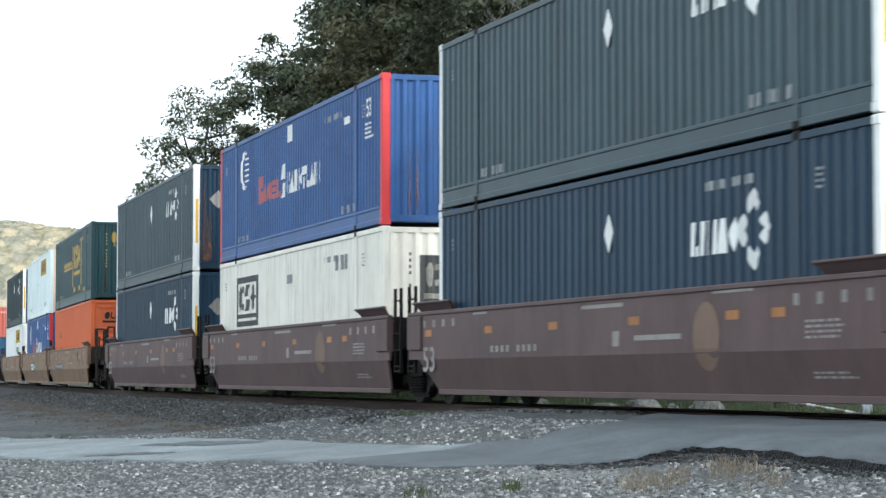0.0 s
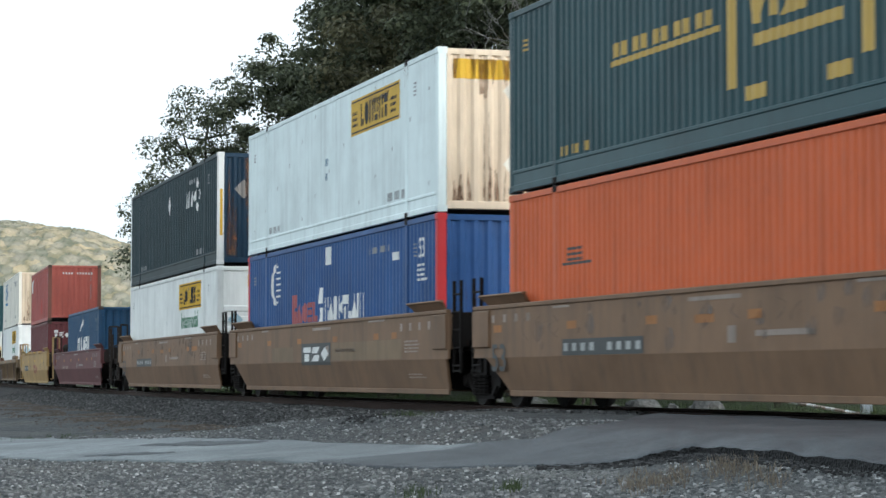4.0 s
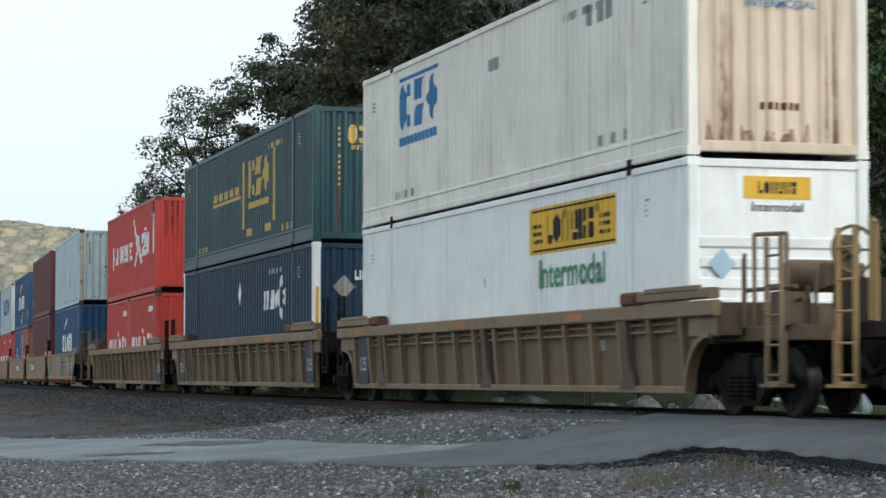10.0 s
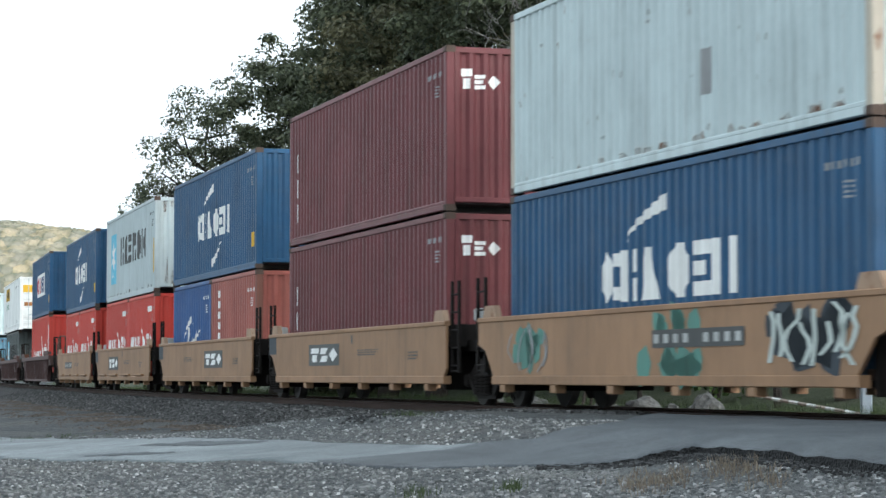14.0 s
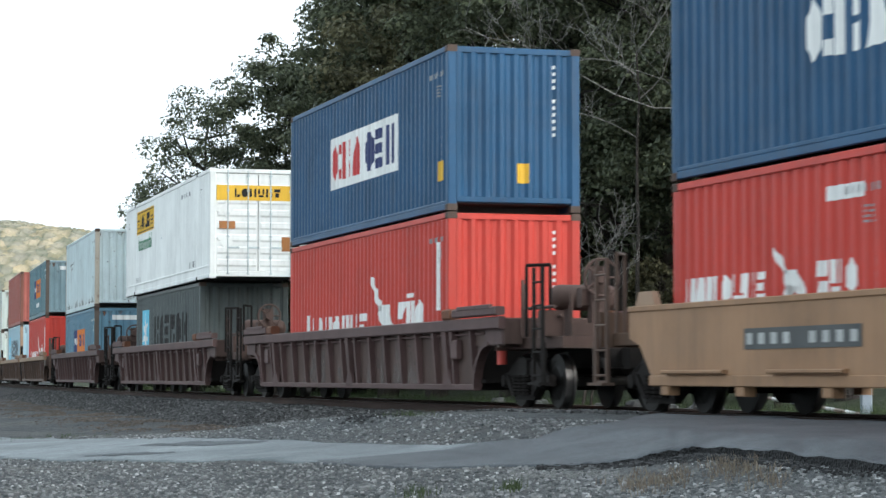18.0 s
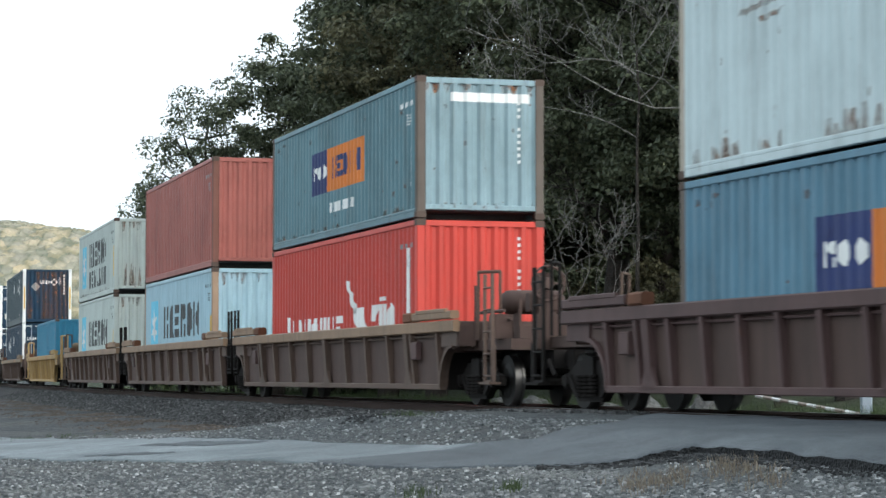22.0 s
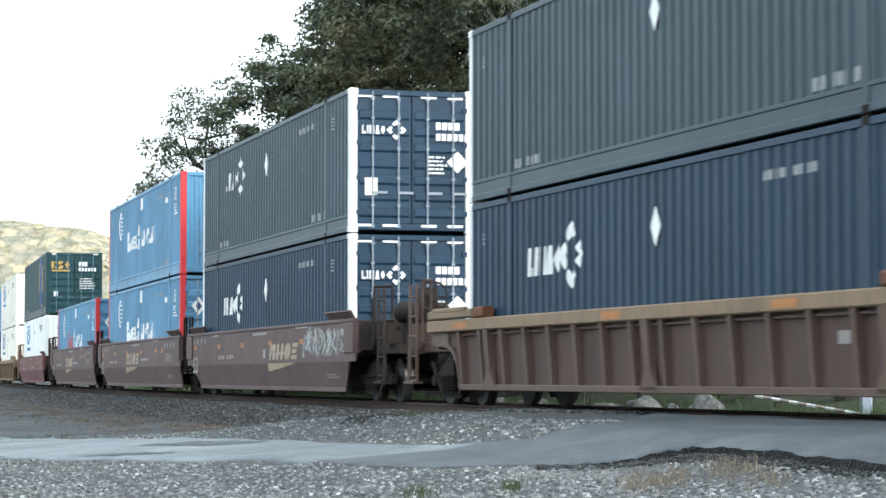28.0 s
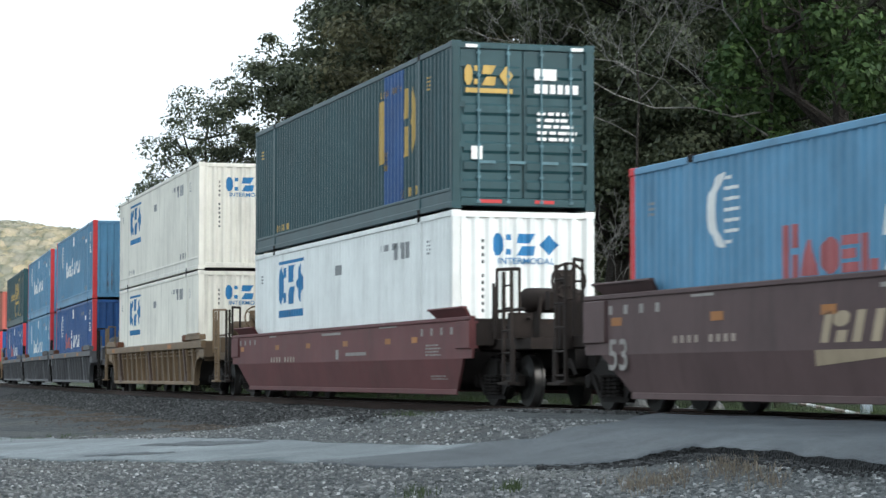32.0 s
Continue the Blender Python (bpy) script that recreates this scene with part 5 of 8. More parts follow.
def plain_sea_box(label, colour, H=HC, L=FT40, front_mat=None, mark=None, seed=1):
    posts = {"old_white": "post_worn", "teal_grey": "post_brown", "steel_blue": "post_brown", "brick": "post_brick", "rose_red": "post_brick"}.get(colour)
    b = container(label, L, ISO_W, H, colour, posts, "corrugated", front_mat)
    small_marks(b, P(mark or "mark_grey"), seed)
    end_number(b, P(mark or "mark_grey"))
    rust = P("rust_stain")
    if colour in ("old_white", "teal_grey", "steel_blue"):
        paint_on("streak", rust, streaks(-L / 2 + 0.3, L / 2 - 0.3, 0.16, 0.5 if seed == 8 else 0.3, seed, 60 if seed == 8 else 22), b, "side", "rust streaks along the foot")
        paint_on("rust_spot", rust, blotches(-L / 2 + 0.3, L / 2 - 0.3, 0.3, H - 0.2, seed, 26, 0.05), b)
        paint_on("rust_spot", rust, blotches(-1.0, 1.0, 0.25, H - 0.2, seed + 1, 14, 0.035), b, "end")
        paint_on("streak", rust, streaks(-1.05, 1.05, H - 0.34, H - 0.13, seed + 2, 9, False) + streaks(-1.05, 1.05, 0.19, 0.32, seed + 3, 12), b, "end", "rust streaks")
    if seed == 8:
        paint_on("streak", rust, [[(-4.3, 1.9), (-2.4, 2.0), (-2.5, 2.06), (-4.2, 1.98)], [(-3.6, 1.75), (-3.1, 1.8), (-3.0, 1.86), (-3.7, 1.82)]], b, "side", "rust stain")
    if colour == "old_white" and seed == 2:
        paint_on("plate", P("mark_grey"), [rect(1.3, 1.75, 0.75, 1.35)], b, "side", "grey patch")
        paint_on("plate", P("car_yellow"), [rect(-0.86, -0.79, 1.55, 2.45), rect(0.88, 0.94, 1.5, 2.4)], b, "end", "faded yellow strip")
    return b


def two_tone_sign_box(colour, H=STD, low=False):
    # the teal box's end takes a paler teal, brighter light put into colour
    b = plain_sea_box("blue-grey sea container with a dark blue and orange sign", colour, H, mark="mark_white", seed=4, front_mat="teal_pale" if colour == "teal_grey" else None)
    v0, v1 = (0.98, 1.88)
    paint_on("sign", P("mark_navy"), [rect(-2.2, -0.82, v0, v1)], b)
    paint_on("sign", P("mark_orange"), [rect(-0.82, 2.18, v0, v1)], b)
    s2 = dict(b[1])
    s2["W"] += 0.008
    paint_on("logo", P("mark_white"), blocks(-2.05, -0.95, v0 + 0.3, v1 - 0.3, "arch disc disc"), (b[0], s2))
    paint_on("logo", P("mark_navy"), blocks(-0.5, 2.0, v0 + 0.25, v1 - 0.2, "stile comb disc post post disc"), (b[0], s2))
    paint_on("mark", P("mark_white"), [rect(-0.6 + 0.2 * i, -0.46 + 0.2 * i, v0 - 0.45, v0 - 0.25) for i in range(10)], b)
    paint_on("plate", P("mark_white"), [rect(-0.57, 0.95, H - 0.45, H - 0.28)], b, "end")
    return b


def maroon_box(H, upright=True):
    b = plain_sea_box("dark maroon corrugated sea container", "maroon", H, mark="mark_grey", seed=6)
    paint_on("logo", P("mark_white"), [rect(-5.5, -5.3, 0.5 + 0.55 * i, 0.9 + 0.55 * i) for i in range(3)], b)
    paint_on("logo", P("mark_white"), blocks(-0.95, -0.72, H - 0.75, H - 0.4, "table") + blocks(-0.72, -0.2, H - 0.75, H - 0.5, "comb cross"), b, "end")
    return b


# ---- well cars ----
# The origin is the middle of the car at the height of the rail heads; +x leads, -y faces the camera.
def wheelset(mb):
    for y in (-0.755, 0.755):
        k = 1 if y > 0 else -1
        mb.cyl((0, y - 0.06, 0), (0, y + 0.06, 0), 0.42, n=20)
        mb.cyl((0, y - 0.10 * k, 0), (0, y - 0.06 * k, 0), 0.45, n=20)
        mb.cyl((0, y + 0.06 * k, 0), (0, y + 0.09 * k, 0), 0.30, 0.22, n=14)
        mb.box(-0.03, 0.03, y + 0.05 * k, y + 0.075 * k, 0.12, 0.34)
    mb.cyl((0, -0.98, 0), (0, 0.98, 0), 0.085, n=10)


def side_frame(sgn):
    def make(mb):
        y0, y1 = sorted((sgn * 0.93, sgn * 1.05))
        mb.prism([(-1.15, 0.34), (-0.78, 0.34), (-0.45, 0.12), (0.45, 0.12), (0.78, 0.34), (1.15, 0.34), (1.15, 0.5), (0.8, 0.56), (0.55, 0.72), (-0.55, 0.72), (-0.8, 0.56), (-1.15, 0.5)], 1, y0, y1)
        ya, yb = sorted((sgn * 1.05, sgn * 1.09))
        mb.prism([(-0.52, 0.18), (-0.4, 0.18), (-0.75, 0.52), (-0.9, 0.5)], 1, ya, yb)
        mb.prism([(0.4, 0.18), (0.52, 0.18), (0.9, 0.5), (0.75, 0.52)], 1, ya, yb)
        for x in (-0.89, 0.89):
            mb.cyl((x, sgn * 1.05, 0.42), (x, sgn * 1.12, 0.42), 0.12, 0.1, n=10)
    return make


def spring(mb):
    """A coil spring as one ribbed column."""
    n, prof = 8, []
    for i in range(6):
        z = 0.2 + i * 0.055
        prof += [(0.085, z), (0.085, z + 0.03), (0.06, z + 0.04)]
    for r, z in prof:
        mb.v += [(r * math.cos(2 * math.pi * i / n), r * math.sin(2 * math.pi * i / n), z) for i in range(n)]
    for j in range(len(prof) - 1):
        mb.f += [(j * n + i, j * n + (i + 1) % n, (j + 1) * n + (i + 1) % n, (j + 1) * n + i) for i in range(n)]


WHEELS = []


def truck(car, x, s0):
    """A two-axle truck under a car: frames, springs, bolster, turning wheelsets."""
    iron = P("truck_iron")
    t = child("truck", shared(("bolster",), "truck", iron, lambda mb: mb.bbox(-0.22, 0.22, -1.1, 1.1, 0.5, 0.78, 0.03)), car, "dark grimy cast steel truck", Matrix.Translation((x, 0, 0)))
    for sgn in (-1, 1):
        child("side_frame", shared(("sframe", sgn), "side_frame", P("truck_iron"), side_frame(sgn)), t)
        for x in (-0.24, 0.0, 0.24):
            child("spring", shared(("spring",), "spring", iron, spring), t, "", Matrix.Translation((x, sgn * 1.10, 0)))
    for dx in (-0.89, 0.89):
        w = child("wheelset", wheel_mesh(), t, "", Matrix.Translation((dx, 0, 0.42)))
        WHEELS.append((w, dx, s0 - x - dx))
    return t


def wheel_mesh():
    """The wheelset's mesh, its treads bright from the rail."""
    known = ("wheelset",) in [k[0] for k in MESHES]
    m = shared(("wheelset",), "wheelset", WHEEL, wheelset)
    if not known:
        m.materials.append(TREAD)
        for f in m.polygons:
            c = f.center
            if math.hypot(c.x, c.z) > 0.38 and abs(f.normal.y) < 0.3:
                f.material_index = 1
    return m


WHEEL = painted("wheel_steel", (0.013, 0.012, 0.011), 0.4, 0.4, 0.5)


FOLD = 0.786
SIDE = {}


def car_mark(car, name, mat, polys, y=-1.482, label=""):
    """Flat marks on a car's near side; their heights are set for a side of 1.8 m and follow the car's own."""
    foot, k, folded = SIDE.get(car.name, (0.0, 1.0, False))
    mb = MB()
    for q in polys:
        n = len(mb.v)
        for p in q:
            z = foot + (p[1] - foot) * k
            yy = y + 0.12 * (FOLD - z) / (FOLD - 0.25) if folded and z < FOLD else y
            mb.v.append((p[0], yy - 0.004, z))
        mb.f.append(tuple(range(n, n + len(q))))
    mark = part(name, mb, mat, car, label)
    if name in SMALL:
        mark["kind"] = "stuff"


def split_fold(q):
    """A rectangle split at the fold of the side, so that it follows it."""
    (u0, v0), (u1, _), (_, v1), _ = q
    return [rect(u0, u1, v0, 0.87), rect(u0, u1, 0.87, v1)] if v0 < 0.87 < v1 else [q]


def ladder(car, x, y, z0, z1, mat, n=5):
    def make(mb):
        for dx in (-0.2, 0.2):
            mb.box(dx - 0.025, dx + 0.025, -0.025, 0.025, z0, z1)
        mb.box(-0.175, 0.175, -0.015, 0.015, z0 + 0.02, z0 + 0.05)
    lad = child("ladder", shared(("ladder", z0, z1, n), "ladder", mat, make), car, "", Matrix.Translation((x, y, 0)))
    for i in range(n):
        child("rung", shared(("rung",), "rung", mat, lambda mb: mb.cyl((-0.2, -0.02, 0), (0.2, -0.02, 0), 0.016, n=6)), lad, "", Matrix.Translation((0, 0, z0 + 0.12 + i * (z1 - z0 - 0.35) / (n - 1))))


def end_gear(car, x1, iron):
    """Air tank on its cradle, valves, pipes and the hand brake on a coupled end's platform."""
    key = (round(x1, 2),)

    def tank(mb):
        xt, zt = x1 - 1.15, 1.72
        prof = [(-0.86, 0.05), (-0.83, 0.13), (-0.76, 0.19), (-0.7, 0.205), (0.1, 0.205), (0.16, 0.19), (0.23, 0.13), (0.26, 0.05)]
        n = 14
        for yy, r in prof:
            mb.v += [(xt + r * math.cos(2 * math.pi * i / n), yy, zt + r * math.sin(2 * math.pi * i / n)) for i in range(n)]
        for k in range(len(prof) - 1):
            mb.f += [(k * n + i, (k + 1) * n + i, (k + 1) * n + (i + 1) % n, k * n + (i + 1) % n) for i in range(n)]
        mb.f += [tuple(range(n)), tuple(range(len(mb.v) - 1, len(mb.v) - n - 1, -1))]

    def cradle(mb, yy):
        xt = x1 - 1.15
        mb.prism([(xt - 0.3, 1.1), (xt + 0.3, 1.1), (xt + 0.24, 1.6), (xt + 0.2, 1.54), (xt - 0.2, 1.54), (xt - 0.24, 1.6)], 1, yy - 0.03, yy + 0.03)

    def ring_of(mb):
        c = Vector((x1 - 0.2, -0.35, 2.0))
        n, m = 18, 5
        for i in range(n):
            w = 2 * math.pi * i / n
            for k in range(m):
                a = 2 * math.pi * k / m
                r = 0.28 + 0.024 * math.cos(a)
                mb.v.append((c.x + 0.024 * math.sin(a), c.y + r * math.cos(w), c.z + r * math.sin(w)))
        mb.f += [(i * m + k, i * m + (k + 1) % m, ((i + 1) % n) * m + (k + 1) % m, ((i + 1) % n) * m + k) for i in range(n) for k in range(m)]
        for i in range(5):
            w = 2 * math.pi * i / 5
            mb.cyl(c, c + Vector((0, 0.27 * math.cos(w), 0.27 * math.sin(w))), 0.018, n=5)
        mb.cyl(c - Vector((0.2, 0, 0)), c + Vector((0.04, 0, 0)), 0.12, 0.09, n=10)
    child("air_tank", shared(("tank", *key), "air_tank", iron, tank, True), car, "round air tank on a cradle")
    for yy in (-0.6, 0.0):
        child("cradle", shared(("cradle", yy, *key), "cradle", iron, lambda mb: cradle(mb, yy)), car)
    child("brake_stand", shared(("stand", *key), "brake_stand", iron, lambda mb: [mb.prism([(x1 - 0.5, 1.1), (x1 - 0.28, 1.1), (x1 - 0.3, 2.18), (x1 - 0.46, 2.18)], 1, -0.47, -0.23), mb.bbox(x1 - 0.62, x1 - 0.4, -0.6, -0.1, 1.55, 1.85, 0.03)]), car)
    child("hand_brake", shared(("hbrake", *key), "hand_brake", iron, ring_of), car, "spoked round hand brake wheel")
    child("valve_box", shared(("vbox", *key), "valve_box", iron, lambda mb: mb.bbox(x1 - 0.75, x1 - 0.45, -1.2, -0.85, 1.1, 1.5, 0.03)), car)
    for a, b in (((x1 - 1.7, -1.1, 1.55), (x1 - 0.2, -1.1, 1.55)), ((x1 - 1.5, -0.95, 1.3), (x1 - 0.3, -0.95, 1.42)), ((x1 - 0.3, -0.8, 1.1), (x1 - 0.3, -0.8, 1.75)), ((x1 - 1.7, -1.1, 1.1), (x1 - 1.7, -1.1, 1.95)), ((x1 - 1.45, -1.2, 1.1), (x1 - 1.45, -1.2, 2.0))):
        child("pipe", shared(("pipe", a, b), "pipe", iron, lambda mb: mb.cyl(a, b, 0.028, n=6)), car)


def common_ends(car, L, mat, body, front_free, rear_free, top, iron):
    """Platforms, draft gear, ladders and hand brake at both ends."""
    dark = P("truck_iron")
    for ex, free in ((1, front_free), (-1, rear_free)):
        x0 = ex * (L / 2 - 1.0)
        x1 = ex * (L / 2 + (1.75 if free else 0.55))
        a, b = sorted((x0, x1))
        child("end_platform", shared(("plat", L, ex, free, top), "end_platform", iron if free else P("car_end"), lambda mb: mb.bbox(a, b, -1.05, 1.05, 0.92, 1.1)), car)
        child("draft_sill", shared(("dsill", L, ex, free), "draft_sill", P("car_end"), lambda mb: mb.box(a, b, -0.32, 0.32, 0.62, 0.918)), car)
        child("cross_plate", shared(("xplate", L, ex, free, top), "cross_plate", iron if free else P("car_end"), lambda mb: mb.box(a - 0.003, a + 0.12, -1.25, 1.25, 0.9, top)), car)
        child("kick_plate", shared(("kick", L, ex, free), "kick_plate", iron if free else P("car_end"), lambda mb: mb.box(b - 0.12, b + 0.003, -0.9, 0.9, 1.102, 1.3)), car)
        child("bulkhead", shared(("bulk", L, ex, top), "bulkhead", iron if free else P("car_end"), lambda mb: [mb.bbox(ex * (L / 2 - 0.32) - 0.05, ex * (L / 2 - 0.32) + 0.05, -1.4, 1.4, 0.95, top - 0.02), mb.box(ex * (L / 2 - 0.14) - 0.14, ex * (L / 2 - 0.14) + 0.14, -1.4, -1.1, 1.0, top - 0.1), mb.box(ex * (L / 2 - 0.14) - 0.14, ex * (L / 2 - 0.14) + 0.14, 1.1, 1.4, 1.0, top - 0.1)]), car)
        if free:
            child("coupler", shared(("coup", L, ex), "coupler", dark, lambda mb: [mb.bbox(*sorted((x1 - ex * 0.2, x1 + ex * 0.52)), -0.12, 0.12, 0.66, 0.9), mb.bbox(*sorted((x1 + ex * 0.32, x1 + ex * 0.6)), -0.2, 0.2, 0.6, 0.96), mb.cyl((x1 + ex * 0.1, -0.45, 0.75), (x1 + ex * 0.55, -0.5, 0.5), 0.035, n=6)]), car)
            for y in (-1.32, 1.32):
                ladder(car, x1 - ex * 0.35, y, 0.38, 2.15 if y < 0 else 1.9, mat)
                child("handrail", shared(("hrail", L, ex, y), "handrail", mat, lambda mb: [mb.cyl((x1 - ex * 0.9, y, 1.1), (x1 - ex * 0.9, y, 2.2), 0.028, n=6), mb.cyl((x1 - ex * 0.55, y * 0.8, 1.1), (x1 - ex * 0.55, y * 0.8, 2.2), 0.028, n=6), mb.cyl((x1 - ex * 0.9, y, 2.2), (x1 - ex * 0.55, y * 0.8, 2.2), 0.028, n=6)]), car)
                child("step", shared(("step", L, ex, y), "step", mat, lambda mb: [mb.box(x1 - ex * 0.3 - 0.28, x1 - ex * 0.3 + 0.28, y - 0.1, y + 0.1, 0.36, 0.4), mb.box(x1 - ex * 0.3 - 0.26, x1 - ex * 0.3 - 0.22, y - 0.02, y + 0.02, 0.36, 1.0), mb.box(x1 - ex * 0.3 + 0.22, x1 - ex * 0.3 + 0.26, y - 0.02, y + 0.02, 0.36, 1.0)]), car)
            if ex > 0:
                end_gear(car, x1, iron)
        else:
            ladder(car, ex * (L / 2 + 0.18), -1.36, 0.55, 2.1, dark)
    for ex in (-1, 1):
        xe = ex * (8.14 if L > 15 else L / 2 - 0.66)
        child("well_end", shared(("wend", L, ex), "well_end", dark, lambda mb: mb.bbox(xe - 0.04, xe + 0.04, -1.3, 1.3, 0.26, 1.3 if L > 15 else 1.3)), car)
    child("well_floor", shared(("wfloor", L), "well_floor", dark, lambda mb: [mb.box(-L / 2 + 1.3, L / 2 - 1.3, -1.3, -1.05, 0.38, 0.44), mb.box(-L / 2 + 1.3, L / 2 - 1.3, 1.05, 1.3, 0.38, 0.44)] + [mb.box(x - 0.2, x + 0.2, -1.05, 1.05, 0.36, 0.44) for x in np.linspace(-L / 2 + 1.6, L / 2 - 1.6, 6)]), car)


def slab_car(L, colour, label, front_free, rear_free, s0, lids=False, top=1.60):
    """A well car with smooth folded side plates."""
    car = thing("well_car", label, "rail car", "well cars of the train")
    m = P(colour)
    SIDE[car.name] = (0.19, (top - 0.19) / 1.61, True)
    cut, fore = 1.45, 1.2 if front_free else 0.3
    for sgn in (-1, 1):
        yo, yi = sgn * 1.48, sgn * 1.44
        yb, ybi = sgn * 1.36, sgn * 1.32

        def panel(mb):
            mb.hexa([(-L / 2, yo, FOLD), (L / 2, yo, FOLD), (L / 2, yi, FOLD), (-L / 2, yi, FOLD), (-L / 2, yo, top), (L / 2, yo, top), (L / 2, yi, top), (-L / 2, yi, top)])

        def low(mb):
            mb.hexa([(-L / 2 + cut, yb, 0.25), (L / 2 - fore, yb, 0.25), (L / 2 - fore, ybi, 0.25), (-L / 2 + cut, ybi, 0.25), (-L / 2 + 0.6, yo, FOLD), (L / 2 - fore * 0.4, yo, FOLD), (L / 2 - fore * 0.4, yi, FOLD), (-L / 2 + 0.6, yi, FOLD)])
        child("side_plate", shared(("slab", L, sgn, top), "side_plate", m, panel), car)
        child("lower_plate", shared(("slablow", L, sgn, fore), "lower_plate", m, low), car)
        child("bottom_chord", shared(("slabch", L, sgn, fore), "bottom_chord", m, lambda mb: mb.bbox(-L / 2 + cut, L / 2 - fore, yb - 0.012, yb + 0.012, 0.18, 0.27, 0.008)), car)
        child("top_chord", shared(("slabtop", L, sgn, top), "top_chord", m, lambda mb: mb.bbox(-L / 2, L / 2, sgn * 1.46 - 0.045, sgn * 1.46 + 0.045, top - 0.05, top + 0.02)), car)
        for ex in (-1, 1):
            a, b = sorted((ex * (L / 2 - 2.45), ex * (L / 2 - 0.35)))
            child("corner_guide", shared(("guide", L, sgn, ex, top), "corner_guide", m, lambda mb: [mb.hexa([(a + 0.15, sgn * 1.40, top + 0.02), (b - 0.1, sgn * 1.40, top + 0.02), (b - 0.1, sgn * 1.35, top + 0.02), (a + 0.15, sgn * 1.35, top + 0.02), (a, sgn * 1.52, top + 0.17), (b, sgn * 1.52, top + 0.17), (b, sgn * 1.46, top + 0.17), (a, sgn * 1.46, top + 0.17)]), mb.bbox(a, b, sgn * 1.49 - 0.04, sgn * 1.49 + 0.04, top + 0.15, top + 0.19)]), car)
            xx = ex * (L / 2 - 0.42)
            child("end_box", shared(("ebox", L, sgn, ex, top), "end_box", m, lambda mb: mb.bbox(xx - 0.4, xx + 0.4, sgn * 1.44 - 0.08, sgn * 1.44 + 0.08, 0.95, top - 0.06)), car)
        if lids:
            for x in (-5.6, -2.2, 1.2, 4.6):
                child("lid", shared(("lid", sgn), "lid", m, lambda mb: mb.prism([(-0.75, -0.03), (-0.7, 0.05), (0.7, 0.05), (0.75, -0.03)], 1, sgn * 1.5 - 0.1, sgn * 1.5 + 0.08)), car, "", Matrix.Translation((x, 0, top + 0.02)))
    common_ends(car, L, m if lids else P("gear_brown"), m, front_free, rear_free, top, P("gear_brown"))
    return car


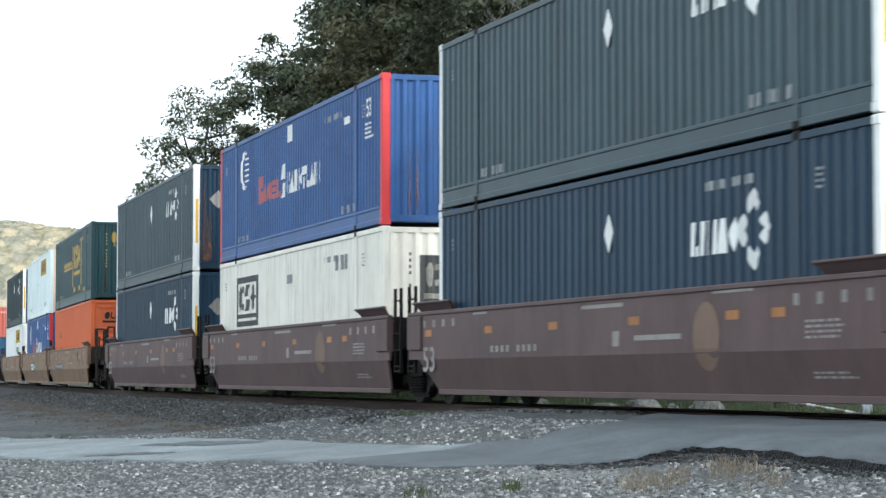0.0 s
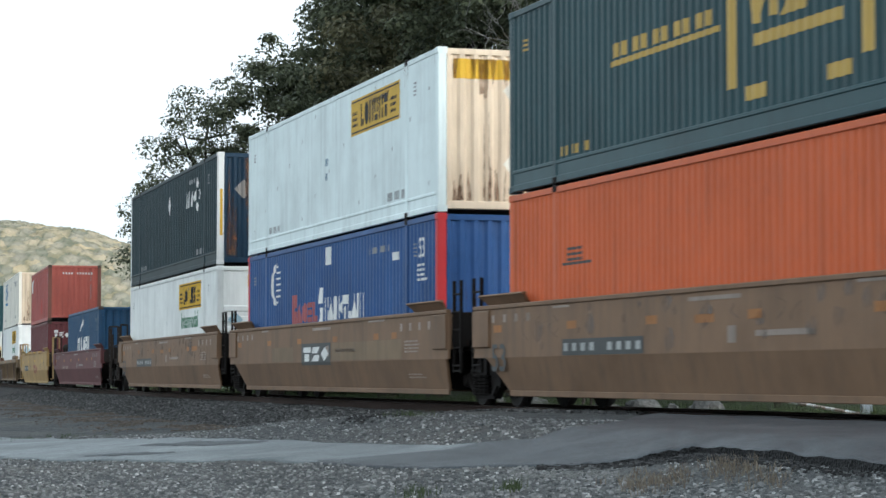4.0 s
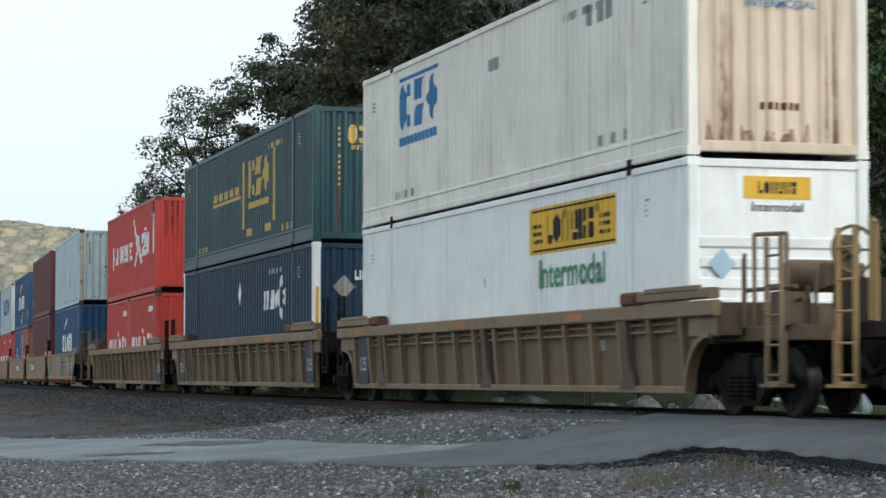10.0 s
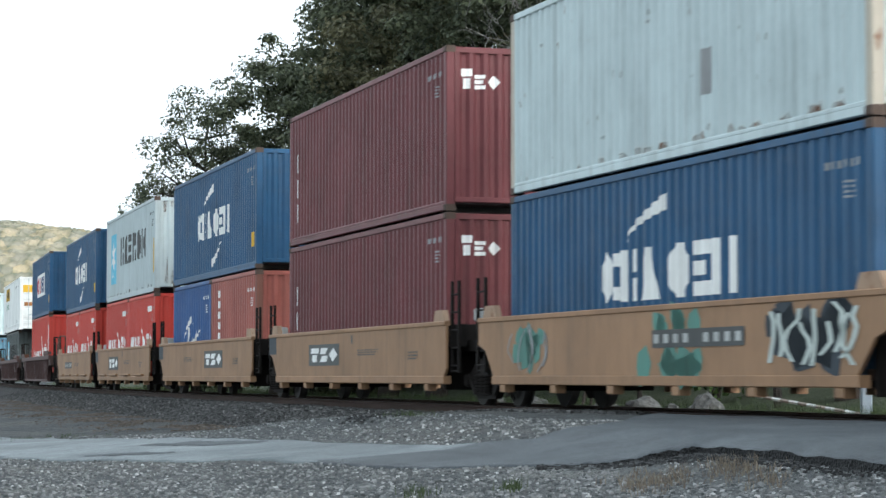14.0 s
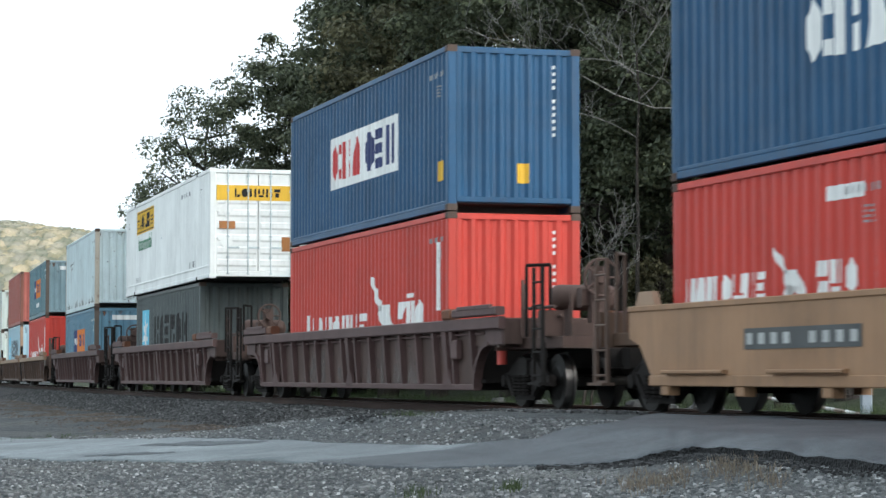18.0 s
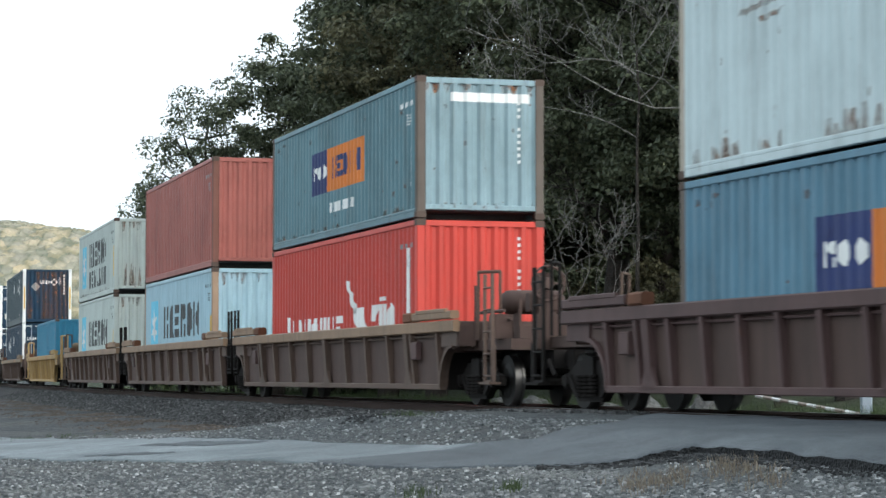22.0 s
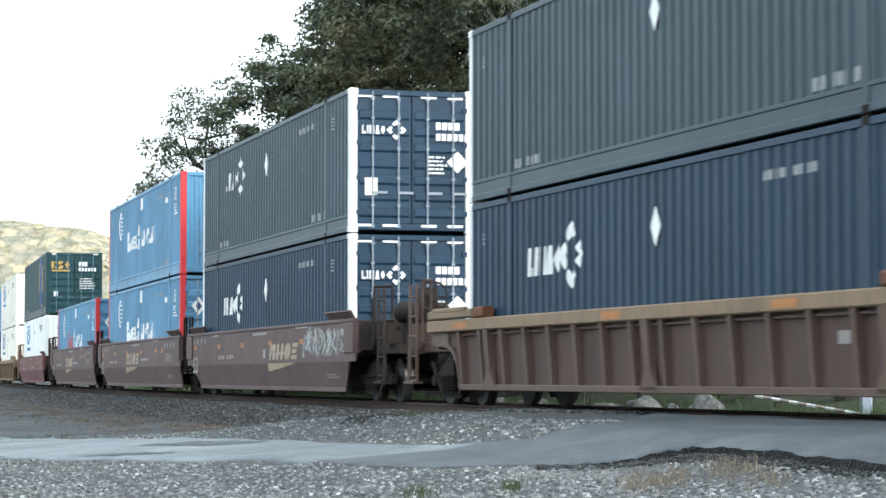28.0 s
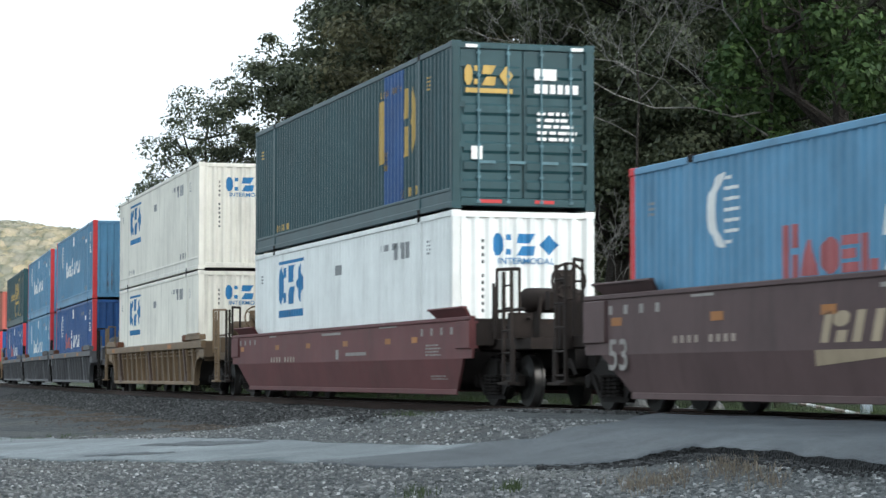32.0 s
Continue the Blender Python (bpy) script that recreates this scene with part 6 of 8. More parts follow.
def ribbed_car(L, colour, label, front_free, rear_free, s0, web=None, chord=None, top=1.44, count=16):
    """A well car with upright posts along its sides."""
    car = thing("well_car", label, "rail car", "well cars of the train")
    m, mw, mc = P(colour), P(web or colour), P(chord or colour)
    for sgn in (-1, 1):
        y = sgn
        fa, ra = (L / 2 - 8.25 if front_free else 0.6), L / 2 - 8.25
        fb, rb = fa - 0.02, ra - 0.02
        # web colour is darker than the posts, with the recess's shade painted in
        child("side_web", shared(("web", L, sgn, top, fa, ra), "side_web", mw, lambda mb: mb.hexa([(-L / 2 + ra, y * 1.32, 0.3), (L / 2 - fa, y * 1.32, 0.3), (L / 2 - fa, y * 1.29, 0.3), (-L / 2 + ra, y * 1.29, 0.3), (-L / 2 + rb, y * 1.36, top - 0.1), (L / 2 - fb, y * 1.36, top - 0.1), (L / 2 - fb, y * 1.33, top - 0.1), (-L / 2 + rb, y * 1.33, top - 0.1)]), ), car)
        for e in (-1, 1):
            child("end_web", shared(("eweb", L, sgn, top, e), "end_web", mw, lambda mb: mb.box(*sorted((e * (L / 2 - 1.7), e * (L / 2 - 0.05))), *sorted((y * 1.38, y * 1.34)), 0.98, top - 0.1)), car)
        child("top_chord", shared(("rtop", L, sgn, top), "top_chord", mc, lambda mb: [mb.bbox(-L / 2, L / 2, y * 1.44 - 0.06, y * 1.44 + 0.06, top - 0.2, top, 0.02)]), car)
        for dz in (0.27, 0.37) if colour in ("car_gold", "car_yellow") else (0.26,):
            child("brace_rod", shared(("rodbar", L, sgn, top, dz), "brace_rod", m, lambda mb: mb.cyl((-L / 2 + 4 * dz, y * 1.40, top - dz), (L / 2 - 4 * dz, y * 1.40, top - dz), 0.02, n=6)), car)
        child("bottom_chord", shared(("rbot", L, sgn, fa, ra), "bottom_chord", m, lambda mb: mb.bbox(-L / 2 + ra, L / 2 - fa, y * 1.36 - 0.06, y * 1.36 + 0.06, 0.26, 0.36)), car)
        for x in np.linspace(-L / 2 + ra + 0.1, L / 2 - fa - 0.1, count):
            child("post", shared(("rpost", sgn, top), "post", m, lambda mb: mb.hexa([(-0.05, y * 1.40, 0.34), (0.05, y * 1.40, 0.34), (0.05, y * 1.31, 0.34), (-0.05, y * 1.31, 0.34), (-0.06, y * 1.48, top - 0.18), (0.06, y * 1.48, top - 0.18), (0.06, y * 1.34, top - 0.18), (-0.06, y * 1.34, top - 0.18)]), ), car, "", Matrix.Translation((x, 0, 0)))
        for x in (-L / 2 + 3.1, 0.0, L / 2 - 3.1):
            child("main_post", shared(("mpost", sgn, top), "main_post", P("car_web") if colour in ("car_gold", "car_mud") else m, lambda mb: [mb.hexa([(-0.1, y * 1.41, 0.3), (0.1, y * 1.41, 0.3), (0.1, y * 1.31, 0.3), (-0.1, y * 1.31, 0.3), (-0.11, y * 1.49, top - 0.19), (0.11, y * 1.49, top - 0.19), (0.11, y * 1.34, top - 0.19), (-0.11, y * 1.34, top - 0.19)]), mb.prism([(-0.3, 0.3), (0.3, 0.3), (0.1, 0.62), (-0.1, 0.62)], 1, *sorted((y * 1.37, y * 1.42)))]), car, "", Matrix.Translation((x, 0, 0)))
        for ex in (-1, 1):
            xl = ex * (L / 2 - 2.85)
            child("container_lock", shared(("lock", sgn), "container_lock", P("mark_rust"), lambda mb: mb.bbox(-0.24, 0.24, y * 1.42 - 0.1, y * 1.42 + 0.1, 0.0, 0.18, 0.03)), car, "rusty container lock", Matrix.Translation((xl, 0, top)))
            a, b = sorted((ex * (L / 2 - 2.5), ex * (L / 2 - 0.1)))
            child("corner_guide", shared(("rguide", L, sgn, ex, top), "corner_guide", mc, lambda mb: [mb.bbox(a, b, y * 1.44 - 0.08, y * 1.44 + 0.08, top + 0.02, top + 0.16, 0.02), mb.bbox(a + 0.3, b - 0.3, y * 1.5 - 0.03, y * 1.5 + 0.03, top + 0.13, top + 0.2)]), car)
            xx = ex * (L / 2 - 0.5)
            child("end_plate", shared(("eplate", L, sgn, ex, top), "end_plate", m, lambda mb: mb.prism([(xx - 0.45, 1.0), (xx + 0.45, 1.0), (xx + 0.45, top - 0.2), (xx - 0.45, top - 0.2)] if True else [], 1, *sorted((y * 1.36, y * 1.42)))), car)
            if ex > 0 and not front_free:
                continue
            xs = L / 2 - (fa if ex > 0 else ra)

            def bow(d):
                return [(ex * (xs + 0.75 * (1 - math.cos(w)) - d * math.cos(w)), 0.3 + (0.68 + d) * math.sin(w)) for w in (math.pi / 2 * i / 7 for i in range(8))]

            def arch(mb):
                mb.prism(bow(0.0) + bow(0.07)[::-1], 1, *sorted((y * 1.28, y * 1.43)))
            child("arch_plate", shared(("arch", L, sgn, ex, xs), "arch_plate", m, arch), car)

            def gusset(mb):
                mb.prism(bow(0.0) + [(ex * (xs + 0.75), 1.02), (ex * xs, 1.02)], 1, *sorted((y * 1.33, y * 1.36)))
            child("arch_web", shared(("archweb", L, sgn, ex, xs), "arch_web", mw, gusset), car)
    common_ends(car, L, P("car_end") if colour in ("car_dark", "car_grey") else m, m, front_free, rear_free, top, mw)
    return car


def flat_car(L, colour, label, front_free, rear_free, s0, rails=True, top=1.40):
    """A short well car with plain flat side plates and a ledge low down."""
    car = thing("well_car", label, "rail car", "well cars of the train")
    m = P(colour)
    SIDE[car.name] = (0.24, 0.84, False)
    for sgn in (-1, 1):
        y = sgn
        child("side_plate", shared(("fslab", L, sgn, top, front_free), "side_plate", m, lambda mb: mb.prism([(-L / 2 + 0.75, 0.5)] + ([(L / 2 - 0.75, 0.5), (L / 2 - 0.35, 0.9), (L / 2, 1.0)] if front_free else [(L / 2 - 0.12, 0.5), (L / 2, 0.62)]) + [(L / 2, top), (-L / 2, top), (-L / 2, 1.0), (-L / 2 + 0.35, 0.9)], 1, *sorted((y * 1.44, y * 1.48)))), car)
        child("bottom_chord", shared(("fbot", L, sgn, front_free), "bottom_chord", m, lambda mb: mb.bbox(-L / 2 + 0.7, L / 2 - (0.7 if front_free else 0.12), y * 1.42 - 0.07, y * 1.42 + 0.07, 0.36, 0.5)), car)
        child("top_chord", shared(("ftop", L, sgn, top), "top_chord", m, lambda mb: mb.bbox(-L / 2, L / 2, y * 1.45 - 0.05, y * 1.45 + 0.05, top - 0.05, top + 0.03)), car)
        if rails:
            for x in np.linspace(-L / 2 + 2.2, L / 2 - 2.2, 4):
                child("step_rail", shared(("frail", sgn), "step_rail", m, lambda mb: mb.bbox(-0.95, 0.95, y * 1.52 - 0.04, y * 1.52 + 0.04, 0.52, 0.57)), car, "", Matrix.Translation((x, 0, 0)))
        for x in np.linspace(-L / 2 + 1.2, L / 2 - 1.2, 6):
            child("foot", shared(("ffoot", sgn), "foot", m, lambda mb: mb.bbox(-0.12, 0.12, y * 1.40 - 0.08, y * 1.40 + 0.08, 0.24, 0.36)), car, "", Matrix.Translation((x, 0, 0)))
        for ex in (-1, 1):
            xx = ex * (L / 2 - 0.5)
            child("corner_guide", shared(("fguide", L, sgn, ex), "corner_guide", P("post_rust"), lambda mb: mb.prism([(xx - 0.35, top), (xx + 0.35, top), (xx + 0.22, top + 0.22), (xx - 0.22, top + 0.22)], 1, *sorted((y * 1.36, y * 1.46)))), car)
    if not front_free:
        part("valve_cover", MB().bbox(L / 2 + 0.05, L / 2 + 0.4, -1.0, -0.7, top + 0.02, top + 0.24, 0.03), P("mark_pale"), car, "pale square valve cover")
        part("cover_bracket", MB().box(L / 2 + 0.12, L / 2 + 0.32, -0.92, -0.78, 1.1, top + 0.02), P("car_end"), car)
    common_ends(car, L, P("car_web"), m, front_free, rear_free, top, P("brake_rust"))
    return car


# ---- the train, from its head: place along the train, style of car, boxes in it ----
def brown_marks(car, L, big=None, tint="mark_white"):
    w = P("mark_dull" if tint == "mark_white" else tint)
    e = L / 2
    k = -1
    pl = [rect(-e + 0.9 + 0.55 * i, -e + 1.04 + 0.55 * i, 1.5, 1.64) for i in range(4)] + [rect(e - 3.0 + 0.6 * i, e - 2.86 + 0.6 * i, 1.46, 1.62) for i in range(4)]
    pl += bars(e - 2.7, e - 1.7, 1.02, 1.3, 4) + [rect(1.4, 3.0, 1.08, 1.16), rect(-0.6, 1.0, 1.62, 1.68), rect(4.0, 5.2, 1.7, 1.74), rect(-5.6, -4.9, 1.68, 1.72), rect(0.6, 0.85, 1.0, 1.24)]
    for q in bars(e - 2.6, e - 1.5, 0.5, 0.62, 2):
        pl.append(q)
    car_mark(car, "small_print", w, pl)
    for x in (-e + 1.0, -5.0, -2.0, 1.2, 4.4, e - 3.6):
        car_mark(car, "reflector", P("mark_amber"), [rect(x, x + 0.38, 1.32, 1.45)])
    if big:
        lettering("53", 0.60, w if tint == "mark_white" else P("mark_charcoal"), car, pose(-e + 1.25, -1.49, 0.76, 90, 0, 0) @ Matrix.Diagonal((1.25, 1, 1, 1)))


def mark_numbers(car, u0, u1, v0, v1, fg="mark_dull", plate=None, y=-1.482):
    if plate:
        car_mark(car, "number_plate", P(plate), [rect(u0, u1, v0, v1)], y)
    n = 9
    w = (u1 - u0) / n
    car_mark(car, "stencil", P(fg), [rect(u0 + (i + 0.22) * w, u0 + (i + 0.72) * w, v0 + 0.07, v1 - 0.07) for i in range(n) if i != 4], y - 0.004)


def plate_logo(car, u0, u1, v0, v1, y=-1.482, fg="mark_white", plate="mark_charcoal"):
    if plate:
        car_mark(car, "logo_plate", P(plate), split_fold(rect(u0, u1, v0, v1)) if y == -1.482 else [rect(u0, u1, v0, v1)], y)
    qs = blocks(u0 + 0.12, u1 - 0.12, v0 + 0.09, v1 - 0.09, "table steps cross", 0.05, 0.14)
    if y == -1.482:
        qs = [r for q in qs for r in (split_fold(q) if len(q) == 4 and abs(q[0][0] - q[3][0]) < 1e-6 else [q])]
    car_mark(car, "logo", P(fg), qs, y - 0.004)


def posts_marks(car, L, top, dark=False):
    """Small plates hung between the posts."""
    car_mark(car, "plate", P("mark_charcoal"), [rect(-L / 2 + 2.6, -L / 2 + 2.95, 0.95, 1.2)], -1.345)
    if dark:
        for x in (-L / 2 + 2.15, L / 2 - 2.75):
            part("side_box", MB().bbox(x, x + 0.34, -1.46, -1.36, 0.78, 1.1, 0.02), P("car_dark"), car)
    else:
        car_mark(car, "plate", P("mark_dull"), [rect(L / 2 - 4.4, L / 2 - 4.1, 0.85, 1.0)], -1.345)
    for x in (-L / 2 + 1.5, -1.5, 4.0) if not dark else ():
        car_mark(car, "reflector", P("mark_amber"), [rect(x, x + 0.7, top - 0.16, top - 0.05)], -1.502)


def slab_art(kind, car, L):
    if kind == "brown_oval":
        brown_marks(car, L, True)
        car_mark(car, "emblem", P("emblem_tan"), [[(3.8 + 0.42 * math.cos(a), 1.1 + 0.5 * math.sin(a)) for a in (math.pi * i / 9 for i in range(-4, 14)) if math.sin(a) > -0.45], [(3.8 + 0.42 * math.cos(a), 1.1 + 0.5 * math.sin(a)) for a in (math.pi * i / 9 for i in range(9, 19)) if math.sin(a) <= -0.3]], label="faded tan oval emblem")
        mark_numbers(car, -4.75, -2.45, 0.9, 1.16)
    elif kind == "brown_word":
        brown_marks(car, L, True)
        car_mark(car, "logo", P("mark_tan"), blocks(-2.1, 0.9, 0.96, 1.36, "arch twin disc comb", 0.14) + [[(-2.2, 0.66), (-0.6, 0.76), (-0.6, 0.87), (-2.15, 0.87)], [(-0.6, 0.76), (0.75, 0.87), (-0.6, 0.87)]])
        mark_numbers(car, -6.2, -4.2, 0.95, 1.2, "mark_faint")
    elif kind == "brown_graffiti":
        brown_marks(car, L, True)
        car_mark(car, "logo", P("mark_tan"), blocks(1.2, 4.2, 0.96, 1.36, "arch twin disc comb", 0.14) + [[(1.1, 0.66), (2.7, 0.76), (2.7, 0.87), (1.15, 0.87)], [(2.7, 0.76), (4.05, 0.87), (2.7, 0.87)]])
        car_mark(car, "graffiti", PAINT["white_stain"], blotches(4.8, 8.6, 1.12, 1.6, 5, 40, 0.2), label="dense pale graffiti")
        car_mark(car, "graffiti", P("pale_grey"), scrawl(4.8, 8.7, 1.05, 1.68, 5, 14, 0.03), -1.485)
        mark_numbers(car, -4.9, -2.9, 0.95, 1.2, "mark_faint")
    elif kind == "tan_plate":
        brown_marks(car, L, False, "mark_faint")
        plate_logo(car, -1.6, 1.0, 0.8, 1.32)
        car_mark(car, "patch", P("car_gold"), [rect(-4.5, -2.4, 0.9, 1.25)])
        car_mark(car, "patch", P("car_gold"), [rect(1.1, 6.4, 0.9, 1.3)])
    elif kind == "tan_number":
        brown_marks(car, L, True, "mark_faint")
        mark_numbers(car, -5.2, -2.1, 0.88, 1.15, "mark_pale", "mark_charcoal")
        car_mark(car, "graffiti", PAINT["chalk_stain"], blotches(-7.5, 7.5, 1.0, 1.66, 8, 34, 0.16) + scrawl(-6.8, -5.2, 1.15, 1.6, 4, 5) + scrawl(0.6, 2.6, 1.25, 1.6, 6, 4) + scrawl(6.2, 7.6, 1.1, 1.5, 9, 5), label="faint chalky graffiti")
        car_mark(car, "patch", P("mark_amber"), [rect(-0.4, 0.2, 1.3, 1.42), rect(5.2, 5.7, 1.3, 1.45)])
    elif kind == "red":
        brown_marks(car, L, False)
        mark_numbers(car, -5.5, -3.0, 0.9, 1.18, "mark_faint")
    elif kind == "yellow":
        mark_numbers(car, -6.6, -3.7, 0.85, 1.15, "mark_pale", "mark_charcoal")
        plate_logo(car, 0.2, 3.0, 0.62, 1.25, fg="mark_brick", plate=None)
        car_mark(car, "small_print", P("mark_charcoal"), bars(-2.5, -1.9, 1.0, 1.2, 3) + bars(5.0, 5.5, 0.95, 1.25, 3) + bars(7.0, 7.6, 1.1, 1.4, 4))
        for x in (-8, -4, 1, 6):
            car_mark(car, "reflector", P("mark_yellow"), [rect(x, x + 0.45, 1.3, 1.42)])
    elif kind == "flat_plate":
        plate_logo(car, 0.6, 3.2, 0.8, 1.32, -1.484)
        car_mark(car, "small_print", P("mark_charcoal"), bars(-2.6, -1.0, 1.02, 1.18, 3) + bars(4.6, 5.4, 0.9, 1.1, 3), -1.482)
        car_mark(car, "slate_panel", P("slate_panel"), [rect(-L / 2 + 0.03, -L / 2 + 0.75, 1.12, 1.58)], -1.482)
    elif kind == "flat_plate_left":
        plate_logo(car, -3.05, -0.45, 0.8, 1.32, -1.484)
        car_mark(car, "small_print", P("mark_charcoal"), bars(1.0, 2.6, 1.02, 1.18, 3) + bars(4.6, 5.4, 0.9, 1.1, 3) + [rect(0.5, 0.62, 1.3, 1.5)], -1.482)
        car_mark(car, "slate_panel", P("slate_panel"), [rect(-L / 2 + 0.03, -L / 2 + 0.75, 1.12, 1.58)], -1.482)
    elif kind == "flat_number":
        mark_numbers(car, -3.3, -0.3, 0.92, 1.22, "mark_pale", "mark_charcoal", -1.484)
        car_mark(car, "small_print", P("mark_charcoal"), bars(1.0, 2.6, 1.02, 1.18, 3), -1.482)
    elif kind == "flat_graffiti":
        mark_numbers(car, 0.4, 3.3, 0.98, 1.26, "mark_pale", "mark_charcoal", -1.487)
        car_mark(car, "graffiti", P("mark_teal"), blotches(-5.1, -3.9, 0.75, 1.3, 5, 9, 0.3) + blotches(-0.1, 2.4, 0.62, 0.82, 6, 12, 0.26) + blotches(0.2, 2.0, 1.25, 1.45, 7, 8, 0.22), -1.482, "teal and white graffiti")
        car_mark(car, "graffiti", P("mark_grey"), scrawl(-5.3, -3.7, 0.6, 1.5, 12, 6, 0.025), -1.486)
        car_mark(car, "graffiti", P("slate_panel"), blotches(4.0, 6.1, 0.75, 1.4, 3, 22, 0.34), -1.4835)
        car_mark(car, "graffiti", P("pale_grey"), scrawl(3.9, 6.3, 0.56, 1.55, 3, 9, 0.06), -1.488)


def build_boxes(kind):
    """The boxes of one level: (offset along the car, box) pairs."""
    one = {
        "navy": lambda: deep_blue_box(2.85), "navy_up": lambda: deep_blue_box(2.9, True), "slate_up": lambda: deep_blue_box(2.9, True, slate=True),
        "navy_doors_left": lambda: deep_blue_box(-5.2, False, True), "navy_doors_left_up": lambda: deep_blue_box(-5.1, True, True),
        "stack_blue": lambda: stack_blue_box("blue"), "stack_sky": lambda: stack_blue_box("sky_blue", False),
        "stack_sky_doors": lambda: stack_blue_box("sky_blue", False, True), "stack_sky_red_doors": lambda: stack_blue_box("sky_blue", True, True),
        "boxed_white": lambda: rail_white_box("cream", boxed=True), "rail_white_rusty": lambda: rail_white_box("cream", "mark_blue", "rusty_white", rusty=True),
        "rail_white": lambda: rail_white_box("white", "mark_blue"), "rail_cream": lambda: rail_white_box("cream", "mark_blue"),
        "rail_green": lambda: rail_green_box(), "rail_green_doors": lambda: rail_green_box(True),
        "parcel": lambda: parcel_white_box(1.8), "parcel_left_doors": lambda: parcel_white_box(-5.65, "doors_dark"), "parcel_smooth": lambda: parcel_white_box(1.9, "corrugated", True),
        "orange": hauler_orange_box,
        "sea_blue": lambda: sea_blue_box(STD, lower_swoosh=False), "sea_blue_hc": lambda: sea_blue_box(HC, lower_swoosh=False), "sea_blue_up": lambda: sea_blue_box(HC), "sea_blue_boxed": lambda: sea_blue_box(HC, True),
        "red40": lambda: sea_red_box(FT40, HC), "red40_up": lambda: sea_red_box(FT40, HC, high=1.22), "maroon_std": lambda: maroon_box(STD), "maroon_hc": lambda: maroon_box(HC),
        "salmon_std": lambda: salmon_box(),
        "old_white": lambda: plain_sea_box("weathered white sea container with rust stains", "old_white", HC, mark="mark_grey", seed=2),
        "old_white_rust": lambda: plain_sea_box("pale sea container with rust streaks along its foot", "old_white", HC, mark="mark_grey", seed=8),
        "brick_hc": lambda: plain_sea_box("brick red corrugated sea container", "brick", HC, mark="mark_grey", seed=3),
        "grey_star": lambda: sea_grey_box("grey", HC), "dark_star": lambda: sea_grey_box("dark_grey", STD), "ice_star": lambda: sea_grey_box("ice_blue", HC),
        "pale_star": lambda: sea_grey_box("pale_grey", HC), "pale_star_two": lambda: sea_grey_box("pale_grey", STD, True),
        "two_tone_blue": lambda: two_tone_sign_box("steel_blue"), "two_tone_teal": lambda: two_tone_sign_box("teal_grey"),
        "azure_std": lambda: plain_sea_box("plain bright blue sea container", "azure", STD, mark="mark_grey", seed=5),
    }
    if kind == "reds20":
        return [(-3.06, sea_red_box(FT20, STD)), (3.06, sea_red_box(FT20, STD))]
    if kind == "mixed20":
        a = plain_sea_box("blue twenty foot sea container with white script strokes", "blue", STD, FT20, mark="mark_white", seed=5)
        paint_on("script", P("mark_white"), swoosh(-1.2, 0.0, 1.1, 1.7) + swoosh(-0.2, 1.3, 0.95, 1.3, True) + [rect(-0.6, -0.5, 0.9, 1.4, 0.1), rect(0.1, 0.2, 1.0, 1.55, 0.1), rect(0.6, 0.7, 0.95, 1.3, 0.1)], a)
        b = plain_sea_box("brick red twenty foot sea container", "brick", STD, FT20, mark="mark_white", seed=6)
        paint_on("logo", P("mark_white"), [rect(-2.05, -1.82 + 0.05 * (i % 2), 0.45 + 0.27 * i, 0.63 + 0.27 * i) for i in range(7)], b)
        return [(-3.06, a), (3.06, b)]
    return [(0.0, one[kind]())]


def salmon_box():
    # the end's lighter red stands in for stronger light than on the sides
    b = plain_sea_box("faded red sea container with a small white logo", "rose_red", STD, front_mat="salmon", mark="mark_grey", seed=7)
    paint_on("logo", P("mark_white"), [[(-5.65, 1.65), (-5.3, 1.65), (-5.2, 2.25), (-5.6, 2.25)], [(-5.2, 1.62), (-4.75, 1.62), (-4.7, 2.3), (-4.95, 2.3)]], b)
    paint_on("patch", P("red"), [rect(1.2, 2.0, 0.45, 1.15)], b, "side", "patch of fresher red paint")
    paint_on("stencil", P("mark_white"), [rect(-0.55 + 0.13 * i, -0.49 + 0.13 * i, 2.16, 2.26) for i in range(11) if i != 4], b, "end")
    return b


H_OF = {"sea_blue": STD, "maroon_std": STD, "salmon_std": STD, "dark_star": STD, "pale_star_two": STD, "two_tone_blue": STD, "two_tone_teal": STD, "azure_std": STD, "reds20": STD, "mixed20": STD}

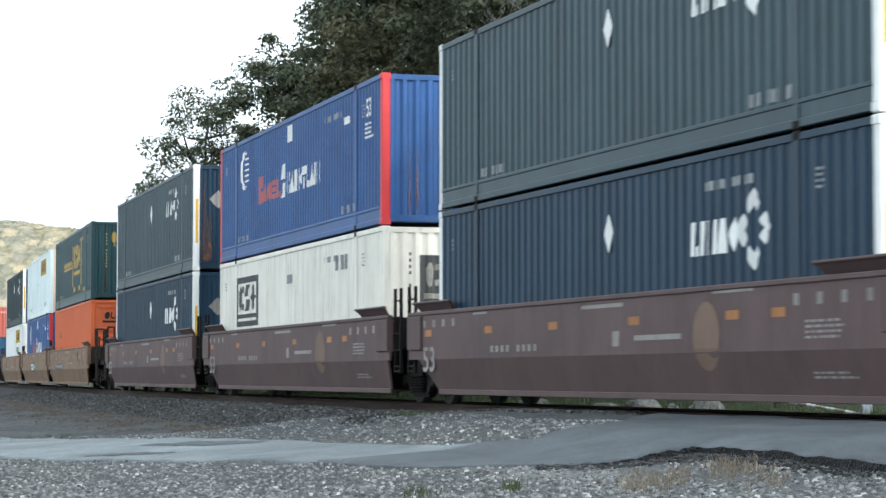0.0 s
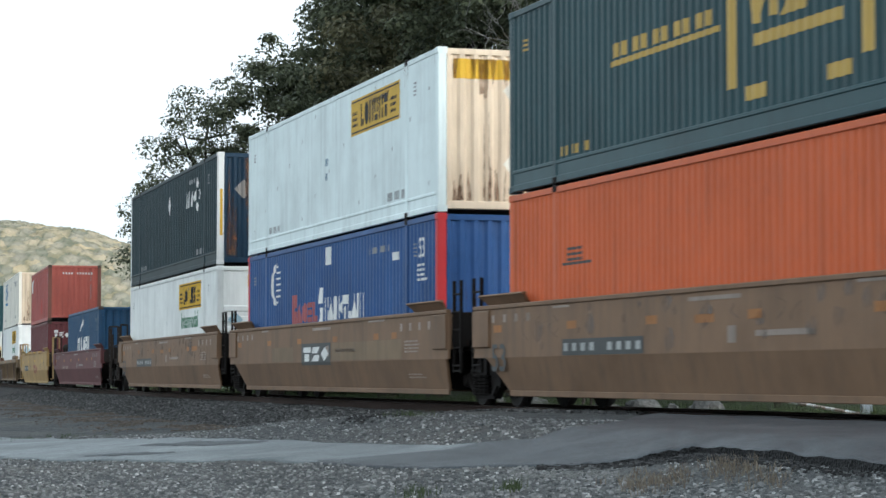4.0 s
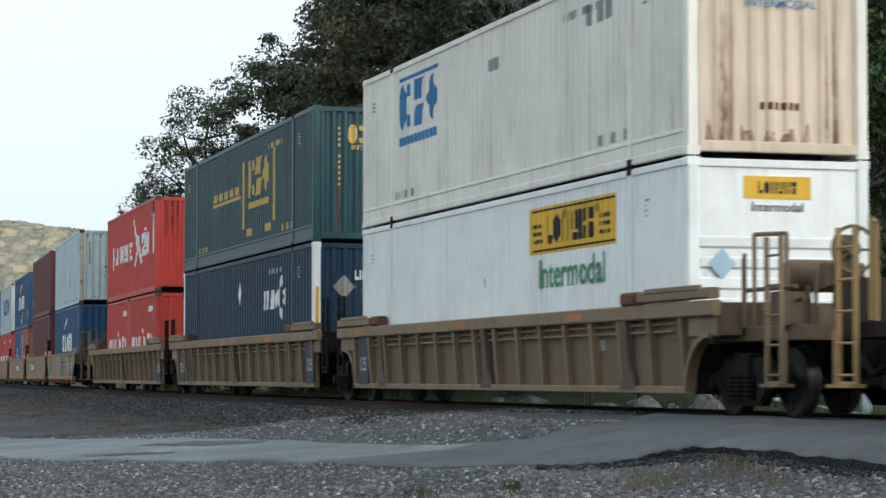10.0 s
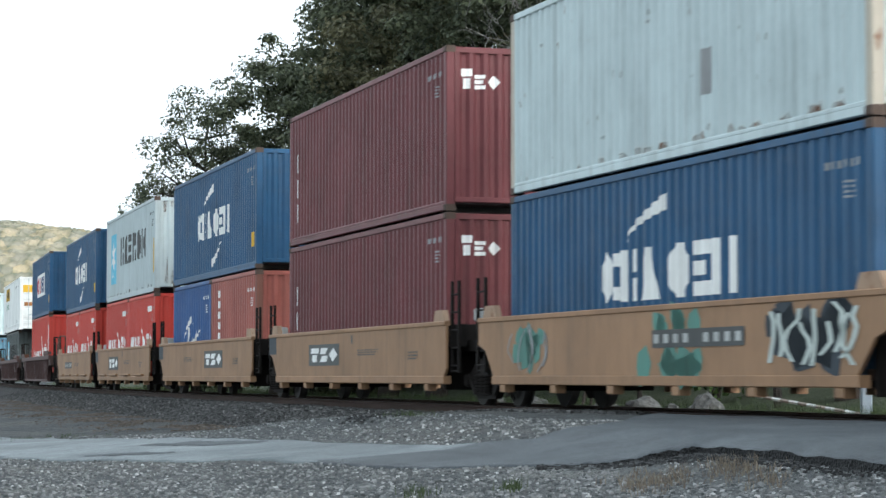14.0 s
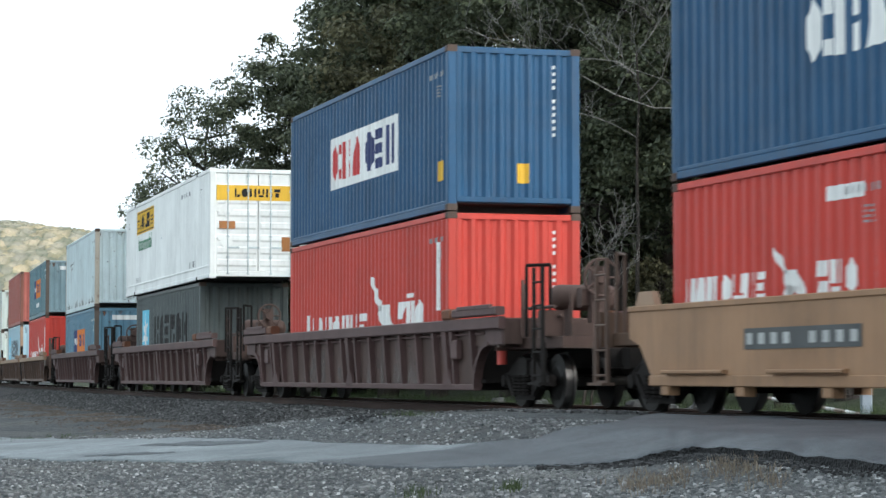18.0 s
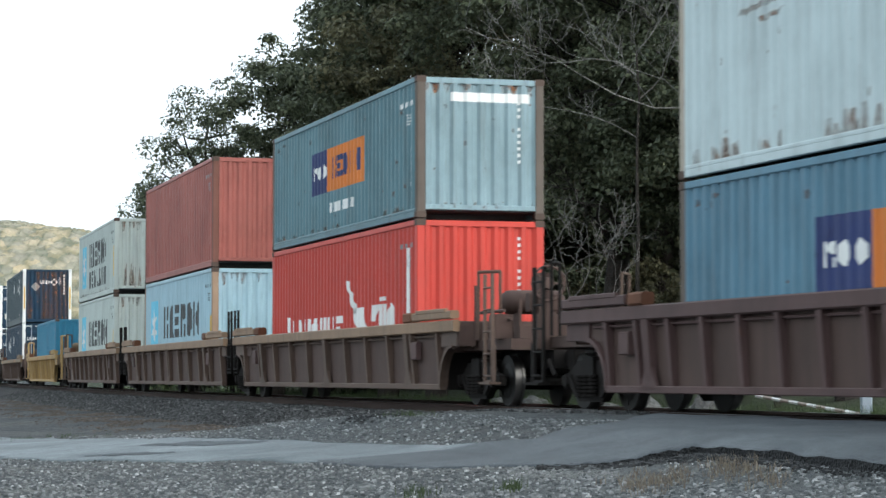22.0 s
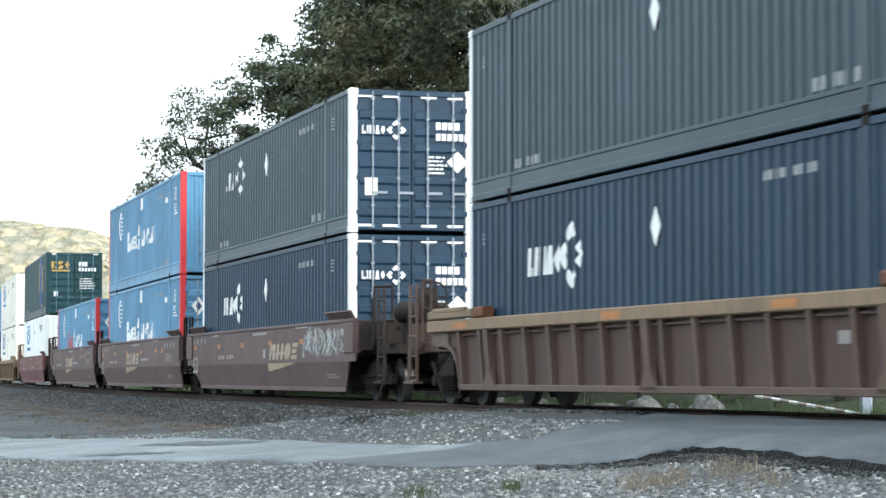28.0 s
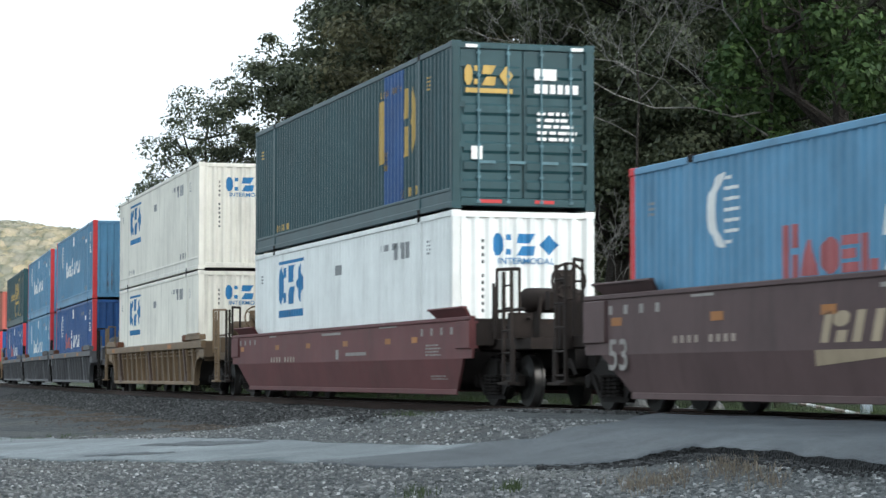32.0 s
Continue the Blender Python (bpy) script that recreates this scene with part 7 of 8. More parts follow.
# (place, car kind, art, lower boxes, upper boxes, gap ahead is a coupling, gap behind is a coupling)
TRAIN = [
    (-8.38, "brown", "brown_oval", "navy", "navy_up", 0, 0),
    (11.50, "brown", "brown_oval", "boxed_white", "stack_blue", 0, 0),
    (31.64, "brown", "brown_oval", "navy", "navy_up", 0, 1),
    (55.89, "tan", "tan_number", "orange", "rail_green", 1, 0),
    (75.92, "tan", "tan_plate", "stack_blue", "parcel_smooth", 0, 0),
    (96.08, "tan", "tan_number", "parcel", "slate_up", 0, 1),
    (120.11, "red", "red", "sea_blue", None, 1, 1),
    (144.19, "yellow", "yellow", "maroon_std", "salmon_std", 1, 1),
    (167.92, "rib_tan", None, "parcel", "rail_white_rusty", 1, 0),
    (188.20, "rib_tan", None, "navy", "rail_green", 0, 0),
    (208.30, "rib_tan", None, "reds20", "red40_up", 0, 1),
    (230.38, "flat", "flat_graffiti", "sea_blue_hc", "old_white", 1, 0),
    (246.05, "flat", "flat_plate_left", "maroon_hc", "maroon_hc", 0, 0),
    (261.90, "flat", "flat_plate", "mixed20", "sea_blue_up", 0, 0),
    (277.78, "flat_rails", "flat_plate_left", "reds20", "grey_star", 0, 0),
    (293.56, "flat_rails", "flat_number", "reds20", "sea_blue_up", 0, 1),
    (315.70, "rib_dark", None, "red40", "sea_blue_boxed", 1, 1),
    (339.30, "rib_dark", None, "dark_star", "parcel_left_doors", 1, 1),
    (363.52, "rib_dark", None, "two_tone_blue", "old_white_rust", 1, 1),
    (387.84, "rib_chord", None, "red40", "two_tone_teal", 1, 0),
    (407.62, "rib_chord", None, "ice_star", "brick_hc", 0, 0),
    (427.65, "rib_chord", None, "pale_star", "pale_star_two", 0, 1),
    (451.70, "rib_yellow", None, "azure_std", None, 1, 1),
    (476.50, "rib_gold", None, "navy_doors_left", "navy_up", 1, 1),
    (500.58, "brown", "brown_graffiti", "navy_doors_left", "navy_doors_left_up", 1, 0),
    (520.40, "brown", "brown_word", "stack_sky_doors", "stack_sky", 0, 0),
    (540.69, "brown", "brown_word", "stack_sky_red_doors", None, 0, 1),
    (565.00, "red", "red", "rail_white", "rail_green_doors", 1, 1),
    (588.85, "rib_tan", None, "rail_cream", "rail_cream", 1, 1),
    (613.20, "rib_grey", None, "stack_blue", "stack_sky", 1, 0),
    (633.40, "rib_grey", None, "stack_sky", "stack_sky", 0, 0),
    (653.60, "rib_grey", None, "stack_blue", "rail_green", 0, 1),
    (677.80, "rib_tan", None, "stack_blue", "salmon_std", 1, 1),
]
KINDS = {
    "brown": "brown well car with smooth folded steel sides", "tan": "dusty tan-brown well car with smooth folded sides",
    "red": "dull red well car with smooth folded sides", "yellow": "yellow well car with hinged lids along its top edge",
    "rib_tan": "dusty tan well car with ribbed sides", "rib_dark": "dark brown well car with ribbed sides", "rib_chord": "brown ribbed well car with a tan top chord",
    "rib_yellow": "faded yellow well car with ribbed sides", "rib_gold": "dirty tan and brown well car with ribbed sides", "rib_grey": "dark grey well car with ribbed sides",
    "flat": "tan well car with plain flat sides", "flat_rails": "tan well car with flat sides and low step rails",
}
MOVING = []


def build_train():
    for n, (mid, kind, art, low, high, fr, re) in enumerate(TRAIN):
        nxt = TRAIN[n + 1][0] if n + 1 < len(TRAIN) else mid + 24.2
        prv = TRAIN[n - 1][0] if n else mid - 20.1
        short = kind.startswith("flat")
        L = 13.9 if short else (18.6 if not (fr and re) else 19.6)
        label = KINDS[kind]
        if kind in ("brown", "tan", "red", "yellow"):
            colour = {"brown": "car_brown", "tan": "car_tan", "red": "car_red", "yellow": "car_yellow"}[kind]
            car = slab_car(L, colour, label, fr, re, mid, kind == "yellow", 1.46 if kind == "red" else 1.60)
            slab_art(art, car, L)
        elif short:
            car = flat_car(L, "car_flat", label, fr, re, mid, kind == "flat_rails")
            slab_art(art, car, L)
        else:
            # posts, web, chord; most webs are darkened to carry recess shade
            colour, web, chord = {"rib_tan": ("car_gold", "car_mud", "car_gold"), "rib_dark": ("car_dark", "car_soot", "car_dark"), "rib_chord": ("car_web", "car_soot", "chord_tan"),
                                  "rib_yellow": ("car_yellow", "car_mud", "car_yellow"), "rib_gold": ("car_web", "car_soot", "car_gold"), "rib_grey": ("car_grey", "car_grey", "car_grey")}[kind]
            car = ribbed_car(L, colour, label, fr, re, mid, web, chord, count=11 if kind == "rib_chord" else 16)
            posts_marks(car, L, 1.44, kind in ("rib_dark", "rib_chord"))
            if 310 < mid < 320:
                car_mark(car, "graffiti", PAINT["chalk_stain"], streaks(-4.2, 4.6, 0.36, 1.4, 31, 16) + blotches(-4.2, 4.6, 0.4, 1.2, 32, 22, 0.22), -1.345, "washed-out pale graffiti")
            if kind == "rib_tan":
                for ex, free in ((1, fr), (-1, re)):
                    if free and 180 < mid + ex * 5 < 195 or mid > 500:
                        continue
                    a, b = (L / 2 - 1.35, L / 2 - 0.64) if ex > 0 else (-L / 2 + 1.42, -L / 2 + 2.13)
                    if free:
                        continue
                    part("slate_panel", MB().bbox(a, b, -1.43, -1.37, 0.34, 1.24, 0.015), P("slate_panel"), car, "dark slate painted panel")
                    lettering("125", 0.36, P("mark_pale"), car, pose((a + b) / 2, -1.436, 0.72, 90, 0, 0))
        if 200 < mid < 210 or 310 < mid < 320:
            xv = L / 2 + 0.25 if mid < 210 else L / 2 - 0.85
            part("brake_valve", MB().bbox(xv, xv + 0.2, -1.26, -1.14, 0.68, 0.9, 0.03), P("red"), car, "small red brake valve")
        # trucks: one under each coupled end, one shared in each close joint
        if fr:
            truck(car, L / 2 - 0.05, mid)
        if re:
            truck(car, -L / 2 + 0.05, mid)
        else:
            truck(car, -(nxt - mid) / 2, mid)
        MOVING.append((car, mid, 0.0))
        z = 0.45
        for level in (low, high):
            if level is None:
                continue
            for dx, (ob, spec) in build_boxes(level):
                MOVING.append((ob, mid - dx, z))
            z += H_OF.get(level, HC) + 0.022


build_train()


def motions():
    times = [2.0 * i for i in range(17)]
    for ob, s0, lift in MOVING:
        walk(ob, [(t, on_track(s0 - gone(t), lift)) for t in times])
    # wheels roll while they pass the camera
    for ob, dx, s0 in WHEELS:
        first = max(0, round((s0 - 85) / SPEED * FPS))
        last = min(32 * FPS, round((s0 + 22) / SPEED * FPS))
        if last - first < 2:
            continue
        turn = lambda i: pose(dx, 0, 0.42, 0, math.degrees((gone(i / FPS) - gone(first / FPS)) / 0.42), 0)
        rows = [(i / FPS, turn(i)) for i in range(first, last + 1)]
        rows = ([(0, turn(first))] if first else []) + rows + ([(32, turn(last))] if last < 32 * FPS else [])
        walk(ob, rows)


# ---- trees ----
def leaves_mesh(name, centres, radii, per, size, mat, seed, flat=0.72):
    """Tufts of small leaves that face outwards and up round the given centres, one mesh."""
    rs = np.random.RandomState(seed)
    n = len(centres) * per
    c = np.repeat(np.array(centres, float), per, 0)
    r = np.repeat(np.array(radii, float), per)[:, None]
    d = rs.normal(size=(n, 3))
    d[:, 2] = np.abs(d[:, 2]) * np.where(rs.rand(n) < 0.72, 1, -0.6)
    d /= np.linalg.norm(d, axis=1)[:, None] + 1e-9
    lump = 1 + 0.22 * np.sin(5 * d[:, :1] + 7 * r) * np.cos(6 * d[:, 1:2] + 3 * c[:, 2:3])
    p = c + d * r * lump * (rs.rand(n, 1) ** 0.28) * np.array([1, 1, flat])
    face = d + np.array([0, 0, 0.55]) + 0.55 * rs.normal(size=(n, 3))
    face /= np.linalg.norm(face, axis=1)[:, None] + 1e-9
    a = np.cross(face, rs.normal(size=(n, 3)))
    a /= np.linalg.norm(a, axis=1)[:, None] + 1e-9
    b = np.cross(face, a)
    k = size * (0.6 + 0.8 * rs.rand(n, 1))
    a, b = a * k, b * k * 0.6
    v = np.stack([p - a, p - 0.1 * a - b, p + a, p - 0.1 * a + b], 1).reshape(-1, 3)
    m = bpy.data.meshes.new(name)
    m.vertices.add(len(v))
    m.vertices.foreach_set("co", v.ravel())
    m.loops.add(4 * n)
    m.loops.foreach_set("vertex_index", np.arange(4 * n))
    m.polygons.add(n)
    m.polygons.foreach_set("loop_start", np.arange(0, 4 * n, 4))
    m.materials.append(mat)
    m.update(calc_edges=True)
    return m


def grow(mb, r, p, d, length, thick, level, tips, bend=0.25, spread=0.75, forks=(3, 4)):
    """A limb of a few bent lengths, with limbs of its own."""
    segs = 4
    for i in range(segs):
        d = (d + Vector((r.gauss(0, bend), r.gauss(0, bend), r.gauss(0.04, bend * 0.6)))).normalized()
        q = p + d * (length / segs)
        t0, t1 = thick * (1 - 0.5 * i / segs), thick * (1 - 0.5 * (i + 1) / segs)
        mb.cyl(p, q, t0, t1, 6 if level < 2 else 4, False)
        p = q
        if level < 3 and i >= (1 if level else 2):
            for _ in range(r.randint(1, 2)):
                side = Vector((r.gauss(0, 1), r.gauss(0, 1), r.gauss(0.15, 0.5))).normalized()
                grow(mb, r, p, (d * (1 - spread) + side * spread).normalized(), length * r.uniform(0.45, 0.65), t1 * 0.6, level + 1, tips, bend, spread, forks)
    if level >= 1:
        tips.append(p)


def at_view(px, depth):
    x = (px - 784) / 4162.5 * depth
    return x, depth


def tree(name, label, px, depth, height, crown, leaf, seed, base=0.3, clumps=230, per=100, size=0.1, cone=0.0, gap=-0.28, puff=(0.45, 0.95)):
    """A tree: tapered trunk with limbs, and a crown of leaf clumps with gaps."""
    r = random.Random(seed)
    x, y = at_view(px, depth)
    z = ground_z(x, y) - 0.1
    ob = thing(name, label, "tree", "trees behind the track")
    ob.location = (x, y, z)
    mb = MB()
    p = Vector((0, 0, 0))
    d = Vector((r.gauss(0, 0.05), r.gauss(0, 0.05), 1)).normalized()
    n = 8
    tips = []
    thick = (0.013 if cone > 0.4 else 0.02) * height
    top = height * 0.86
    for i in range(n):
        d = (d + Vector((r.gauss(0, 0.06), r.gauss(0, 0.06), 0.05))).normalized()
        q = p + d * (top / n)
        mb.cyl(p, q, thick * (1.15 - i / n), thick * (1.15 - (i + 1) / n) + 0.01, 9, False)
        p = q
        if (i + 1) / n > base:
            for _ in range(3):
                w = r.uniform(0, 6.28)
                up = r.uniform(0.1, 0.8)
                dd = Vector((math.cos(w), math.sin(w), up)).normalized()
                k = math.sin(math.pi * min(1, max(0.12, (i + 1) / n * 0.9)))
                grow(mb, r, p, dd, crown * (0.5 + 0.4 * k) * r.uniform(0.6, 1.0), thick * 0.38, 1, tips)
    part("trunk", mb, BARK, ob)
    # leaf clumps near the limb ends, filled out to the crown's form
    cz, rz = height * (base + 1.0) / 2, height * (1.0 - base) / 2 * 1.02
    cents = []
    guard = 0
    while len(cents) < clumps and guard < clumps * 40:
        guard += 1
        if tips and r.random() < 0.6:
            t = r.choice(tips)
            c = t + Vector((r.gauss(0, 0.5), r.gauss(0, 0.5), r.gauss(0, 0.4)))
        else:
            w, u = r.uniform(0, 6.28), r.uniform(-1, 1)
            rad = r.uniform(0.45, 1.0) ** 0.5
            c = Vector((crown * rad * math.sqrt(1 - u * u) * math.cos(w), crown * rad * math.sqrt(1 - u * u) * math.sin(w), cz + rz * rad * u))
        e = math.hypot(c.x, c.y) / crown
        f = (c.z - cz) / rz
        lump = 1 + 0.28 * noise.noise((c.x * 0.5 + seed, c.y * 0.5, c.z * 0.5))
        e *= 1 + cone * f
        if e * e + f * f * (1 - 0.5 * cone) > lump * lump or noise.noise((c.x * 0.8, c.y * 0.8 + seed, c.z * 0.8)) < gap:
            continue
        cents.append(tuple(c))
    child("crown", leaves_mesh("crown", cents, [r.uniform(*puff) for _ in cents], per, size, leaf, seed), ob)
    return ob


BROAD = "leafy broad tree with a dense dark green crown"
tree("tree", "slender leafy tree with an airy open crown against the sky", 345, 92, 12.4, 2.9, LEAF["deep"], 21, 0.24, 400, 62, 0.066, cone=0.5, gap=0.02, puff=(0.3, 0.62))
tree("tree", BROAD, 484, 90, 14.0, 2.7, LEAF["deep"], 22, 0.2, 330, 140, 0.082, cone=0.15, gap=-0.08, puff=(0.35, 0.8))
tree("tree", BROAD, 684, 84, 17.5, 3.9, LEAF["deep"], 23, 0.2, 320, 270, 0.086, gap=-0.2, puff=(0.5, 1.15))
tree("tree", BROAD, 625, 96, 15.2, 2.5, LEAF["deep"], 35, 0.16, 240, 150, 0.084, cone=0.25, gap=0.0, puff=(0.4, 0.9))
tree("tree", "broad tree with brownish green leaves", 770, 80, 17.5, 3.6, LEAF["olive"], 24, 0.2, 300, 260, 0.084, gap=-0.2, puff=(0.5, 1.1))
tree("tree", BROAD, 905, 74, 18.0, 4.0, LEAF["deep"], 25, 0.3, 280, 270, 0.08, gap=-0.2, puff=(0.5, 1.1))
tree("tree", BROAD, 1080, 68, 18.0, 4.0, LEAF["deep"], 26, 0.24, 280, 270, 0.078, gap=-0.2, puff=(0.5, 1.1))
tree("tree", BROAD, 1270, 64, 17.0, 4.0, LEAF["deep"], 27, 0.2, 280, 270, 0.076, gap=-0.2, puff=(0.5, 1.1))
tree("tree", "tree with fresh bright green leaves", 1500, 52, 14.0, 3.2, LEAF["fresh"], 28, 0.32, 200, 150, 0.085, gap=-0.1, puff=(0.35, 0.8))
tree("tree", BROAD, 1430, 66, 17.0, 4.2, LEAF["mid"], 29, 0.15, 280, 270, 0.076, gap=-0.2, puff=(0.5, 1.1))
tree("tree", BROAD, 1640, 60, 17.0, 4.4, LEAF["deep"], 30, 0.15, 280, 240, 0.076, gap=-0.2, puff=(0.5, 1.1))
tree("tree", BROAD, 1180, 84, 19.0, 5.5, LEAF["deep"], 31, 0.1, 380, 95, 0.15)
tree("tree", BROAD, 1000, 92, 19.0, 5.5, LEAF["deep"], 32, 0.12, 380, 95, 0.15)
tree("tree", BROAD, 1400, 84, 19.0, 6.0, LEAF["deep"], 33, 0.08, 400, 95, 0.15)
tree("tree", BROAD, 1620, 80, 19.0, 6.0, LEAF["deep"], 34, 0.08, 400, 95, 0.15)


def twig(mb, r, p, d, length, thick, level, rise):
    """A bent dead limb that forks into finer ones."""
    segs = 5
    for i in range(segs):
        d = (d + Vector((r.gauss(0, 0.3), r.gauss(0, 0.2), rise + r.gauss(0, 0.26)))).normalized()
        q = p + d * (length / segs)
        t0, t1 = thick * (1 - 0.6 * i / segs), thick * (1 - 0.6 * (i + 1) / segs)
        mb.cyl(p, q, max(0.006, t0), max(0.005, t1), 5 if level < 2 else 3, False)
        p = q
        if level < 4 and i > 0:
            for _ in range(1):
                side = Vector((r.gauss(0, 1), r.gauss(0, 0.6), r.gauss(0.35, 0.5))).normalized()
                twig(mb, r, p, (d * 0.55 + side * 0.6).normalized(), length * r.uniform(0.4, 0.62), t1 * 0.62, level + 1, rise)


def dead_tree(label, px, depth, z0, limbs, thick, seed):
    """A leafless tree: a thin trunk and long limbs, each (height, sideways, up, length)."""
    r = random.Random(seed)
    x, y = at_view(px, depth)
    z = ground_z(x, y) - 0.1
    ob = thing("bare_tree", label, "tree", "trees behind the track")
    ob.location = (x, y, z)
    top = max(h for h, _, _, _ in limbs)
    mb = MB()
    p = Vector((0, 0, 0))
    path = [p]
    for i in range(8):
        q = Vector((r.gauss(0, 0.10) + p.x, r.gauss(0, 0.1) + p.y, top * (i + 1) / 8))
        mb.cyl(p, q, thick * (1.2 - 0.1 * i), thick * (1.1 - 0.1 * i), 7, False)
        p = q
        path.append(p)
    part("trunk", mb, BARK, ob)
    for h, dx, up, ln in limbs:
        k = min(7, int(h / top * 8))
        lm = MB()
        twig(lm, r, path[k + 1] if h == top else path[k].lerp(path[k + 1], h / top * 8 - k), Vector((dx, r.uniform(-0.35, -0.05), up)).normalized(), ln, thick * 0.3, 2 if thick < 0.05 else 1, 0.05)
        part("limb", lm, DEADWOOD, ob)


dead_tree("dead tree with long bare grey branches", 1375, 53, 0, ((5.4, 0.6, 0.5, 2.0), (6.2, -0.6, 0.6, 3.0), (6.8, -1, 0.02, 4.6), (7.4, -0.5, 0.5, 3.4), (8.0, -0.2, 0.9, 2.6), (8.0, 0.7, 0.7, 2.2)), 0.085, 41)
dead_tree("dead tree with bare grey branches among green crowns", 1130, 60, 0, ((7.0, -1, 0.25, 3.4), (8.0, 0.8, 0.3, 2.2), (8.6, -0.8, 0.5, 3.2), (9.2, 0.3, 0.8, 2.2)), 0.06, 42)
dead_tree("thin dead sapling with bare pale stems", 1020, 55, 0, ((2.6, -0.6, 0.8, 2.2), (2.8, 0.5, 0.9, 2.0), (3.4, -0.25, 1, 2.0), (3.4, 0.3, 1, 1.8)), 0.035, 43)
dead_tree("thin dead sapling with bare pale stems", 1052, 54, 0, ((2.2, 0.3, 1, 1.8), (2.8, -0.3, 1, 2.0), (2.8, 0.4, 1, 1.6)), 0.03, 44)


def bush(label, px, depth, w, h, leaf, seed, per=110, size=0.085, clumps=30):
    r = random.Random(seed)
    x, y = at_view(px, depth)
    z = ground_z(x, y)
    ob = thing("bush", label, "bush", "bushes behind the track")
    ob.location = (x, y, z)
    mb = MB()
    for i in range(9):
        wv = r.uniform(0, 6.28)
        q = Vector((math.cos(wv) * w * 0.6 * r.random(), math.sin(wv) * w * 0.6 * r.random(), h * r.uniform(0.5, 0.95)))
        mb.cyl((q.x * 0.15, q.y * 0.15, -0.1), tuple(q), 0.03, 0.01, 5, False)
    part("woody_base", mb, BARK, ob)
    c = []
    for _ in range(clumps):
        u, wv, k = r.random(), r.uniform(0, 6.28), r.random() ** 0.5
        c.append((w * k * math.cos(wv) * math.sqrt(1 - 0.6 * u), w * k * math.sin(wv) * math.sqrt(1 - 0.6 * u), h * (0.1 + 0.85 * u)))
    child("foliage", leaves_mesh("foliage", c, [r.uniform(0.3, 0.6) for _ in c], per, size, leaf, seed), ob)


rb = random.Random(77)
for i in range(34):
    px = 540 + i * 33 + rb.uniform(-15, 15)
    depth = 98 - i * 1.1 + rb.uniform(-3, 5)
    low = 0.55 if px < 800 else 1.0
    bush("leafy green undergrowth bush", px, depth, rb.uniform(1.3, 2.3), low * rb.uniform(1.8, 4.2), LEAF[rb.choice(["deep", "deep", "mid", "olive"])], 100 + i)
for i in range(3, 16):
    px = 640 + i * 66 + rb.uniform(-20, 20)
    bush("tall dense shrub in the shade of the wood", px, 104 - i * 1.6 + rb.uniform(-2, 4), rb.uniform(2.4, 3.2), rb.uniform(5.5, 8.5), LEAF["deep"], 200 + i, clumps=95, size=0.12)
bush("slender shrub with bright green leaves", 1266, 57, 0.55, 3.9, LEAF["fresh"], 146, clumps=34, size=0.075)
bush("tall shrub with bright green leaves", 275, 120, 1.8, 3.0, LEAF["mid"], 140, clumps=40)
bush("tall shrub with bright green leaves", 420, 105, 2.4, 3.4, LEAF["mid"], 142, clumps=50)
bush("tall shrub with dull green leaves", 312, 112, 1.9, 4.2, LEAF["mid"], 143, clumps=60)
bush("tall shrub with dull green leaves", 362, 109, 2.0, 4.6, LEAF["deep"], 144, clumps=70)
bush("tall shrub with dull green leaves", 405, 107, 2.0, 5.2, LEAF["mid"], 145, clumps=70)


# ---- beside the crossing ----
def boulder(px, depth, w, h, seed):
    r = random.Random(seed)
    x, y = at_view(px, depth)
    bm = bmesh.new()
    bmesh.ops.create_icosphere(bm, subdivisions=3, radius=1.0)
    for v in bm.verts:
        k = 1 + 0.35 * noise.noise((v.co.x * 1.3 + seed, v.co.y * 1.3, v.co.z * 1.3)) + 0.12 * noise.noise((v.co.x * 4, v.co.y * 4 + seed, v.co.z * 4))
        v.co = Vector((v.co.x * w * k, v.co.y * w * 0.8 * k, v.co.z * h * k))
    m = bpy.data.meshes.new("boulder")
    bm.to_mesh(m)
    bm.free()
    m.materials.append(ROCK)
    ob = tagged(new("boulder", m), "pale grey boulder in the grass", "rock", "boulders behind the track")
    ob.location = (x, y, ground_z(x, y) + h * 0.35)
    return ob


for px, depth, w, h, sd in ((940, 62, 0.42, 0.26, 1), (1068, 54, 0.40, 0.24, 2), (1138, 51, 0.42, 0.34, 3), (1248, 47, 0.34, 0.40, 4), (880, 66, 0.25, 0.2, 5), (1190, 49, 0.2, 0.25, 6), (1225, 49, 0.25, 0.22, 7)):
    boulder(px, depth, w, h, sd)


def gate_arm():
    """A level crossing gate: striped arm on a stand, lowered at a slant beyond the track."""
    ob = thing("crossing_gate", "white crossing gate arm with dull stripes, on a grey post", "gate")
    x0, y0 = at_view(1336, 44)
    x1, y1 = at_view(1530, 39)
    a, b = Vector((x0, y0, RAIL + 0.10)), Vector((x1, y1, RAIL - 0.18))
    n = 12
    for i in range(n):
        p, q = a + (b - a) * (i / n), a + (b - a) * ((i + 1) / n)
        part("arm_section", MB().cyl(p, q, 0.035, 0.035, 6), P("mark_white") if i % 2 == 0 else P("mark_faint"), ob)
    zg = ground_z(x1, y1)
    part("post", MB().bbox(x1 - 0.09, x1 + 0.09, y1 - 0.08, y1 + 0.08, zg - 0.05, RAIL + 0.9, 0.02), P("rod_grey"), ob)
    part("mechanism", MB().bbox(x1 - 0.2, x1 + 0.2, y1 - 0.15, y1 + 0.15, RAIL + 0.9, RAIL + 1.4, 0.03), P("rod_grey"), ob)


gate_arm()


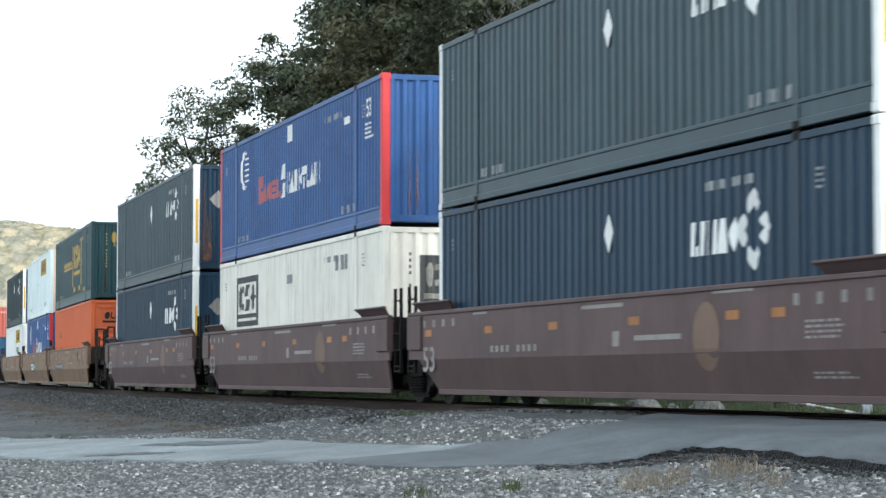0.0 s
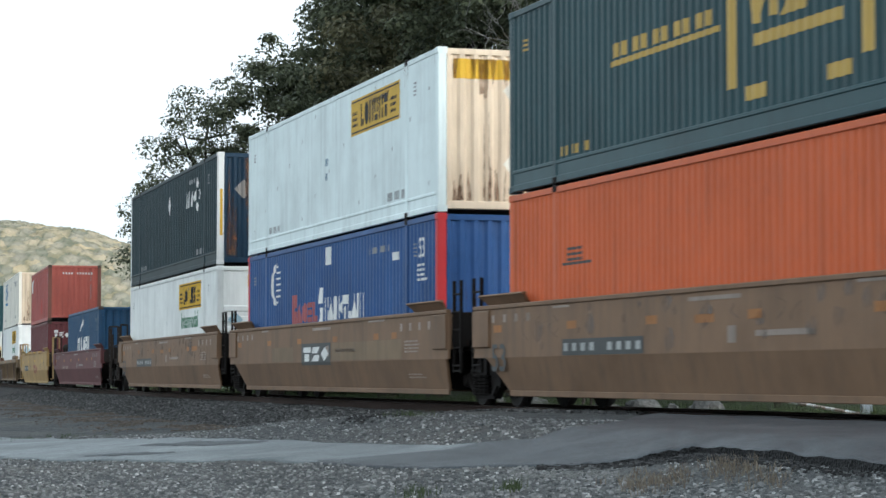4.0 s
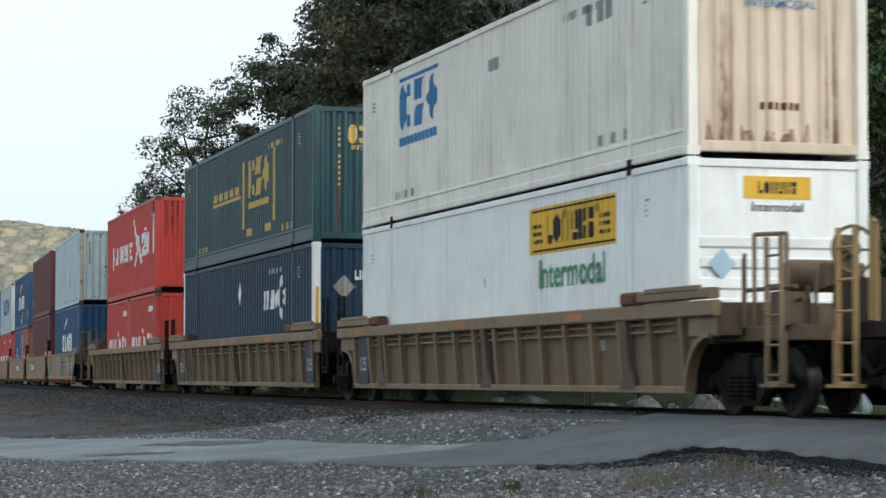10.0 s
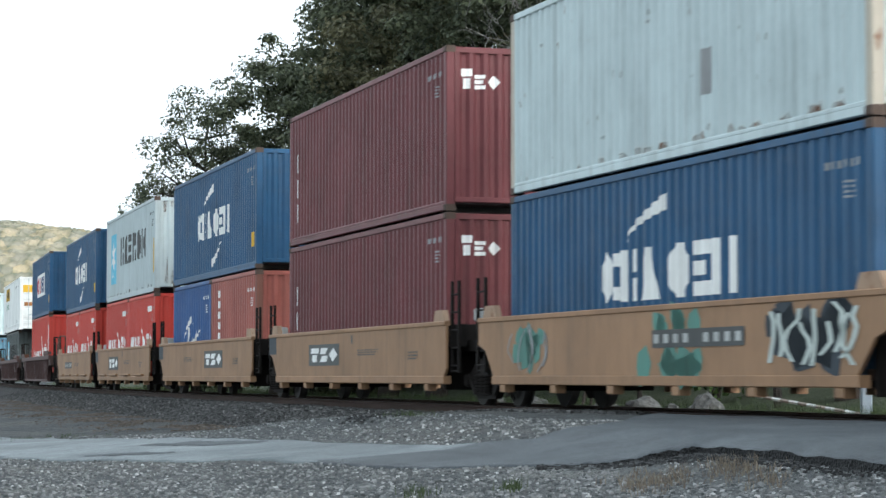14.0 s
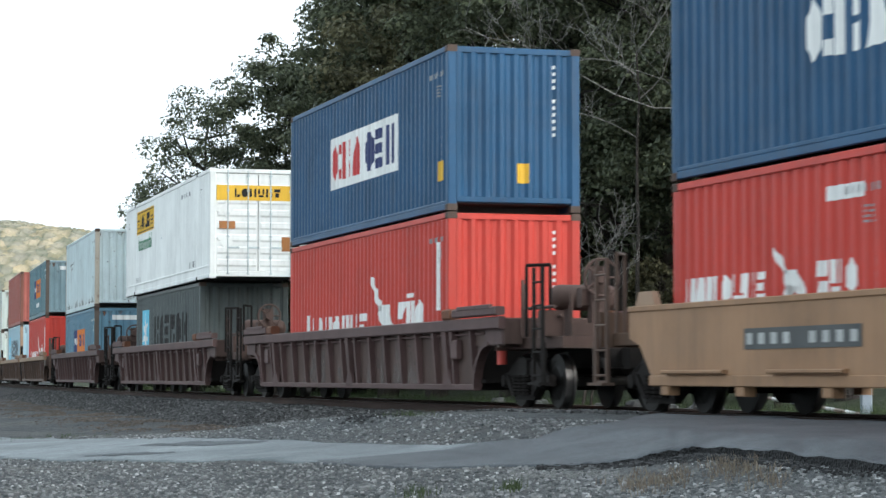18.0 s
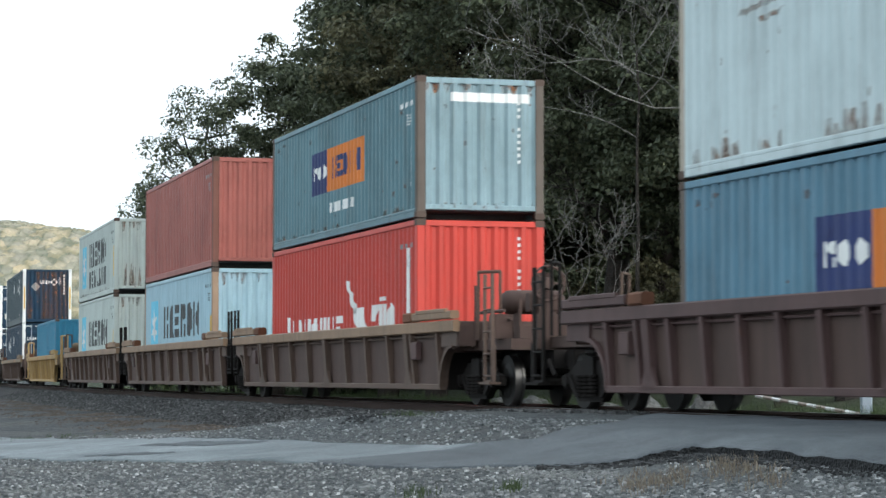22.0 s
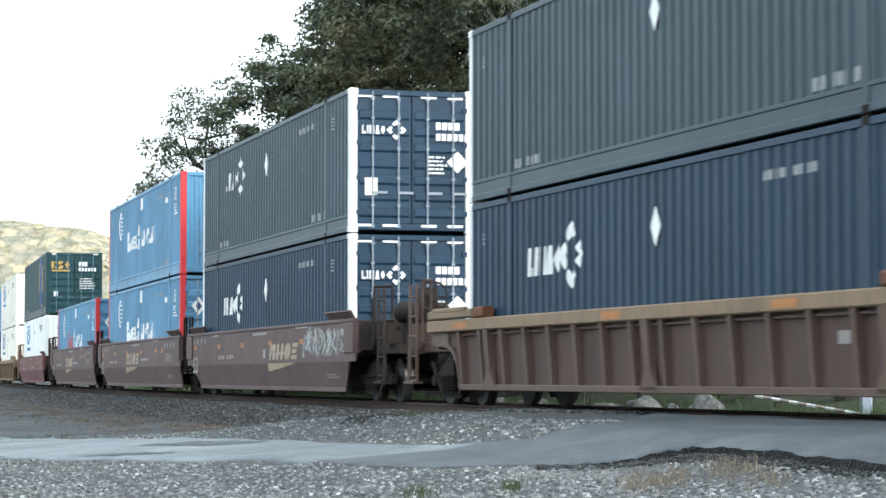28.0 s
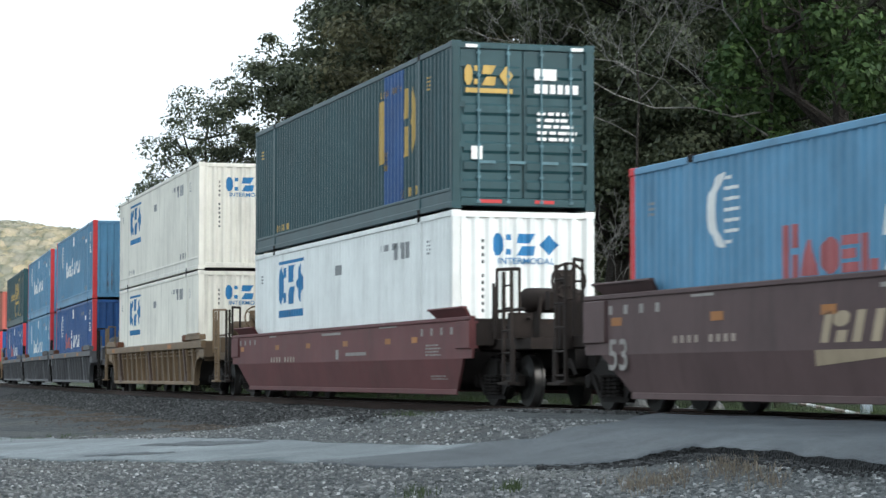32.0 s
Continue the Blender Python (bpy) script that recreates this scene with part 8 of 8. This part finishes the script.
def tufts(name, count, place, height, mat, label, seed):
    """Thin grass blades, one object."""
    r = random.Random(seed)
    v, f = [], []
    for _ in range(count):
        got = place(r)
        if got is None:
            continue
        x, y, z = got
        for _ in range(5):
            w = r.uniform(0, 6.28)
            h = height * r.uniform(0.4, 1.2)
            lx, ly = r.gauss(0, 0.4) * h, r.gauss(0, 0.4) * h
            dx, dy = 0.004 * math.cos(w), 0.004 * math.sin(w)
            bx, by = x + r.gauss(0, 0.03), y + r.gauss(0, 0.03)
            n = len(v)
            v += [(bx - dx, by - dy, z - 0.02), (bx + dx, by + dy, z - 0.02), (bx + dx * 0.7 + lx * 0.4, by + dy * 0.7 + ly * 0.4, z + h * 0.6), (bx + lx, by + ly, z + h), (bx - dx * 0.7 + lx * 0.4, by - dy * 0.7 + ly * 0.4, z + h * 0.6)]
            f += [(n, n + 1, n + 2, n + 4), (n + 4, n + 2, n + 3)]
    m = bpy.data.meshes.new(name)
    m.from_pydata(v, [], f)
    m.materials.append(mat)
    return tagged(new(name, m), label, "grass", kind="stuff")


def behind_line(r):
    s, u = r.uniform(-24, 110), -r.uniform(3.2, 9.5)
    x, y = beside(s, u)
    return x, y, ground_z(x, y)


def near_spots(spots):
    def place(r):
        px, py, sx, sy = r.choice(spots)
        x, y = r.gauss(px, sx), r.gauss(py, sy)
        return x, y, ground_z(x, y)
    return place


tufts("grass", 9000, behind_line, 0.28, GRASS, "rough green grass beyond the track", 51)
tufts("dry_grass", 190, near_spots([(*at_view(1150, 18.7), 0.14, 0.5), (*at_view(1340, 18.3), 0.15, 0.4), (*at_view(1290, 19.2), 0.1, 0.3), (*at_view(1190, 19.0), 0.2, 0.4)]), 0.085, STRAW, "dry brown grass at the road edge", 52)
tufts("weeds", 120, near_spots([(-0.22, 19.5, 0.09, 0.3), (0.55, 19.3, 0.06, 0.2), (-0.5, 33.5, 0.2, 0.3), (-7.5, 41.5, 0.35, 0.8), (-6.9, 43.5, 0.4, 0.8)]), 0.09, GRASS, "small green weeds in the gravel", 53)


# ---- far wooded ridge ----
def build_ridge():
    xs = list(np.arange(-900, -420, 12.0)) + list(np.arange(-420, -110, 1.6)) + list(np.arange(-110, 500, 12.0))
    ks = [i / 130 for i in range(131)]
    nx = len(xs) - 1
    mb_v, mb_f = [], []
    for k in ks:
        for x in xs:
            h = 113 + 4 * noise.noise((x * 0.006, 1.3, 0)) - 24 * step(-315, -150, x) - 14 * step(-100, 250, x) + 3 * noise.noise((x * 0.03, 0, 5))
            y = 1250 + 420 * k
            d = noise.voronoi((x * 0.11, y * 0.075, 0))[0][0]
            dome = 7.0 * math.sqrt(max(0, 1 - d * d)) - 5 + 2.0 * noise.noise((x * 0.4, y * 0.25, 9))
            mb_v.append((x, y, -4 + h * math.sin(k * math.pi / 2) + dome * min(1, k * 6)))
    for j in range(len(ks) - 1):
        for i in range(nx):
            a = j * (nx + 1) + i
            mb_f.append((a, a + 1, a + nx + 2, a + nx + 1))
    m, t, p = nodes_of("ridge_woods")
    n1 = noise_node(t, 0.07, 6, 0.75)
    tc = t.nodes.new("ShaderNodeTexCoord")
    mp = t.nodes.new("ShaderNodeMapping")
    mp.inputs["Scale"].default_value = (0.12, 0.05, 0.12)
    vo = t.nodes.new("ShaderNodeTexVoronoi")
    vo.inputs["Scale"].default_value = 1.0
    link(t, tc.outputs["Object"], mp.inputs["Vector"])
    link(t, mp.outputs["Vector"], vo.inputs["Vector"])
    # pale yellowish base: distance haze and late sun put into the colour
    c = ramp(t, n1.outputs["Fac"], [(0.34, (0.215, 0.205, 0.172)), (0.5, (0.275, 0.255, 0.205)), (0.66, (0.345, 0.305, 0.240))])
    # crown tones replace missing shading; darkened borders paint shade between trees
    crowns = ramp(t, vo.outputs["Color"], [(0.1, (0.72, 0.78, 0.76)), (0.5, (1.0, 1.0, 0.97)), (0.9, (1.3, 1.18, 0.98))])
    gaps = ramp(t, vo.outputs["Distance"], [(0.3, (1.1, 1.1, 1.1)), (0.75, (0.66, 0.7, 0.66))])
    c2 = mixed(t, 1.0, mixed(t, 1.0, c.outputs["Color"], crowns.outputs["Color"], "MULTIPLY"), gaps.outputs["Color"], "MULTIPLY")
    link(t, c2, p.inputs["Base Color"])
    p.inputs["Roughness"].default_value = 1.0
    p.inputs["Specular IOR Level"].default_value = 0.0
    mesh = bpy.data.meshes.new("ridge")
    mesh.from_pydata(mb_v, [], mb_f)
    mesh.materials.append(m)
    tagged(new("backdrop_ridge", mesh), "distant wooded ridge coloured as if hazy in late yellow-green light", "hill", kind="structure")


build_ridge()

# ---- marks too small to pick apart ----
for ob in list(bpy.data.objects):
    if ob.name.split(".")[0] in SMALL:
        ob["kind"] = "stuff"

motions()
